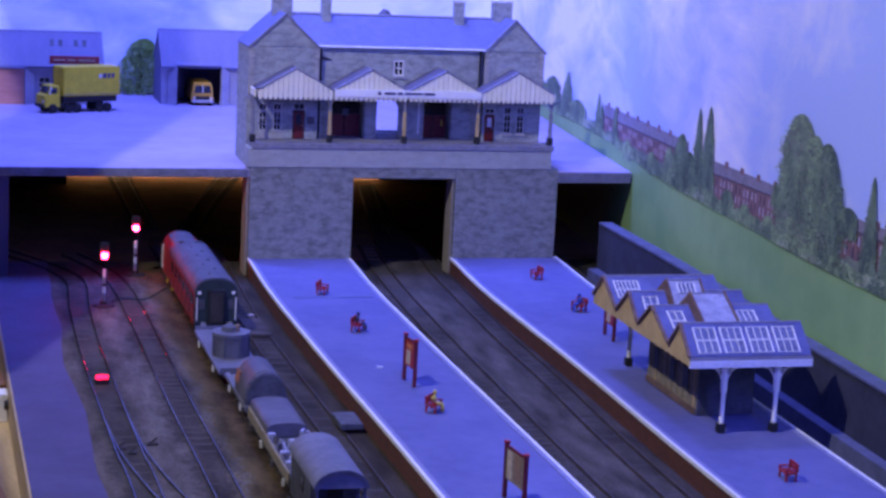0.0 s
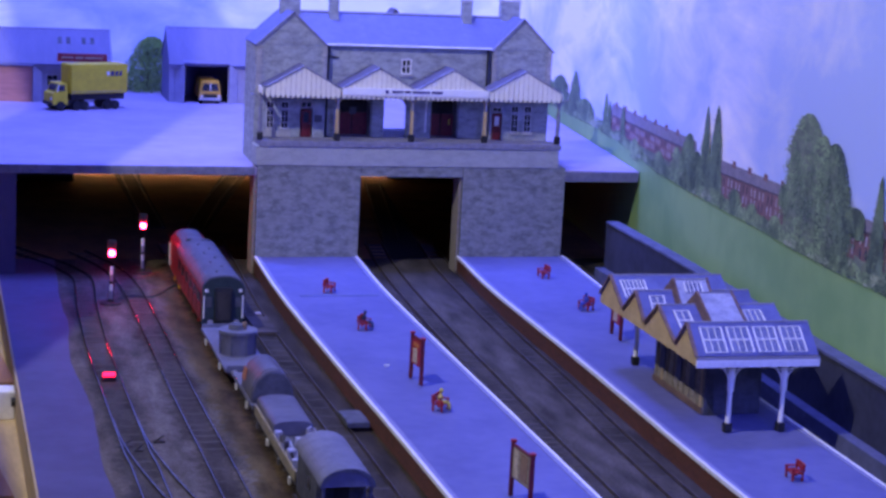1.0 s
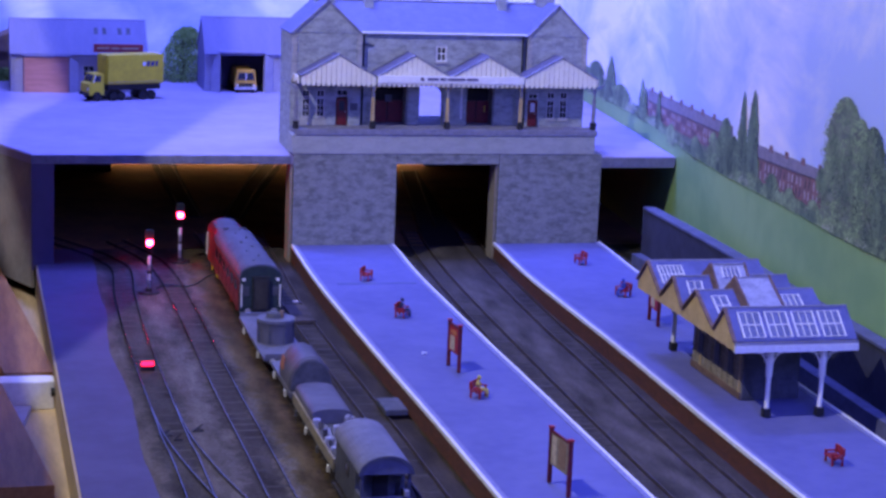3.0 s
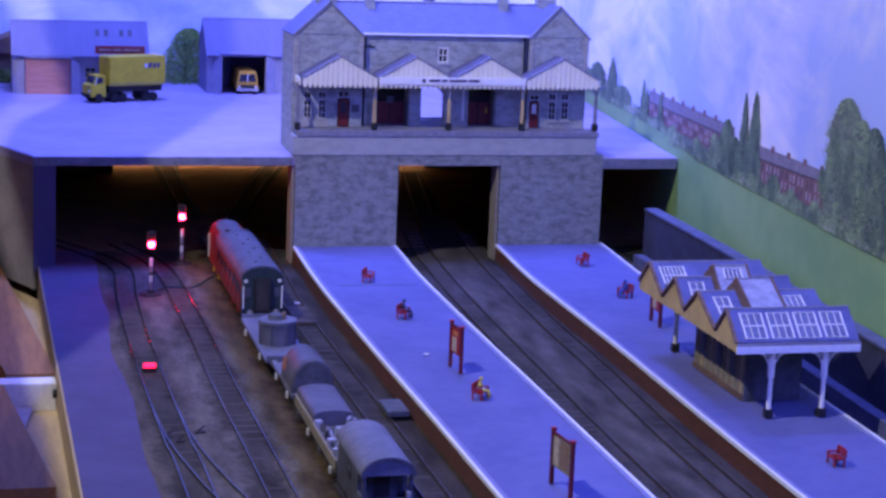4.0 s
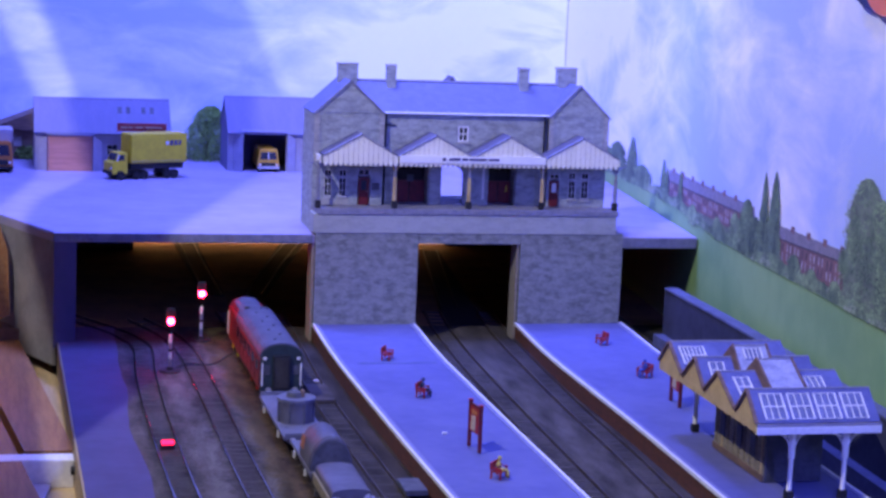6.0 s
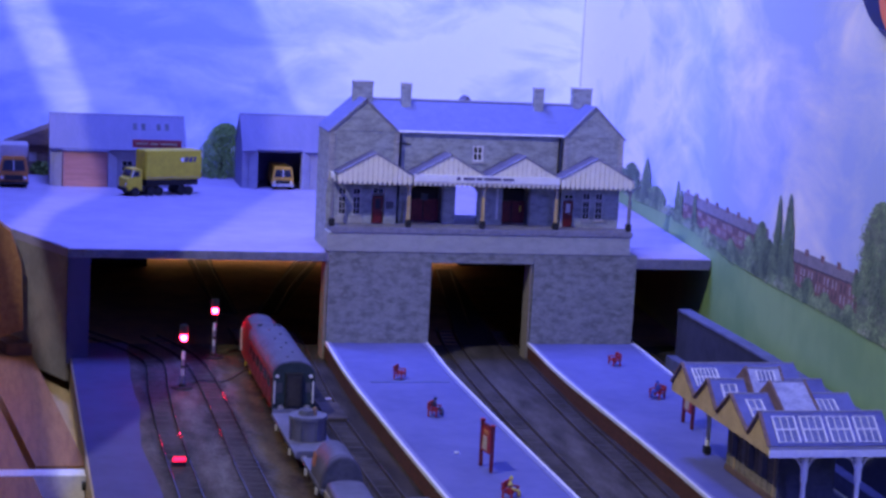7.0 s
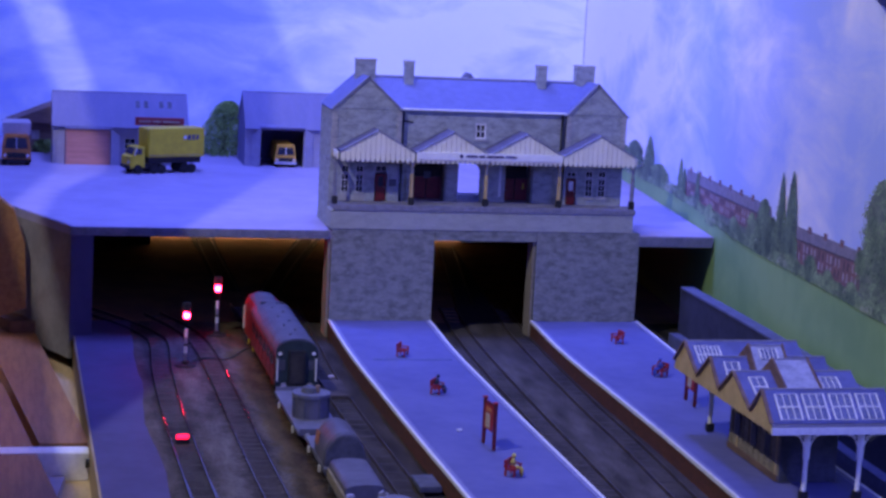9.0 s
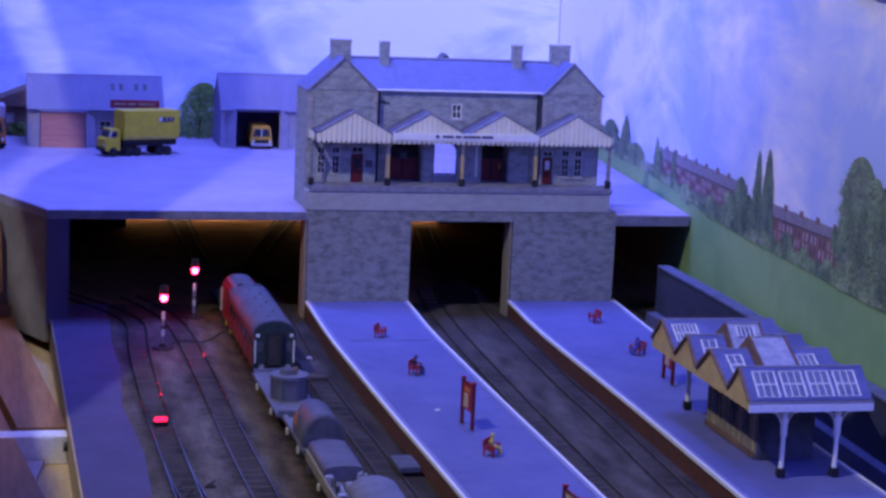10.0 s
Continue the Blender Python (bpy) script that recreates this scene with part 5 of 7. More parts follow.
part("bumper", box(B(), -0.1542, -0.1525, y0 + 0.002, y1 - 0.002, 0.0800, 0.0830), "chassis", cab)
part("headlight", rod(B(), (-0.1536, y0 + 0.005, 0.0862), (-0.1528, y0 + 0.005, 0.0862), 0.0012, n=10), "white", cab)
part("tractor_frame", box(B(), -0.152, -0.118, y0 + 0.004, y1 - 0.004, 0.0790, 0.0840), "chassis", lorry)
for x in (-0.1445, -0.1275, -0.1190, -0.0945, -0.0862):
    for y in (y0 + 0.003, y1 - 0.003):
        wheel(lorry, x, y, DECK + 0.0046, 0.0046, 0.0035, "y", "chassis")


lorry.rotation_euler = (0, 0, radians(21))


def front_van(name, x0, x1, y, z1, paint, label, category, tilt=None):
    """A vehicle seen from its front: cab with windscreen, grille, lamps, bumper and wheels."""
    v = thing(name, (x0 + x1) / 2, y + 0.02, DECK, label, category)
    w = x1 - x0
    h = z1 - DECK
    zc = DECK + h * (0.74 if tilt else 1.0)
    body = part("body", prism(B(), [(x0 + w * 0.06, DECK + 0.004), (x1 - w * 0.06, DECK + 0.004), (x1, DECK + 0.007), (x1 - w * 0.02, DECK + h * 0.45), (x1 - w * 0.10, zc - 0.001), (x1 - w * 0.16, zc), (x0 + w * 0.16, zc), (x0 + w * 0.10, zc - 0.001), (x0 + w * 0.02, DECK + h * 0.45), (x0, DECK + 0.007)], "y", y, y + 0.045), paint, v)
    zs = DECK + (zc - DECK) * 0.55
    part("windscreen", prism(B(), [(x0 + w * 0.10, zs), (x1 - w * 0.10, zs), (x1 - w * 0.17, zc - 0.003), (x0 + w * 0.17, zc - 0.003)], "y", y - 0.0005, y), "glass", body)
    part("screen_pillar", box(B(), (x0 + x1) / 2 - 0.0004, (x0 + x1) / 2 + 0.0004, y - 0.0009, y - 0.0005, zs, zc - 0.003), "white", body)
    part("grille", box(B(), x0 + w * 0.18, x1 - w * 0.18, y - 0.0008, y, DECK + (zc - DECK) * 0.24, DECK + (zc - DECK) * 0.42), "chassis", body, "dark grille")
    for s in (0.11, 0.89):
        part("headlight", rod(B(), (x0 + w * s, y - 0.0012, DECK + (zc - DECK) * 0.33), (x0 + w * s, y, DECK + (zc - DECK) * 0.33), w * 0.055, n=10), "white", body)
    part("bumper", box(B(), x0 - 0.0003, x1 + 0.0003, y - 0.0016, y - 0.0002, DECK + 0.0035, DECK + 0.0062, 0.0004), "bare" if not tilt else "chassis", v, "pale bumper" if not tilt else "dark bumper")
    for s in (0.12, 0.88):
        for yy in (y + 0.008, y + 0.036):
            wheel(v, x0 + w * s, yy, DECK + 0.0038, 0.0038, w * 0.14, "x", "chassis")
    if tilt:
        part("tilt_cover", box(B(), x0 + 0.0005, x1 - 0.0005, y + 0.010, y + 0.05, zc - 0.002, z1, 0.0012), tilt, v, "grey sheet cover over the load")
        part("load_front", box(B(), x0 + 0.001, x1 - 0.001, y + 0.0085, y + 0.010, zc, z1 - 0.001), tilt, v)
    return v


front_van("delivery_van", 0.0080, 0.0305, 0.418, 0.0985, "amber", "yellow delivery van in the open shed doorway", "van")
front_van("covered_lorry", -0.2685, -0.2400, 0.385, 0.1160, "orange", "orange lorry with a grey sheeted load", "lorry", "tilt")

# broad-leaved tree behind the sheds
tree = thing("tree", -0.034, 0.52, DECK, "bushy green tree standing behind the sheds", "tree")
bm = rod(B(), (-0.034, 0.52, DECK), (-0.033, 0.52, DECK + 0.026), 0.0026, 0.0016, 8)
rng = random.Random(4)
for k in range(7):
    a = k * 0.9
    rod(bm, (-0.033, 0.52, DECK + 0.014 + 0.0015 * k), (-0.033 + 0.016 * math.cos(a), 0.52 + 0.012 * math.sin(a), DECK + 0.030 + 0.003 * k), 0.0010, 0.0004, 6)
part("trunk", bm, "bark", tree)
bm = B()
for k in range(11000):
    a, v, w = rng.random() * 2 * math.pi, math.sqrt(rng.random()), rng.random() ** 1.15
    wide = 0.0325 * (1 - 0.50 * w) * math.sqrt(max(0.04, 1 - max(0.0, (w - 0.62) / 0.40) ** 2))
    wide *= 1 + 0.22 * noise.noise((math.cos(a) * 2, math.sin(a) * 2, w * 5)) + 0.20 * noise.noise((math.cos(a) * 6, math.sin(a) * 6, w * 16))
    p = Vector((-0.034 + 0.004 * w + wide * v * math.cos(a), 0.52 + 0.8 * wide * v * math.sin(a), DECK + 0.001 + 0.057 * w))
    s = 0.0006 + 0.0008 * rng.random()
    d1 = Vector((rng.gauss(0, 1), rng.gauss(0, 1), rng.gauss(0, 1))).normalized() * s
    d2 = d1.cross(Vector((rng.gauss(0, 1), rng.gauss(0, 1), rng.gauss(0, 1)))).normalized() * s * 0.7
    q = [bm.verts.new(p + o) for o in (d1, d2, -d1, -d2)]
    bm.faces.new(q)
tagged(part("crown", bm, "leaf", tree, "dense green leaves"), kind="stuff")

# low shrubs on the deck between hut and lorries
for x, y, r, sd in ((-0.226, 0.50, 0.010, 1), (-0.213, 0.53, 0.012, 2), (-0.075, 0.56, 0.012, 3)):
    sh = thing("shrub", x, y, DECK, "low dark green shrub at the back of the deck", "shrub", "shrubs on the deck")
    rg = random.Random(sd)
    bm = B()
    for k in range(260):
        p = Vector((x + r * rg.gauss(0, 0.5), y + r * rg.gauss(0, 0.5), DECK + 0.001 + r * 1.3 * rg.random()))
        s = 0.0014 + 0.001 * rg.random()
        d1 = Vector((rg.gauss(0, 1), rg.gauss(0, 1), rg.gauss(0, 1))).normalized() * s
        d2 = d1.cross(Vector((rg.gauss(0, 1), rg.gauss(0, 1), 0.3))).normalized() * s
        bm.faces.new([bm.verts.new(p + o) for o in (d1, d2, -d1, -d2)])
    tagged(part("leaves", bm, "leaf", sh), kind="stuff")
    part("stem", rod(B(), (x, y, DECK), (x, y, DECK + r), 0.0006, n=6), "bark", sh)

# ---------------------------------------------------------------- platform furniture


def bench_master():
    b = thing("bench", 0.0343, -0.1366, 0.0, "small red slatted platform bench with a backrest", "bench", "benches on the platforms")
    x, y = 0.0343, -0.1366
    for k in range(3):
        part("seat_slat", box(B(), x - 0.0055, x + 0.0055, y - 0.0038 + k * 0.0023, y - 0.0020 + k * 0.0023, 0.0040, 0.0048), "red", b)
    for k in range(2):
        part("back_slat", box(B(), x - 0.0055, x + 0.0055, y + 0.0030, y + 0.0037, 0.0056 + k * 0.0024, 0.0074 + k * 0.0024), "red", b)
    for s in (-1, 1):
        part("leg", box(B(), x + s * 0.0046 - 0.0005, x + s * 0.0046 + 0.0005, y - 0.0036, y - 0.0026, 0.0, 0.0062), "red", b)
        part("leg", box(B(), x + s * 0.0046 - 0.0005, x + s * 0.0046 + 0.0005, y + 0.0022, y + 0.0032, 0.0, 0.0098), "red", b)
        part("armrest", box(B(), x + s * 0.0046 - 0.0006, x + s * 0.0046 + 0.0006, y - 0.0040, y + 0.0030, 0.0062, 0.0069), "red", b)
    return b


bench = bench_master()
bench.rotation_euler = (0, 0, radians(62))
BENCHES = ((0.0352, -0.2560, 60), (0.0363, -0.4637, 52), (0.2240, -0.0874, -85), (0.2206, -0.2034, -60), (0.2010, -0.6153, -92))
for x, y, a in BENCHES:
    copy_thing(bench, pose(x * UNIT, y * UNIT, 0, 0, 0, a))


def figure(x, y, a, paint, label):
    """A little seated doll as one plain shape."""
    bm = B()
    m = Matrix.Translation((x, y, 0)) @ Matrix.Rotation(radians(a), 4, "Z")
    for c, r, sz in (((0, 0.0005, 0.0075), 0.0022, (1, 0.75, 1.5)), ((0, 0.0, 0.0122), 0.0013, (1, 1, 1.1)), ((0, -0.0030, 0.0054), 0.0017, (1.1, 1.9, 0.6)), ((0, -0.0058, 0.0028), 0.0011, (1.5, 0.8, 2.4))):
        bmesh.ops.create_icosphere(bm, subdivisions=2, radius=r, matrix=m @ Matrix.Translation(c) @ Matrix.Diagonal((*sz, 1)))
    ob = part("seated_doll", bm, paint, smooth=True)
    return tagged(ob, label, "doll")


figure(0.0355, -0.2565, 60, "skin", "tiny dark painted seated doll on a red bench")
figure(0.0366, -0.4640, 52, "figure_yellow", "tiny yellow painted seated doll on a red bench")
figure(0.2200, -0.2036, -60, "figure_blue", "tiny blue painted seated doll on a red bench")


def name_sign(x0, y0, x1, y1, h, board, label, ink="clay"):
    """Two maroon posts with a framed board between them."""
    s = thing("platform_sign", (x0 + x1) / 2, (y0 + y1) / 2, 0.0, label, "sign", "signs on the platforms")
    d = Vector((x1 - x0, y1 - y0, 0)).normalized()
    nrm = Vector((d.y, -d.x, 0)) * 0.0005
    for x, y in ((x0, y0), (x1, y1)):
        p = part("post", box(B(), x - 0.0011, x + 0.0011, y - 0.0011, y + 0.0011, 0.0, h, 0.0002), "maroon", s, "maroon post")
        part("cap", box(B(), x - 0.0014, x + 0.0014, y - 0.0014, y + 0.0014, h, h + 0.001), "red", p)
    a, b = Vector((x0, y0, 0)) + d * 0.0012, Vector((x1, y1, 0)) - d * 0.0012
    z0, z1 = h * 0.36, h * 0.93
    def plate(p, q, lo, hi, k, name, m, parent):
        bm = B()
        v = [bm.verts.new((r.x + nrm.x * sg, r.y + nrm.y * sg, z)) for sg in (k, -k) for r, z in ((p, lo), (q, lo), (q, hi), (p, hi))]
        for f in ((0, 1, 2, 3), (7, 6, 5, 4), (0, 4, 5, 1), (1, 5, 6, 2), (2, 6, 7, 3), (3, 7, 4, 0)):
            bm.faces.new([v[i] for i in f])
        return part(name, bm, m, parent)
    bd = plate(a, b, z0, z1, 1.0, "board", board, s)
    L = (b - a)
    plate(a, b, z1, z1 + 0.0012, 1.3, "rail", "maroon", s)
    if ink == "poster":
        plate(a + L * 0.15, a + L * 0.6, z0 + (z1 - z0) * 0.08, z0 + (z1 - z0) * 0.62, 1.5, "poster", "label_cream", bd)
        plate(a + L * 0.2, a + L * 0.75, z0 + (z1 - z0) * 0.7, z0 + (z1 - z0) * 0.86, 1.5, "poster", "orange", bd)
    else:
        plate(a + L * 0.1, a + L * 0.34, z0 + 0.001, z1 - 0.001, 1.5, "poster", "label_cream", bd)
        plate(a + L * 0.45, a + L * 0.85, z0 + 0.002, z1 - 0.001, 1.5, "poster", "clay", bd)
    return s


name_sign(0.0362, -0.390, 0.0385, -0.408, 0.0300, "red", "maroon-posted red notice board with a cream poster", "poster")
name_sign(0.0318, -0.627, 0.0345, -0.652, 0.0300, "olive", "maroon-posted notice board with brown and cream posters")
name_sign(0.2140, -0.279, 0.2130, -0.300, 0.0280, "red", "maroon-posted notice board behind the platform shelter", "poster")
tagged(part("litter", box(B(), 0.0258, 0.0292, -0.361, -0.3585, 0.0, 0.0010, 0.0003), "white"), "small white scrap lying on the platform", "litter")

# platform shelter with a ridge-and-furrow roof
shel = thing("platform_shelter", 0.219, -0.43, 0.0, "buff platform shelter under a glazed ridge-and-furrow canopy", "shelter")
SX0, SX1 = 0.1745, 0.2520
SHZ = 0.0420
body_x0, body_x1, body_y0, body_y1 = 0.1985, 0.2365, -0.487, -0.404
core = part("body", box(B(), body_x0, body_x1, body_y0, body_y1, 0.0, SHZ), "olive", shel, "dull olive boarded waiting room")
for k in range(9):
    y = body_y0 + 0.003 + k * 0.0093
    part("panel_strip", box(B(), body_x0 - 0.0007, body_x0, y, y + 0.0012, 0.0008, 0.0395), "buff" if k in (0, 7) else "olive", core)
part("end_wall", box(B(), body_x0 + 0.0004, body_x1 - 0.0004, body_y0 - 0.0008, body_y0, 0.0, 0.0395), "wagon_grey", core, "dark grey end wall")
part("skirting", box(B(), body_x0 - 0.001, body_x0 - 0.0001, body_y0, body_y1, 0.0, 0.004), "hut", core)
for y0_, y1_ in ((-0.474, -0.466), (-0.452, -0.444), (-0.424, -0.416)):
    part("window", box(B(), body_x0 - 0.0012, body_x0 - 0.0007, y0_, y1_, 0.012, 0.026), "wagon_grey", core, "dull grey shuttered window")
RIDGES = [(-0.3578, -0.3758, -0.4026), (-0.4026, -0.4236, -0.4422), (-0.4422, -0.4636, -0.4948), (-0.4948, -0.5105, -0.5290)]
VAL, TOP = 0.0482, 0.0645
# buff gable boards on both sides
for xs in (SX0, SX1 - 0.001):
    prof = [(-0.3578, SHZ), (-0.3578, VAL)]
    for a, m_, b in RIDGES:
        prof += [(m_, TOP - 0.0012), (b, VAL - 0.0006)]
    prof += [(-0.5290, SHZ)]
    part("side_board", prism(B(), prof, "x", xs, xs + 0.001), "buff", shel, "buff side board cut to the gables")
part("ceiling_board", box(B(), SX0 + 0.001, SX1 - 0.001, -0.5285, -0.3583, SHZ - 0.0006, SHZ + 0.0006), "buff", shel)


def roof_window(x0, x1, lo, hi, cols, rows, parent):
    """White glazing bars over dark glass on a slope; lo and hi are (y, z) on the slope."""
    up = Vector((0, hi[0] - lo[0], hi[1] - lo[1]))
    nrm = Vector((0, -(hi[1] - lo[1]), hi[0] - lo[0])).normalized()
    if nrm.z < 0:
        nrm = -nrm
    def q(xa, xb, ua, ub, lift, th, name, m, par):
        base = Vector((0, lo[0], lo[1]))
        c = [base + up * u + Vector((x, 0, 0)) + nrm * lift for x, u in ((xa, ua), (xb, ua), (xb, ub), (xa, ub))]
        return part(name, slab(B(), *c, th), m, par)
    w = q(x0, x1, 0.0, 1.0, 0.0004, 0.0004, "roof_window", "roof_glass", parent)
    for i in range(cols + 1):
        x = x0 + (x1 - x0) * i / cols
        bar = 0.00045 if i in (0, cols) else 0.00022
        q(x - bar, x + bar, 0.0, 1.0, 0.0011, 0.0007, "glazing_bar", "white", w)
    for i in range(rows + 1):
        u = i / rows
        q(x0, x1, max(0, u - 0.016), min(1, u + 0.016), 0.0009, 0.0005, "glazing_bar", "white", w)


def on(a, b, f):
    return (a[0] + (b[0] - a[0]) * f, a[1] + (b[1] - a[1]) * f)


BAYX = [SX0 - 0.0008, 0.1990, 0.2220, SX1 + 0.0008]
for r, (ya, ym, yb) in enumerate(RIDGES):
    spans = [(BAYX[0], BAYX[3])] if r in (0, 3) else list(zip(BAYX, BAYX[1:]))
    for k, (xa, xb) in enumerate(spans):
        up = 0.0075 if (r in (1, 2) and k == 1) else 0.0
        g = 0.0 if r in (0, 3) else 0.0007
        near = part("roof_slope", slab(B(), (xa + g, yb, VAL + up), (xb - g, yb, VAL + up), (xb - g, ym, TOP + up), (xa + g, ym, TOP + up), 0.0009), "pale_roof" if up else "shelter_roof", shel, "paler raised roof slope" if up else "blue-grey sheeted roof slope")
        part("roof_slope", slab(B(), (xa + g, ya, VAL + up), (xb - g, ya, VAL + up), (xb - g, ym, TOP + up), (xa + g, ym, TOP + up), 0.0009), "shelter_roof", shel, "blue-grey sheeted roof slope")
        part("ridge", rod(B(), (xa + g, ym, TOP + up), (xb - g, ym, TOP + up), 0.0007, n=6), "lead", shel)
        lo, hi = (yb, VAL + up), (ym, TOP + up)
        if r == 3:
            for j in range(4):
                wx = xa + 0.0068 + j * 0.0172
                roof_window(wx, wx + 0.0135, on(lo, hi, 0.08), on(lo, hi, 0.84), 3, 2, near)
        elif k == 0:
            roof_window(xa + (0.008 if r else 0.005), xa + (0.0175 if r else 0.0215), on(lo, hi, 0.30), on(lo, hi, 0.82), 2 if r else 6, 2, near)
        elif k == 2 and r == 2:
            roof_window(xa + 0.006, xa + 0.0175, on(lo, hi, 0.30), on(lo, hi, 0.82), 3, 1, near)
        elif r == 1 and k == 1:
            roof_window(xa + 0.006, xa + 0.0175, on(lo, hi, 0.55), on(lo, hi, 0.88), 4, 1, near)
    if r in (1, 2):
        for xk in (BAYX[1], BAYX[2]):
            part("cheek", prism(B(), [(ya + 0.0006, VAL - 0.001), (yb - 0.0006, VAL - 0.001), (yb - 0.0006, VAL + 0.0080), (ym, TOP + 0.0088), (ya + 0.0006, VAL + 0.0080)], "x", xk - 0.0006, xk + 0.0006), "hut", shel, "dark triangular cheek between the roof bays")
for ya, ym, yb in RIDGES:
    for y_, in ((ya,), (yb,)):
        part("barge_board", slab(B(), (SX0 - 0.0018, y_, VAL + 0.0004), (SX0 - 0.0018, ym, TOP + 0.0006), (SX0 + 0.0004, ym, TOP + 0.0006), (SX0 + 0.0004, y_, VAL + 0.0004), 0.0012), "hut", shel, "dark edge board")
part("front_beam", box(B(), SX0 - 0.001, SX1 + 0.001, -0.5315, -0.5292, SHZ - 0.0004, 0.0462, 0.0003), "white", shel, "white front beam")
part("gutter", rod(B(), (SX0 - 0.001, -0.5305, 0.0470), (SX1 + 0.001, -0.5305, 0.0470), 0.0008, n=6), "lead", shel)
for x, y in ((0.1994, -0.5240), (0.2334, -0.5250), (0.1997, -0.3656), (0.2334, -0.3656)):
    p = part("post", rod(B(), (x, y, 0.0045), (x, y, 0.0250), 0.0016, 0.0014, n=10), "cream", shel, "cream cast column")
    part("upper_shaft", rod(B(), (x, y, 0.0250), (x, y, SHZ), 0.0021, n=10), "cream", p)
    part("base", box(B(), x - 0.0024, x + 0.0024, y - 0.0024, y + 0.0024, 0.0, 0.0055, 0.0004), "black", p, "black column base")
    for s in (-1, 1):
        bm = B()
        for k in range(7):
            a0, a1 = math.pi / 2 * k / 7, math.pi / 2 * (k + 1) / 7
            rod(bm, (x + s * (0.0015 + 0.0105 * (1 - math.cos(a0))), y, SHZ - 0.0125 + 0.0120 * math.sin(a0)), (x + s * (0.0015 + 0.0105 * (1 - math.cos(a1))), y, SHZ - 0.0125 + 0.0120 * math.sin(a1)), 0.0005, n=6)
        rod(bm, (x + s * 0.0015, y, SHZ - 0.004), (x + s * 0.0115, y, SHZ - 0.0012), 0.0004, n=6)
        part("bracket", bm, "cream", p, "curved cast bracket")

# ---------------------------------------------------------------- the standing train
RAIL = GROUND + 0.0021


def arch(x0, x1, z0, z1, n=14, power=2.0):
    """Half an ellipse from (x0, z0) over the top to (x1, z0)."""
    xm, w = (x0 + x1) / 2, (x1 - x0) / 2
    return [(xm + w * math.cos(math.pi * i / n), z0 + (z1 - z0) * math.sin(math.pi * i / n) ** (2 / power)) for i in range(n + 1)]


def axle(parent, x, y, r=0.0052):
    for s in (-1, 1):
        w = part("wheel", rod(B(), (x + s * 0.0082, y, RAIL + r), (x + s * 0.0104, y, RAIL + r), r, n=16), "wheel", parent, "dull steel wheel")
        part("hub", rod(B(), (x + s * 0.0104, y, RAIL + r), (x + s * 0.0112, y, RAIL + r), r * 0.4, n=8), "chassis", w)


def buffers(parent, x, y, d, z=-0.0035):
    for s in (-1, 1):
        b = part("buffer", rod(B(), (x + s * 0.0095, y, z), (x + s * 0.0095, y + d * 0.0035, z), 0.0009, n=8), "chassis", parent)
        part("buffer_head", rod(B(), (x + s * 0.0095, y + d * 0.0035, z), (x + s * 0.0095, y + d * 0.0042, z), 0.0021, n=12), "bare", b)


# red carriage with a rounded cab end
cx, y0, y1 = -0.0596, -0.214, -0.014
coach = thing("red_carriage", cx, (y0 + y1) / 2, GROUND, "dark red passenger carriage with a grey roof", "railway carriage", "train standing in the goods road")
hw = 0.0152
bd = part("body", prism(B(), [(cx - hw + 0.001, -0.0065), (cx + hw - 0.001, -0.0065), (cx + hw, -0.003), (cx + hw, 0.0190), (cx - hw, 0.0190), (cx - hw, -0.003)], "y", y0 + 0.001, -0.074), "coach_red", coach, "dark red carriage side")
part("roof", prism(B(), arch(cx - hw - 0.0004, cx + hw + 0.0004, 0.0190, 0.0300, 16, 2.4), "y", y0, -0.074), "coach_roof", coach, "grey curved roof")
CAB = -0.074   # the low driving end begins here
ch = 0.0134
part("cab_body", prism(B(), [(cx - ch, -0.0065), (cx + ch, -0.0065), (cx + ch, 0.0165), (cx - ch, 0.0165)], "y", CAB, y1 - 0.003), "coach_red", coach, "red side of the driving end")
part("cab_roof", prism(B(), arch(cx - 0.0100, cx + 0.0100, 0.0205, 0.0264, 14, 2.2), "y", CAB, y1 - 0.004), "coach_roof", coach, "narrow grey roof of the driving end")
for s in (-1, 1):
    part("cab_shoulder", prism(B(), [(cx + s * ch, 0.0166), (cx + s * 0.0130, 0.0198), (cx + s * 0.0102, 0.0228), (cx + s * 0.0092, 0.0205), (cx + s * 0.0092, 0.0166)], "y", CAB, y1 - 0.003), "coach_red", coach, "red shoulder under the roof")
    part("joint_plate", box(B(), cx + s * 0.0068 - 0.0022, cx + s * 0.0068 + 0.0022, CAB - 0.0060, CAB - 0.0005, 0.0285, 0.0296), "chassis", coach, "dark plate at the roof joint")
    part("lamp", box(B(), cx + s * 0.0122 - 0.0012, cx + s * 0.0122 + 0.0012, y0 - 0.0016, y0 - 0.0006, 0.0180, 0.0200), "white", coach, "small white lamp iron")
prof = [(cx - ch * 0.95, -0.006), (cx + ch * 0.95, -0.006), (cx + ch * 0.95, 0.0165)] + arch(cx - ch * 0.82, cx + ch * 0.82, 0.0190, 0.0252, 12, 2.2) + [(cx - ch * 0.95, 0.0165)]
part("cab_front", prism(B(), prof, "y", y1 - 0.003, y1 + 0.003), "coach_red", coach)
part("handrail", rod(B(), (cx - ch - 0.0006, y1 - 0.003, -0.004), (cx - ch - 0.0006, y1 - 0.003, 0.0150), 0.0006, n=6), "white", coach, "pale handrail at the driving end")
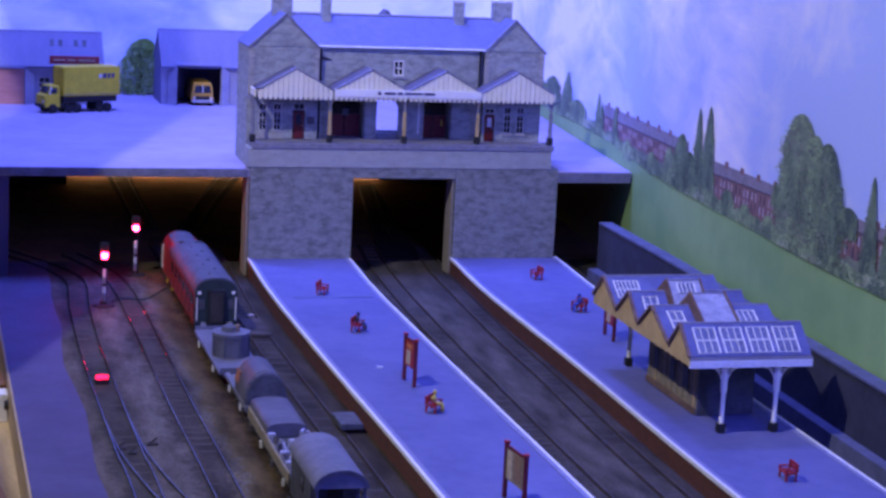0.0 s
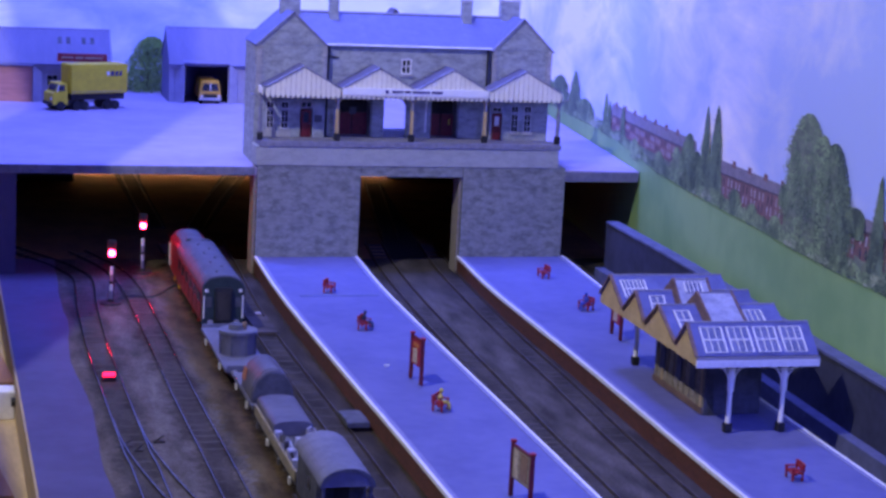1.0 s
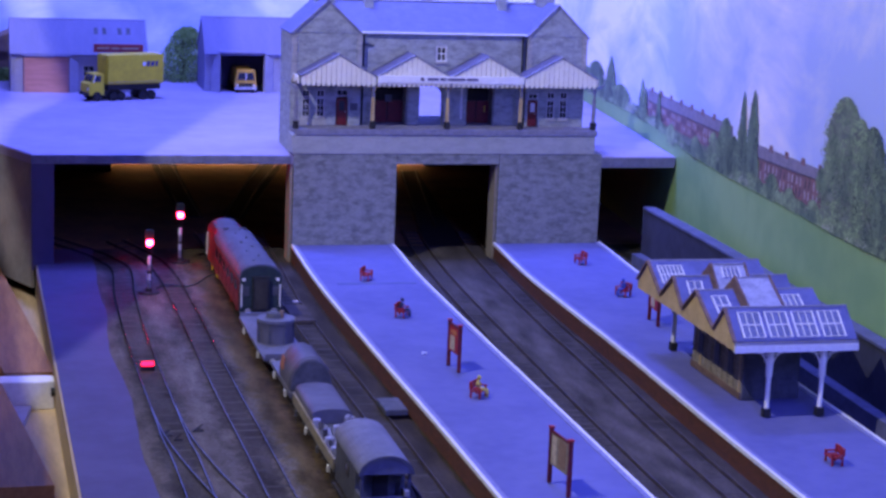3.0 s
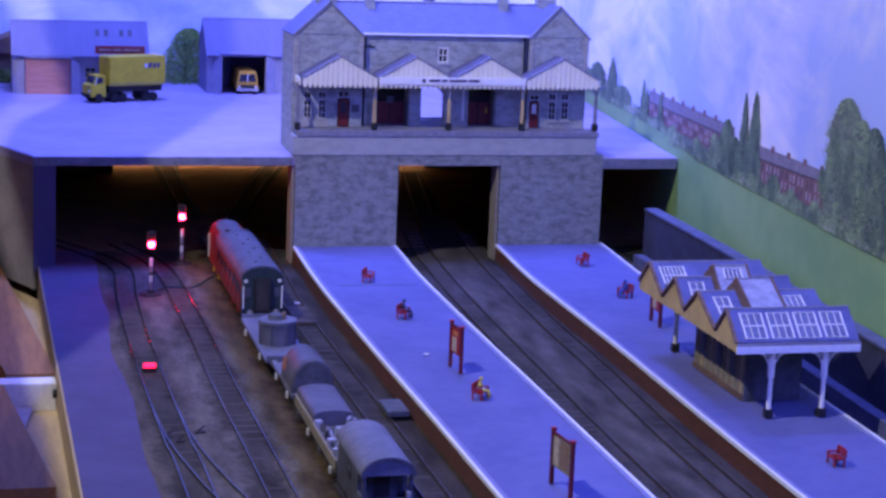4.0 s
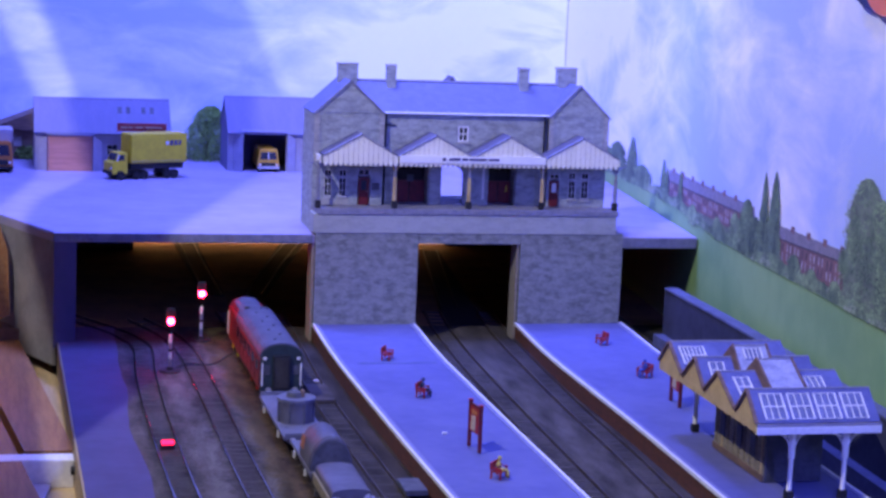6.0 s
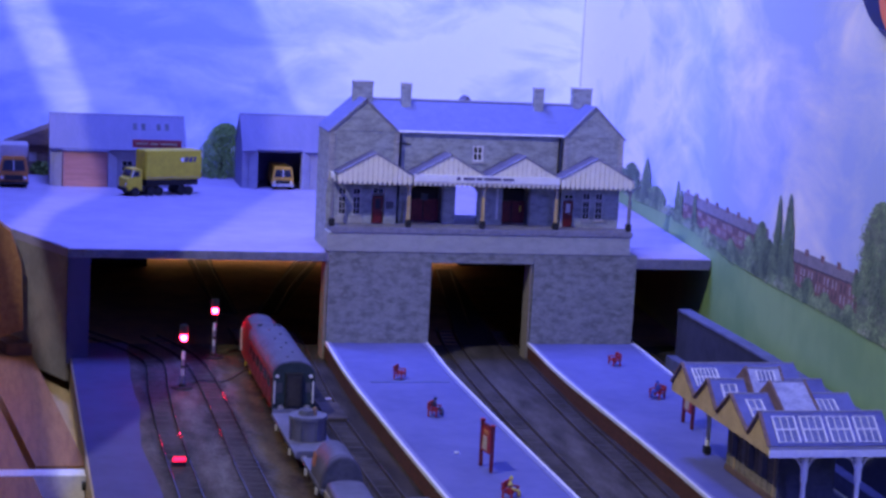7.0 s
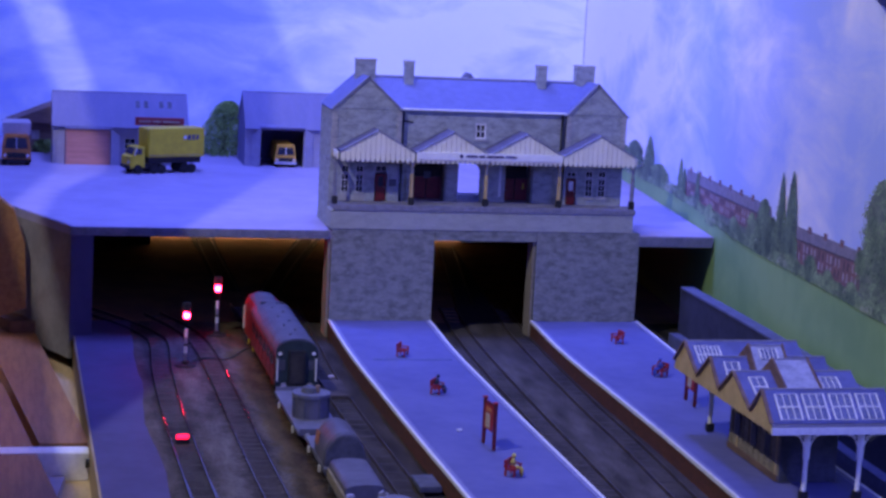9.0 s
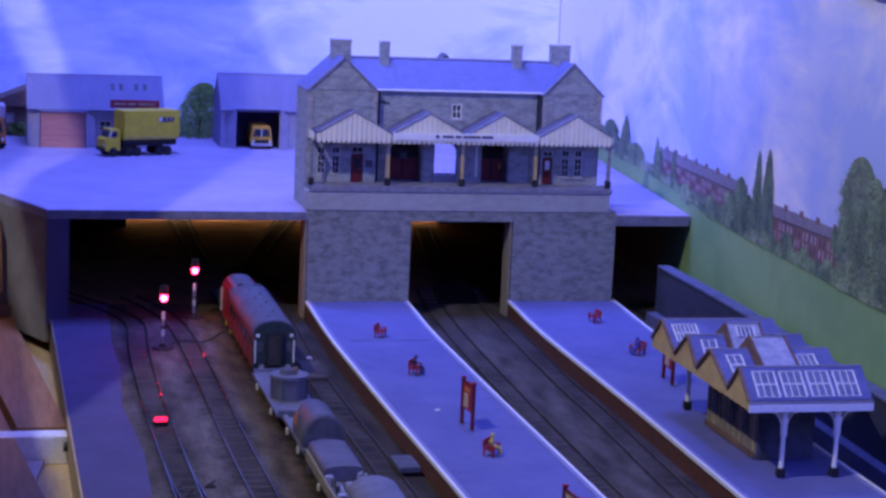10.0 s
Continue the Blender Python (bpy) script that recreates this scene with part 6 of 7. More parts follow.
for i in range(8):
    y = y0 + 0.014 + i * 0.0165
    part("roof_vent", rod(B(), (cx + (0.003 if i % 2 else -0.003), y, 0.0290), (cx + (0.003 if i % 2 else -0.003), y, 0.0306), 0.0012, 0.0010, 8), "wagon_grey", coach, "small roof vent")
for z in (0.0165, 0.0060):
    part("lining", box(B(), cx - hw - 0.0003, cx - hw, y0 + 0.002, -0.076, z, z + 0.0006), "maroon", bd)
for i in range(6):
    y = y0 + 0.012 + i * 0.0215
    w = part("side_window", box(B(), cx - hw - 0.0003, cx - hw, y, y + 0.012, 0.0078, 0.0152), "glass", bd, "dark carriage window")
    part("side_window", box(B(), cx + hw, cx + hw + 0.0003, y, y + 0.012, 0.0078, 0.0152), "glass", bd, "dark carriage window")
    part("door_line", box(B(), cx - hw - 0.0003, cx - hw, y - 0.0065, y - 0.0060, -0.002, 0.0155), "chassis", bd)
end = part("end", prism(B(), [(cx - hw, -0.006), (cx + hw, -0.006), (cx + hw, 0.0188)] + arch(cx - hw, cx + hw, 0.0188, 0.0288, 12, 2.4)[1:-1] + [(cx - hw, 0.0188)], "y", y0 - 0.0006, y0 + 0.001), "coach_end", coach, "dark green carriage end")
part("gangway", box(B(), cx - 0.0062, cx + 0.0062, y0 - 0.0040, y0 - 0.0006, -0.004, 0.0215, 0.0006), "black", end, "black gangway frame")
part("gangway_door", box(B(), cx - 0.0042, cx + 0.0042, y0 - 0.0044, y0 - 0.0040, -0.002, 0.0185), "painted_shade", end)
for s in (-1, 1):
    part("handrail", rod(B(), (cx + s * (hw - 0.0012), y0 - 0.0016, -0.001), (cx + s * (hw - 0.0012), y0 - 0.0016, 0.0155), 0.0006, n=6), "white", end, "white handrail")
    part("end_panel", box(B(), cx + s * 0.0105 - 0.0022, cx + s * 0.0105 + 0.0022, y0 - 0.0010, y0 - 0.0006, 0.0070, 0.0140), "wagon_grey", end)
buffers(coach, cx, y0 - 0.0006, -1)
for yb in (y0 + 0.045, y1 - 0.045):
    bg = part("bogie", box(B(), cx - 0.0118, cx + 0.0118, yb - 0.022, yb + 0.022, -0.0110, -0.0066, 0.0006), "chassis", coach, "black bogie")
    for s in (-1, 1):
        part("axle_box", box(B(), cx - 0.0134, cx - 0.0118, yb + s * 0.014 - 0.002, yb + s * 0.014 + 0.002, -0.0104, -0.0062), "yellow" if yb > -0.1 else "red", bg)
        axle(coach, cx, yb + s * 0.014)
for i in range(6):
    y = y0 + 0.08 + i * 0.016
    part("underframe_box", box(B(), cx - 0.0128, cx - 0.006, y, y + 0.009, -0.0105, -0.0066), "chassis", coach)

# flat wagon with a round container
cx, y0, y1 = -0.0622, -0.345, -0.228
flat = thing("flat_wagon", cx, (y0 + y1) / 2, GROUND, "pale grey flat wagon carrying a round container", "railway wagon", "train standing in the goods road")
part("floor", box(B(), cx - 0.0148, cx + 0.0148, y0, y1, -0.0068, -0.0046, 0.0003), "wagon_roof", flat, "pale grey wagon floor")
for s in (-1, 1):
    part("solebar", box(B(), cx + s * 0.0112 - 0.0008, cx + s * 0.0112 + 0.0008, y0 + 0.001, y1 - 0.001, -0.0092, -0.0068), "wagon_grey", flat)
    part("end_plate", box(B(), cx - 0.0140, cx + 0.0140, (y0 if s < 0 else y1 - 0.0012), (y0 + 0.0012 if s < 0 else y1), -0.0046, -0.0020), "wagon_roof", flat)
    for k in (0.22, 0.78):
        part("axle_guard", box(B(), cx + s * 0.0142, cx + s * 0.0154, y0 + (y1 - y0) * k - 0.0014, y0 + (y1 - y0) * k + 0.0014, -0.0110, -0.0068), "white", flat, "pale axle guard")
buffers(flat, cx, y0, -1, -0.0060)
for k in (0.22, 0.78):
    axle(flat, cx, y0 + (y1 - y0) * k, 0.0042)
tub = thing("round_container", cx, -0.300, -0.0046, "blue-grey round container standing on the flat wagon", "container")
part("drum", rod(B(), (cx, -0.300, -0.0046), (cx, -0.300, 0.0095), 0.0124, n=28), "tank", tub, smooth=False)
part("rim", rod(B(), (cx, -0.300, 0.0095), (cx, -0.300, 0.0117), 0.0130, n=28), "wagon_roof", tub, "paler lid")
part("cap", rod(B(), (cx - 0.001, -0.299, 0.0117), (cx - 0.001, -0.299, 0.0150), 0.0058, 0.0050, 14), "wagon_grey", tub)
part("valve", rod(B(), (cx + 0.004, -0.301, 0.0117), (cx + 0.004, -0.301, 0.0165), 0.0016, n=8), "clay", tub, "brown valve")
for k in range(8):
    a = k * math.pi / 4 + 0.3
    part("rib", box(B(), cx + 0.0126 * math.cos(a) - 0.0006, cx + 0.0126 * math.cos(a) + 0.0006, -0.300 + 0.0126 * math.sin(a) - 0.0006, -0.300 + 0.0126 * math.sin(a) + 0.0006, -0.0046, 0.0095), "wagon_grey", tub)

# tank-shaped covered wagon
cx, y0, y1 = -0.0596, -0.4245, -0.352
tank = thing("tank_wagon", cx, (y0 + y1) / 2, GROUND, "blue-grey barrel-topped tank wagon with a rusty patch", "railway wagon", "train standing in the goods road")
shell = part("barrel", prism(B(), arch(cx - 0.0130, cx + 0.0130, -0.0050, 0.0155, 22, 2.3), "y", y0 + 0.001, y0 + 0.042), "tank", tank, "curved grey tank barrel", smooth=False)
part("end_ring", prism(B(), arch(cx - 0.0133, cx + 0.0133, -0.0052, 0.0158, 22, 2.3), "y", y0 + 0.004, y0 + 0.0052), "wagon_grey", shell)
part("end_disc", prism(B(), arch(cx - 0.0122, cx + 0.0122, -0.0046, 0.0145, 22, 2.3), "y", y0, y0 + 0.001), "wagon_grey", shell, "darker flat end")
part("rust_patch", slab(B(), (cx - 0.01315, y0 + 0.030, 0.0010), (cx - 0.01315, y0 + 0.041, 0.0010), (cx - 0.0118, y0 + 0.041, 0.0085), (cx - 0.0118, y0 + 0.030, 0.0085), 0.0005), "rust", shell, "rusty brown patch")
part("floor", box(B(), cx - 0.0135, cx + 0.0135, y0 - 0.003, y1 + 0.003, -0.0078, -0.0052), "wagon_roof", tank)
for s in (-1, 1):
    part("solebar", box(B(), cx + s * 0.0112 - 0.0008, cx + s * 0.0112 + 0.0008, y0, y1, -0.0102, -0.0078), "wagon_grey", tank)
    for k in (0.2, 0.8):
        part("axle_guard", box(B(), cx + s * 0.0132, cx + s * 0.0144, y0 + (y1 - y0) * k - 0.0014, y0 + (y1 - y0) * k + 0.0014, -0.0118, -0.0078), "white", tank, "pale axle guard")
buffers(tank, cx, y0 - 0.004, -1, -0.0065)
for k in (0.2, 0.8):
    axle(tank, cx, y0 + (y1 - y0) * k, 0.0042)

# low wagon, half of its load under a sheet, the rest bright metal parts
cx, y0, y1 = -0.0606, -0.572, -0.440
ow = thing("sheeted_wagon", cx, (y0 + y1) / 2, GROUND, "grey open wagon with a sheet and silver metal parts", "railway wagon", "train standing in the goods road")
part("body", box(B(), cx - 0.0128, cx + 0.0128, y0, y1, -0.0088, -0.0040, 0.0003), "wagon_grey", ow)
part("side_board", box(B(), cx - 0.0132, cx - 0.0120, y0, y1, -0.0070, -0.0010), "olive", ow, "olive side board")
part("side_board", box(B(), cx + 0.0120, cx + 0.0132, y0, y1, -0.0070, -0.0010), "olive", ow, "olive side board")
bm = prism(B(), arch(cx - 0.0120, cx + 0.0120, -0.0035, 0.0052, 16, 7.0), "y", -0.498, y1 - 0.0005)
part("sheet", bm, "tank", ow, "taut grey sheet over the load")
rg = random.Random(12)
for k in range(16):
    lx, ly = cx + rg.uniform(-0.0105, 0.0), y0 + 0.006 + 0.0041 * k
    hgt = rg.uniform(0.0025, 0.0065)
    if k % 3:
        part("metal_part", rod(B(), (lx, ly, -0.0042), (lx + rg.uniform(-0.002, 0.002), ly + rg.uniform(-0.003, 0.003), -0.0040 + hgt), rg.uniform(0.0009, 0.0019), n=8), "bare" if k % 2 else "wheel", ow, "bright metal part" if k % 2 else "dull metal part")
    else:
        part("metal_part", box(B(), lx - 0.0022, lx + 0.0022, ly - 0.002, ly + 0.002, -0.0042, -0.0042 + hgt, 0.0004), "bare", ow, "bright metal part")
for lx, ly in ((0.0088, -0.503), (0.0105, -0.507), (0.0070, -0.506), (0.0098, -0.516)):
    part("metal_part", rod(B(), (cx + lx, ly, -0.0042), (cx + lx, ly, 0.0030), 0.0011, n=8), "bare", ow, "bright metal part")
for s in (-1, 1):
    for k in (0.1, 0.36, 0.64, 0.9):
        part("axle_guard", box(B(), cx + s * 0.0126, cx + s * 0.0138, y0 + (y1 - y0) * k - 0.0014, y0 + (y1 - y0) * k + 0.0014, -0.0122, -0.0085), "white" if k in (0.1, 0.64) else "wagon_grey", ow, "pale axle guard")
buffers(ow, cx, y0 - 0.001, -1, -0.0060)
part("coupling", rod(B(), (cx, y0 - 0.001, -0.0070), (cx, y0 - 0.010, -0.0085), 0.0007, n=6), "bare", ow)
for k in (0.1, 0.9):
    axle(ow, cx, y0 + (y1 - y0) * k, 0.0042)

# brake van
cx, y0, y1 = -0.0618, -0.650, -0.584
van = thing("brake_van", cx, (y0 + y1) / 2, GROUND, "grey goods brake van with an arched roof and open veranda", "railway wagon", "train standing in the goods road")
hw = 0.0130
vb = part("body", box(B(), cx - hw, cx + hw, y0 + 0.014, y1, -0.0075, 0.0160), "wagon_grey", van, "grey planked body")
part("veranda_side", box(B(), cx - hw, cx - hw + 0.0012, y0 + 0.001, y0 + 0.014, -0.0075, 0.0035), "wagon_grey", van)
part("veranda_side", box(B(), cx + hw - 0.0012, cx + hw, y0 + 0.001, y0 + 0.014, -0.0075, 0.0035), "wagon_grey", van)
part("veranda_front", box(B(), cx - hw, cx + hw, y0, y0 + 0.001, -0.0075, 0.0035), "wagon_roof", van, "paler grey end panel")
part("veranda_floor", box(B(), cx - hw, cx + hw, y0 + 0.001, y0 + 0.014, -0.0085, -0.0075), "chassis", van)
for s in (-1, 1):
    part("veranda_post", box(B(), cx + s * (hw - 0.0008) - 0.0008, cx + s * (hw - 0.0008) + 0.0008, y0 + 0.0002, y0 + 0.0018, 0.0035, 0.0162), "wagon_grey", van)
part("roof", prism(B(), arch(cx - hw - 0.0012, cx + hw + 0.0012, 0.0158, 0.0252, 18, 2.0), "y", y0 - 0.001, y1 + 0.001), "wagon_roof", van, "pale grey arched roof", smooth=False)
part("roof_rim", prism(B(), arch(cx - hw - 0.0015, cx + hw + 0.0015, 0.0152, 0.0255, 18, 2.0) + arch(cx - hw + 0.0008, cx + hw - 0.0008, 0.0152, 0.0234, 18, 2.0)[::-1], "y", y0 - 0.0014, y0 - 0.0006), "wagon_grey", van, "grey roof edge")
for k in range(8):
    y = y0 + 0.017 + k * 0.0060
    part("plank_line", box(B(), cx - hw - 0.0002, cx - hw, y, y + 0.0004, -0.0070, 0.0145), "chassis", vb)
part("window", box(B(), cx - hw - 0.0003, cx - hw, y0 + 0.030, y0 + 0.038, 0.0040, 0.0110), "glass", vb)
part("veranda_door", box(B(), cx - 0.004, cx + 0.004, y0 + 0.0134, y0 + 0.014, -0.006, 0.0125), "painted_shade", vb)
part("footboard", box(B(), cx - hw - 0.0022, cx - hw - 0.0002, y0 + 0.002, y1 - 0.002, -0.0098, -0.0090), "chassis", van)
part("lamp", box(B(), cx + 0.0095, cx + 0.0118, y0 - 0.0020, y0, 0.0040, 0.0070), "bare", van)
buffers(van, cx, y1, 1, -0.0055)
for k in (0.25, 0.75):
    axle(van, cx, y0 + (y1 - y0) * k, 0.0042)

# ---------------------------------------------------------------- signals and lineside things


def signal(x, y, label):
    s = thing("colour_light_signal", x, y, GROUND, label, "signal", "signals beside the sidings")
    part("base", rod(B(), (x, y, GROUND), (x, y, GROUND + 0.0016), 0.0085, 0.0078, 20), "black", s, "round black base")
    part("base", rod(B(), (x, y, GROUND + 0.0016), (x, y, GROUND + 0.0040), 0.0030, 0.0022, 12), "black", s)
    for k in range(4):
        z = GROUND + 0.0040 + k * 0.0062
        part("post_band", rod(B(), (x, y, z), (x, y, z + 0.0062), 0.0013, n=10), "white" if k in (1, 3) else "lead", s, "pale post section" if k in (1, 3) else "grey post section")
    part("post_joint", rod(B(), (x, y, GROUND + 0.0156), (x, y, GROUND + 0.0176), 0.0016, n=10), "black", s)
    top = 0.0247
    h = part("head", box(B(), x - 0.0034, x + 0.0034, y - 0.0010, y + 0.0018, top - 0.0045, top + 0.0100, 0.0008), "black", s, "black signal head")
    dome = B()
    bmesh.ops.create_uvsphere(dome, u_segments=14, v_segments=10, radius=0.0026)
    bmesh.ops.translate(dome, verts=dome.verts, vec=(x, y - 0.0016, top))
    part("lens", dome, "red_light", h, "glowing red lens", smooth=True)
    part("hood", rod(B(), (x, y - 0.0040, top + 0.0033), (x, y - 0.0010, top + 0.0033), 0.0010, n=8), "black", h)
    for dz in (0.0042, 0.0078):
        part("lens", rod(B(), (x, y - 0.0018, top + dz), (x, y - 0.0010, top + dz), 0.0016, n=12), "glass", h, "unlit lens")
    part("ladder", box(B(), x + 0.0018, x + 0.0022, y + 0.0016, y + 0.0020, GROUND, top - 0.005), "black", s)
    return s


signal(-0.1290, -0.1065, "black and white signal post showing a red light")
signal(-0.0932, 0.0055, "black and white signal post with red light near deck")
d = thing("ground_signal", -0.1512, -0.331, GROUND, "low red-lit ground signal between the siding rails", "signal")
part("case", box(B(), -0.1560, -0.1465, -0.3335, -0.3275, GROUND, GROUND + 0.0046, 0.0006), "black", d, "small black case")
part("lens", box(B(), -0.1553, -0.1472, -0.3345, -0.3325, GROUND + 0.0040, GROUND + 0.0068, 0.0004), "red_dim", d, "glowing red lens")
tagged(part("trackside_slab", box(B(), -0.0195, -0.0055, -0.458, -0.430, GROUND + 0.0027, GROUND + 0.0062, 0.0004), "wagon_grey"), "grey slab lying on the platform siding", "slab")
tagged(part("trackside_slab", box(B(), -0.0345, -0.0185, -0.215, -0.165, GROUND + 0.0005, GROUND + 0.0030, 0.0004), "ballast_dark"), "dark flat plate lying between two tracks", "slab")
tagged(part("scrap", box(B(), -0.0262, -0.0215, -0.1595, -0.1555, GROUND + 0.0030, GROUND + 0.0042, 0.0004), "tilt"), "pale scrap lying on a dark plate", "scrap")
for x, y, w in ((-0.1545, -0.4742, 0.0040), (-0.1345, -0.4670, 0.0034), (-0.1480, -0.4830, 0.0026)):
    lv = thing("point_lever", x, y, GROUND, "small dark point lever lying in the ballast", "lever", "levers beside the turnout")
    part("plate", box(B(), x - w, x + w, y - 0.0022, y + 0.0022, GROUND - 0.0004, GROUND + 0.0010, 0.0003), "chassis", lv)
    part("handle", rod(B(), (x - w * 0.5, y, GROUND + 0.0008), (x + w * 0.9, y + 0.003, GROUND + 0.0030), 0.0006, n=6), "chassis", lv)
bm = B()
for k in range(24):
    u0, u1 = k / 24, (k + 1) / 24
    f = lambda u: (-0.127 + 0.062 * u, -0.1065 + 0.055 * u + 0.010 * math.sin(u * 9), GROUND + 0.0012)
    rod(bm, f(u0), f(u1), 0.0005, n=5)
tagged(part("cable", bm, "black"), "thin black wire lying across the ballast", "wire")

# ---------------------------------------------------------------- timber beside the layout
bm = prism(B(), [(-0.2098, -1.05), (-0.2098, 0.0), (-0.2200, 0.125), (-0.34, 0.35), (-0.48, 0.35), (-0.48, -1.05)], "z", -0.050, -0.044)
tagged(part("plywood_sheet", bm, "ply"), "pale birch plywood sheet beside the baseboard", "plywood", kind="structure")


def plank(far, near, wide, end_y, label):
    """A pine plank whose outer top edge runs from far to near, (x, y), on a thin grey lath that peeps out beside it."""
    (xa, ya), (xb, yb) = far, near
    t = thing("pine_plank", xb, yb, -0.044, label, "plank", kind="structure")
    part("board", prism(B(), [(xa, ya), (xb, yb), (xb - wide, end_y), (xa - wide * 1.5, ya)], "z", -0.0395, -0.0255), "wood", t)
    part("lath", prism(B(), [(xa + 0.0055, ya), (xb + 0.0035, yb), (xb - wide, end_y), (xa - wide * 1.5, ya)], "z", -0.0440, -0.0395), "grey_lath", t, "grey lath under the plank")
    return t


plank((-0.2662, 0.3702), (-0.2085, -0.2900), 0.0330, -0.2900, "brown pine plank lying beside the baseboard")
bm = box(B(), -0.2830, -0.2100, -0.3150, -0.2985, -0.0440, -0.0250, 0.0006)
tagged(part("batten", bm, "white"), "white painted batten across the plank end", "batten", kind="structure")
bm = prism(B(), [(-0.2640, -0.3165), (-0.2250, -0.3165), (-0.2330, -0.3700), (-0.2480, -0.3500)], "z", -0.0440, -0.0400)
tagged(part("gusset", bm, "shed_white"), "pale triangular gusset beside the batten", "gusset", kind="structure")
plank((-0.2660, -0.1177), (-0.2200, -0.5250), 0.0600, -0.5250, "second brown pine plank lying over the first")
bm = prism(B(), [(-0.2466, -0.0040), (-0.2486, 0.0501), (-0.2579, 0.0789), (-0.2960, 0.1100), (-0.2960, -0.0200)], "y", 0.060, 0.075)
tagged(part("timber_brace", bm, "wood"), "slanted brown pine brace beside the deck", "brace", kind="structure")
bm = prism(B(), [(-0.2392, 0.1554), (-0.2243, 0.1437), (-0.2120, 0.1250), (-0.2110, 0.0500), (-0.2213, 0.0836), (-0.2356, 0.0789)], "z", -0.0440, -0.0405)
tagged(part("bracket", bm, "hut"), "dark brown timber bracket on the plywood", "bracket", kind="structure")
tagged(part("knob", rod(B(), (-0.2125, -0.319, -0.0310), (-0.2095, -0.319, -0.0310), 0.0030, n=14), "black"), "small black knob on the board edge", "knob")
structure("board_edge", box(B(), -0.2098, -0.2086, -1.05, 0.0, -0.058, GROUND), "ply", "pale plywood edge of the baseboard", "board edge")

# round orange and navy badge fixed to the side backdrop
y, z = -0.385, 0.340
x = side_x(y)
bdg = thing("round_badge", x, y, z, "round orange and navy disc hung on the backdrop", "disc")
part("rim", rod(B(), (x - 0.006, y, z), (x - 0.0005, y, z), 0.052, n=40), "ball_blue", bdg, "navy rim")
part("face", rod(B(), (x - 0.008, y - 0.022, z - 0.020), (x - 0.0062, y - 0.022, z - 0.020), 0.036, n=36), "ball_orange", bdg, "orange face")
part("spot", rod(B(), (x - 0.0095, y - 0.004, z - 0.004), (x - 0.0082, y - 0.004, z - 0.004), 0.012, n=24), "white", bdg, "white spot")

# unseen black board, added to shade the tracks from the rear light strip
pelmet = thing("light_pelmet", -0.03, 0.06, 0.66, "unseen black board added to block a light strip", "pelmet")
part("board", box(B(), -0.36, 0.36, 0.056, 0.060, 0.65, 0.990), "black", pelmet)
for x in (-0.28, 0.28):
    part("hanger", rod(B(), (x, 0.058, 0.990), (x, 0.058, 1.751), 0.004, n=8), "black", pelmet)

# unseen trough round the long light strip, added to shade it towards the operator's side
trough = thing("light_trough", 0.10, -1.25, 0.725, "long black trough, unseen, added to shade the light strip", "light trough")
part("back", slab(B(), (0.063, -1.66, 0.432), (0.137, -1.66, 0.432), (0.137, -0.84, 0.730), (0.063, -0.84, 0.730), 0.004), "black", trough)
part("shade", prism(B(), [(-1.66, 0.428), (-0.84, 0.726), (-0.80, 0.616), (-1.62, 0.318)], "x", 0.063, 0.065), "black", trough, "thin black flap added to cut the light on one side")
for y, z in ((-1.55, 0.472), (-0.95, 0.690)):
    part("hanger", rod(B(), (0.1, y, z - 0.003), (0.1, y, 1.751), 0.004, n=8), "black", trough)

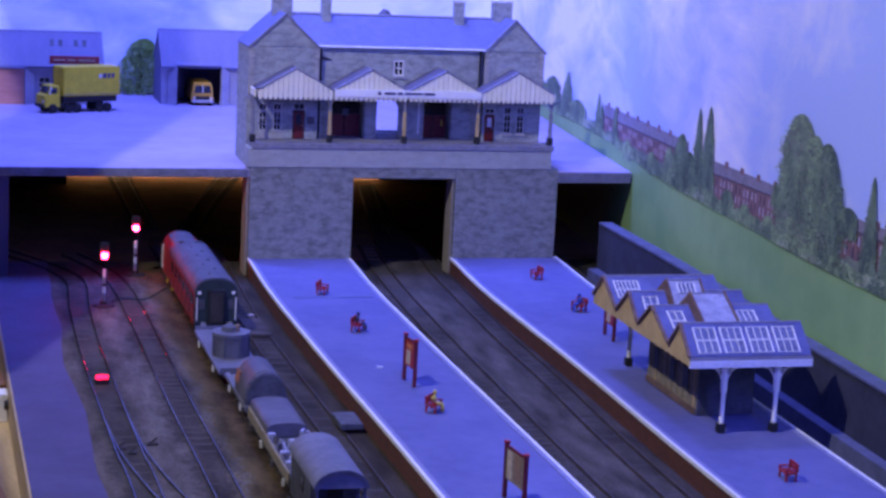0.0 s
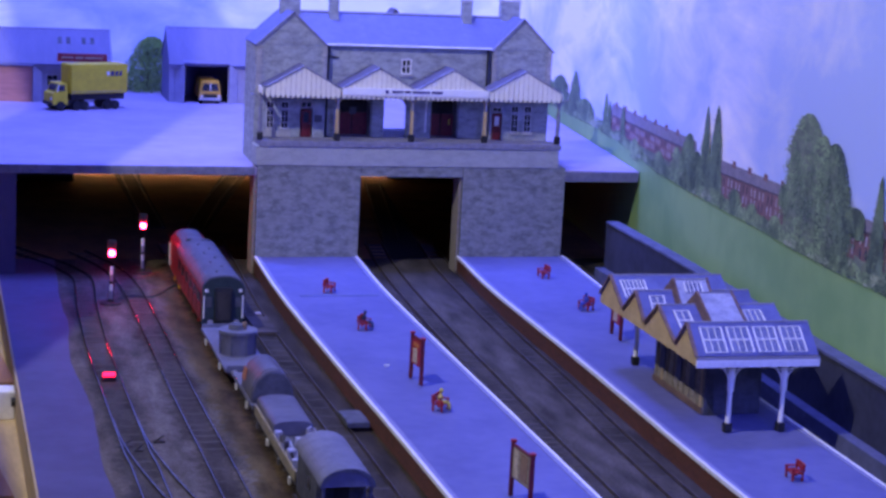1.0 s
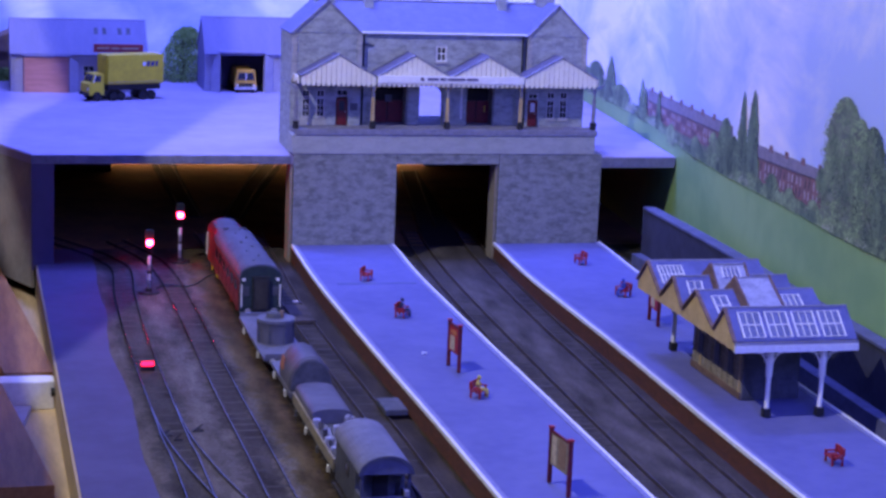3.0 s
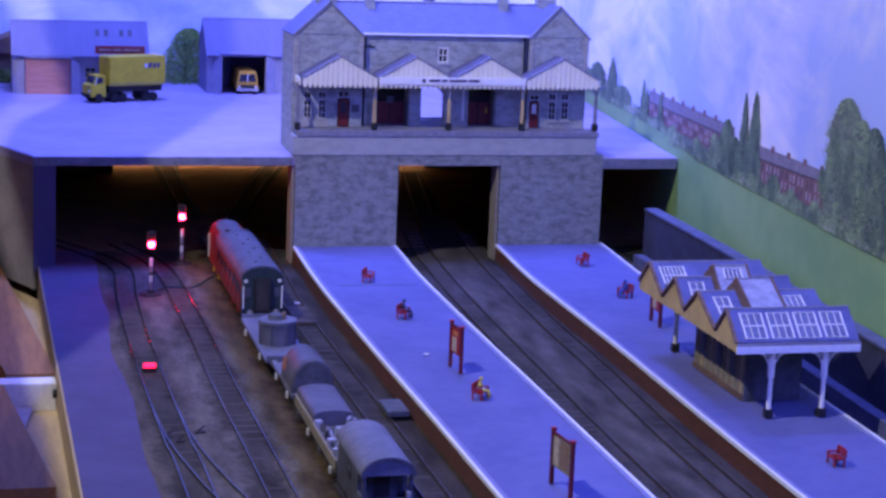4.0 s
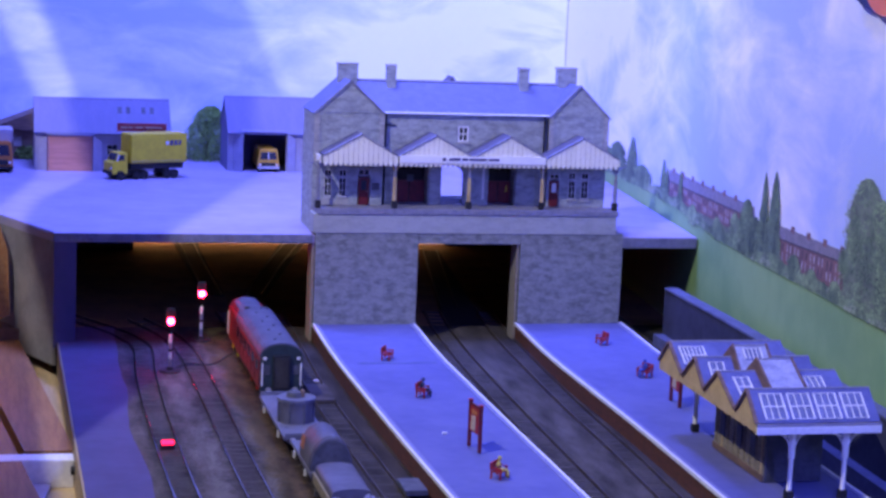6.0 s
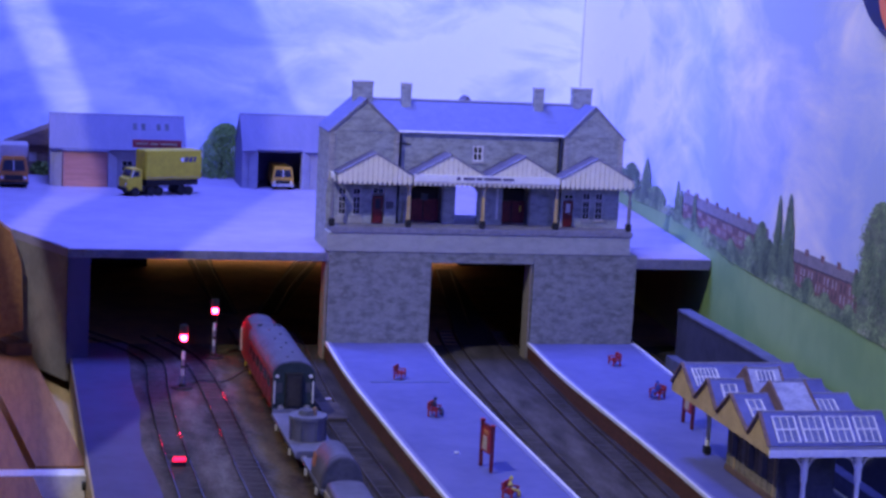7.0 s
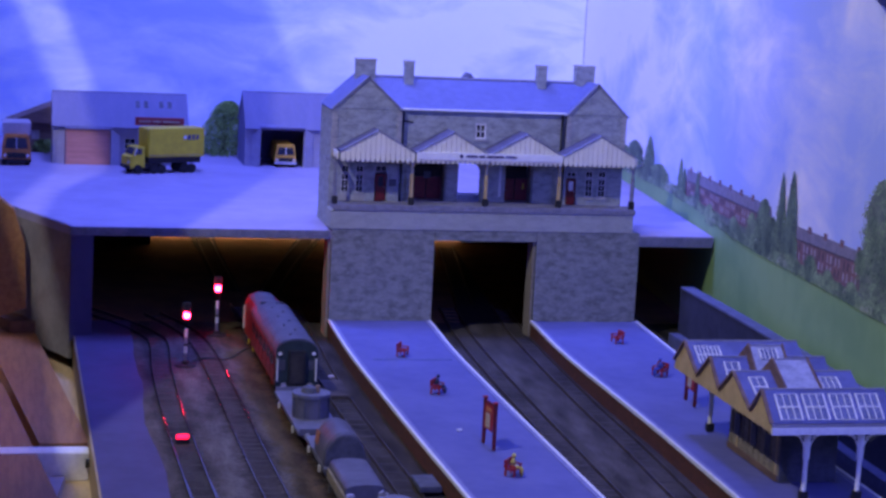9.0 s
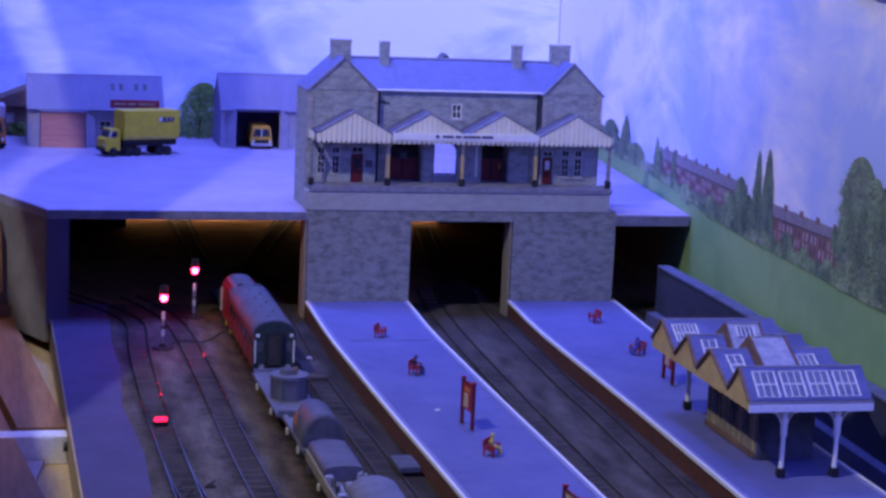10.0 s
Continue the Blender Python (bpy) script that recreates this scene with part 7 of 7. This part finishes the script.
# ---------------------------------------------------------------- an unseen spotlight added in the room, with flaps that shape its shadows
spot = thing("spotlight", SPOT.x, SPOT.y, SPOT.z + 0.05, "unseen black spotlight added above the layout, with shadow-shaping flaps", "spotlight")
part("hanger", rod(B(), SPOT + Vector((0, 0, 0.06)), (SPOT.x, SPOT.y, 1.752), 0.006, n=8), "black", spot)
part("housing", rod(B(), SPOT + Vector((-0.03, 0.0, 0.03)), SPOT + Vector((-0.03, 0.0, 0.09)), 0.05, n=16), "black", spot)


def shadow_flap(one, other):
    """A flap between two edges, added to cast a shadow of set outline; the edges lie on the lamp's rays to these
    places.
    """
    bm = B()
    rows = [[SPOT + (Vector(p) - SPOT).normalized() * k for p in edge] for k in (0.300, 0.303) for edge in (one, other)]
    a, b, c, d = [[bm.verts.new(p) for p in r] for r in rows]
    for i in range(len(one) - 1):
        bm.faces.new((a[i], a[i + 1], b[i + 1], b[i])), bm.faces.new((c[i], d[i], d[i + 1], c[i + 1]))
        bm.faces.new((a[i], c[i], c[i + 1], a[i + 1])), bm.faces.new((b[i], b[i + 1], d[i + 1], d[i]))
    bm.faces.new((a[0], b[0], d[0], c[0])), bm.faces.new((a[-1], c[-1], d[-1], b[-1]))
    part("shadow_flap", bm, "black", spot, "thin black flap added to shape the shadow edges")


# flap outlines follow the wanted shadow edges on sky, deck and ground
shadow_flap([(-0.368, 0.64, 0.60), (-0.1671, 0.64, 0.1295), (-0.170, 0.3494, 0.0745), (-0.2148, 0.2215, 0.0745), (-0.231, 0.10, 0.0745), (-0.212, -0.02, -0.03), (-0.2105, -0.14, -0.03), (-0.2095, -0.22, -0.03), (-0.209, -0.301, -0.03)],
          [(-0.150, 0.64, 0.60), (0.0100, 0.64, 0.264), (0.0667, 0.64, 0.144), (-0.0055, 0.3494, 0.0745), (-0.1176, 0.0179, 0.0745), (-0.122, -0.098, -0.015), (-0.148, -0.148, -0.015), (-0.168, -0.205, -0.015), (-0.206, -0.300, -0.015)])
shadow_flap([(-0.420, 0.64, 0.60), (-0.2108, 0.64, 0.128), (-0.2197, 0.3402, 0.0745), (-0.2581, 0.1264, 0.0745), (-0.270, 0.02, 0.0745), (-0.228, -0.30, -0.03), (-0.215, -0.60, -0.03)],
          [(-0.750, 0.64, 0.30), (-0.600, 0.64, 0.10), (-0.550, 0.34, 0.07), (-0.550, 0.12, 0.07), (-0.550, 0.02, 0.07), (-0.500, -0.30, -0.03), (-0.500, -0.60, -0.03)])
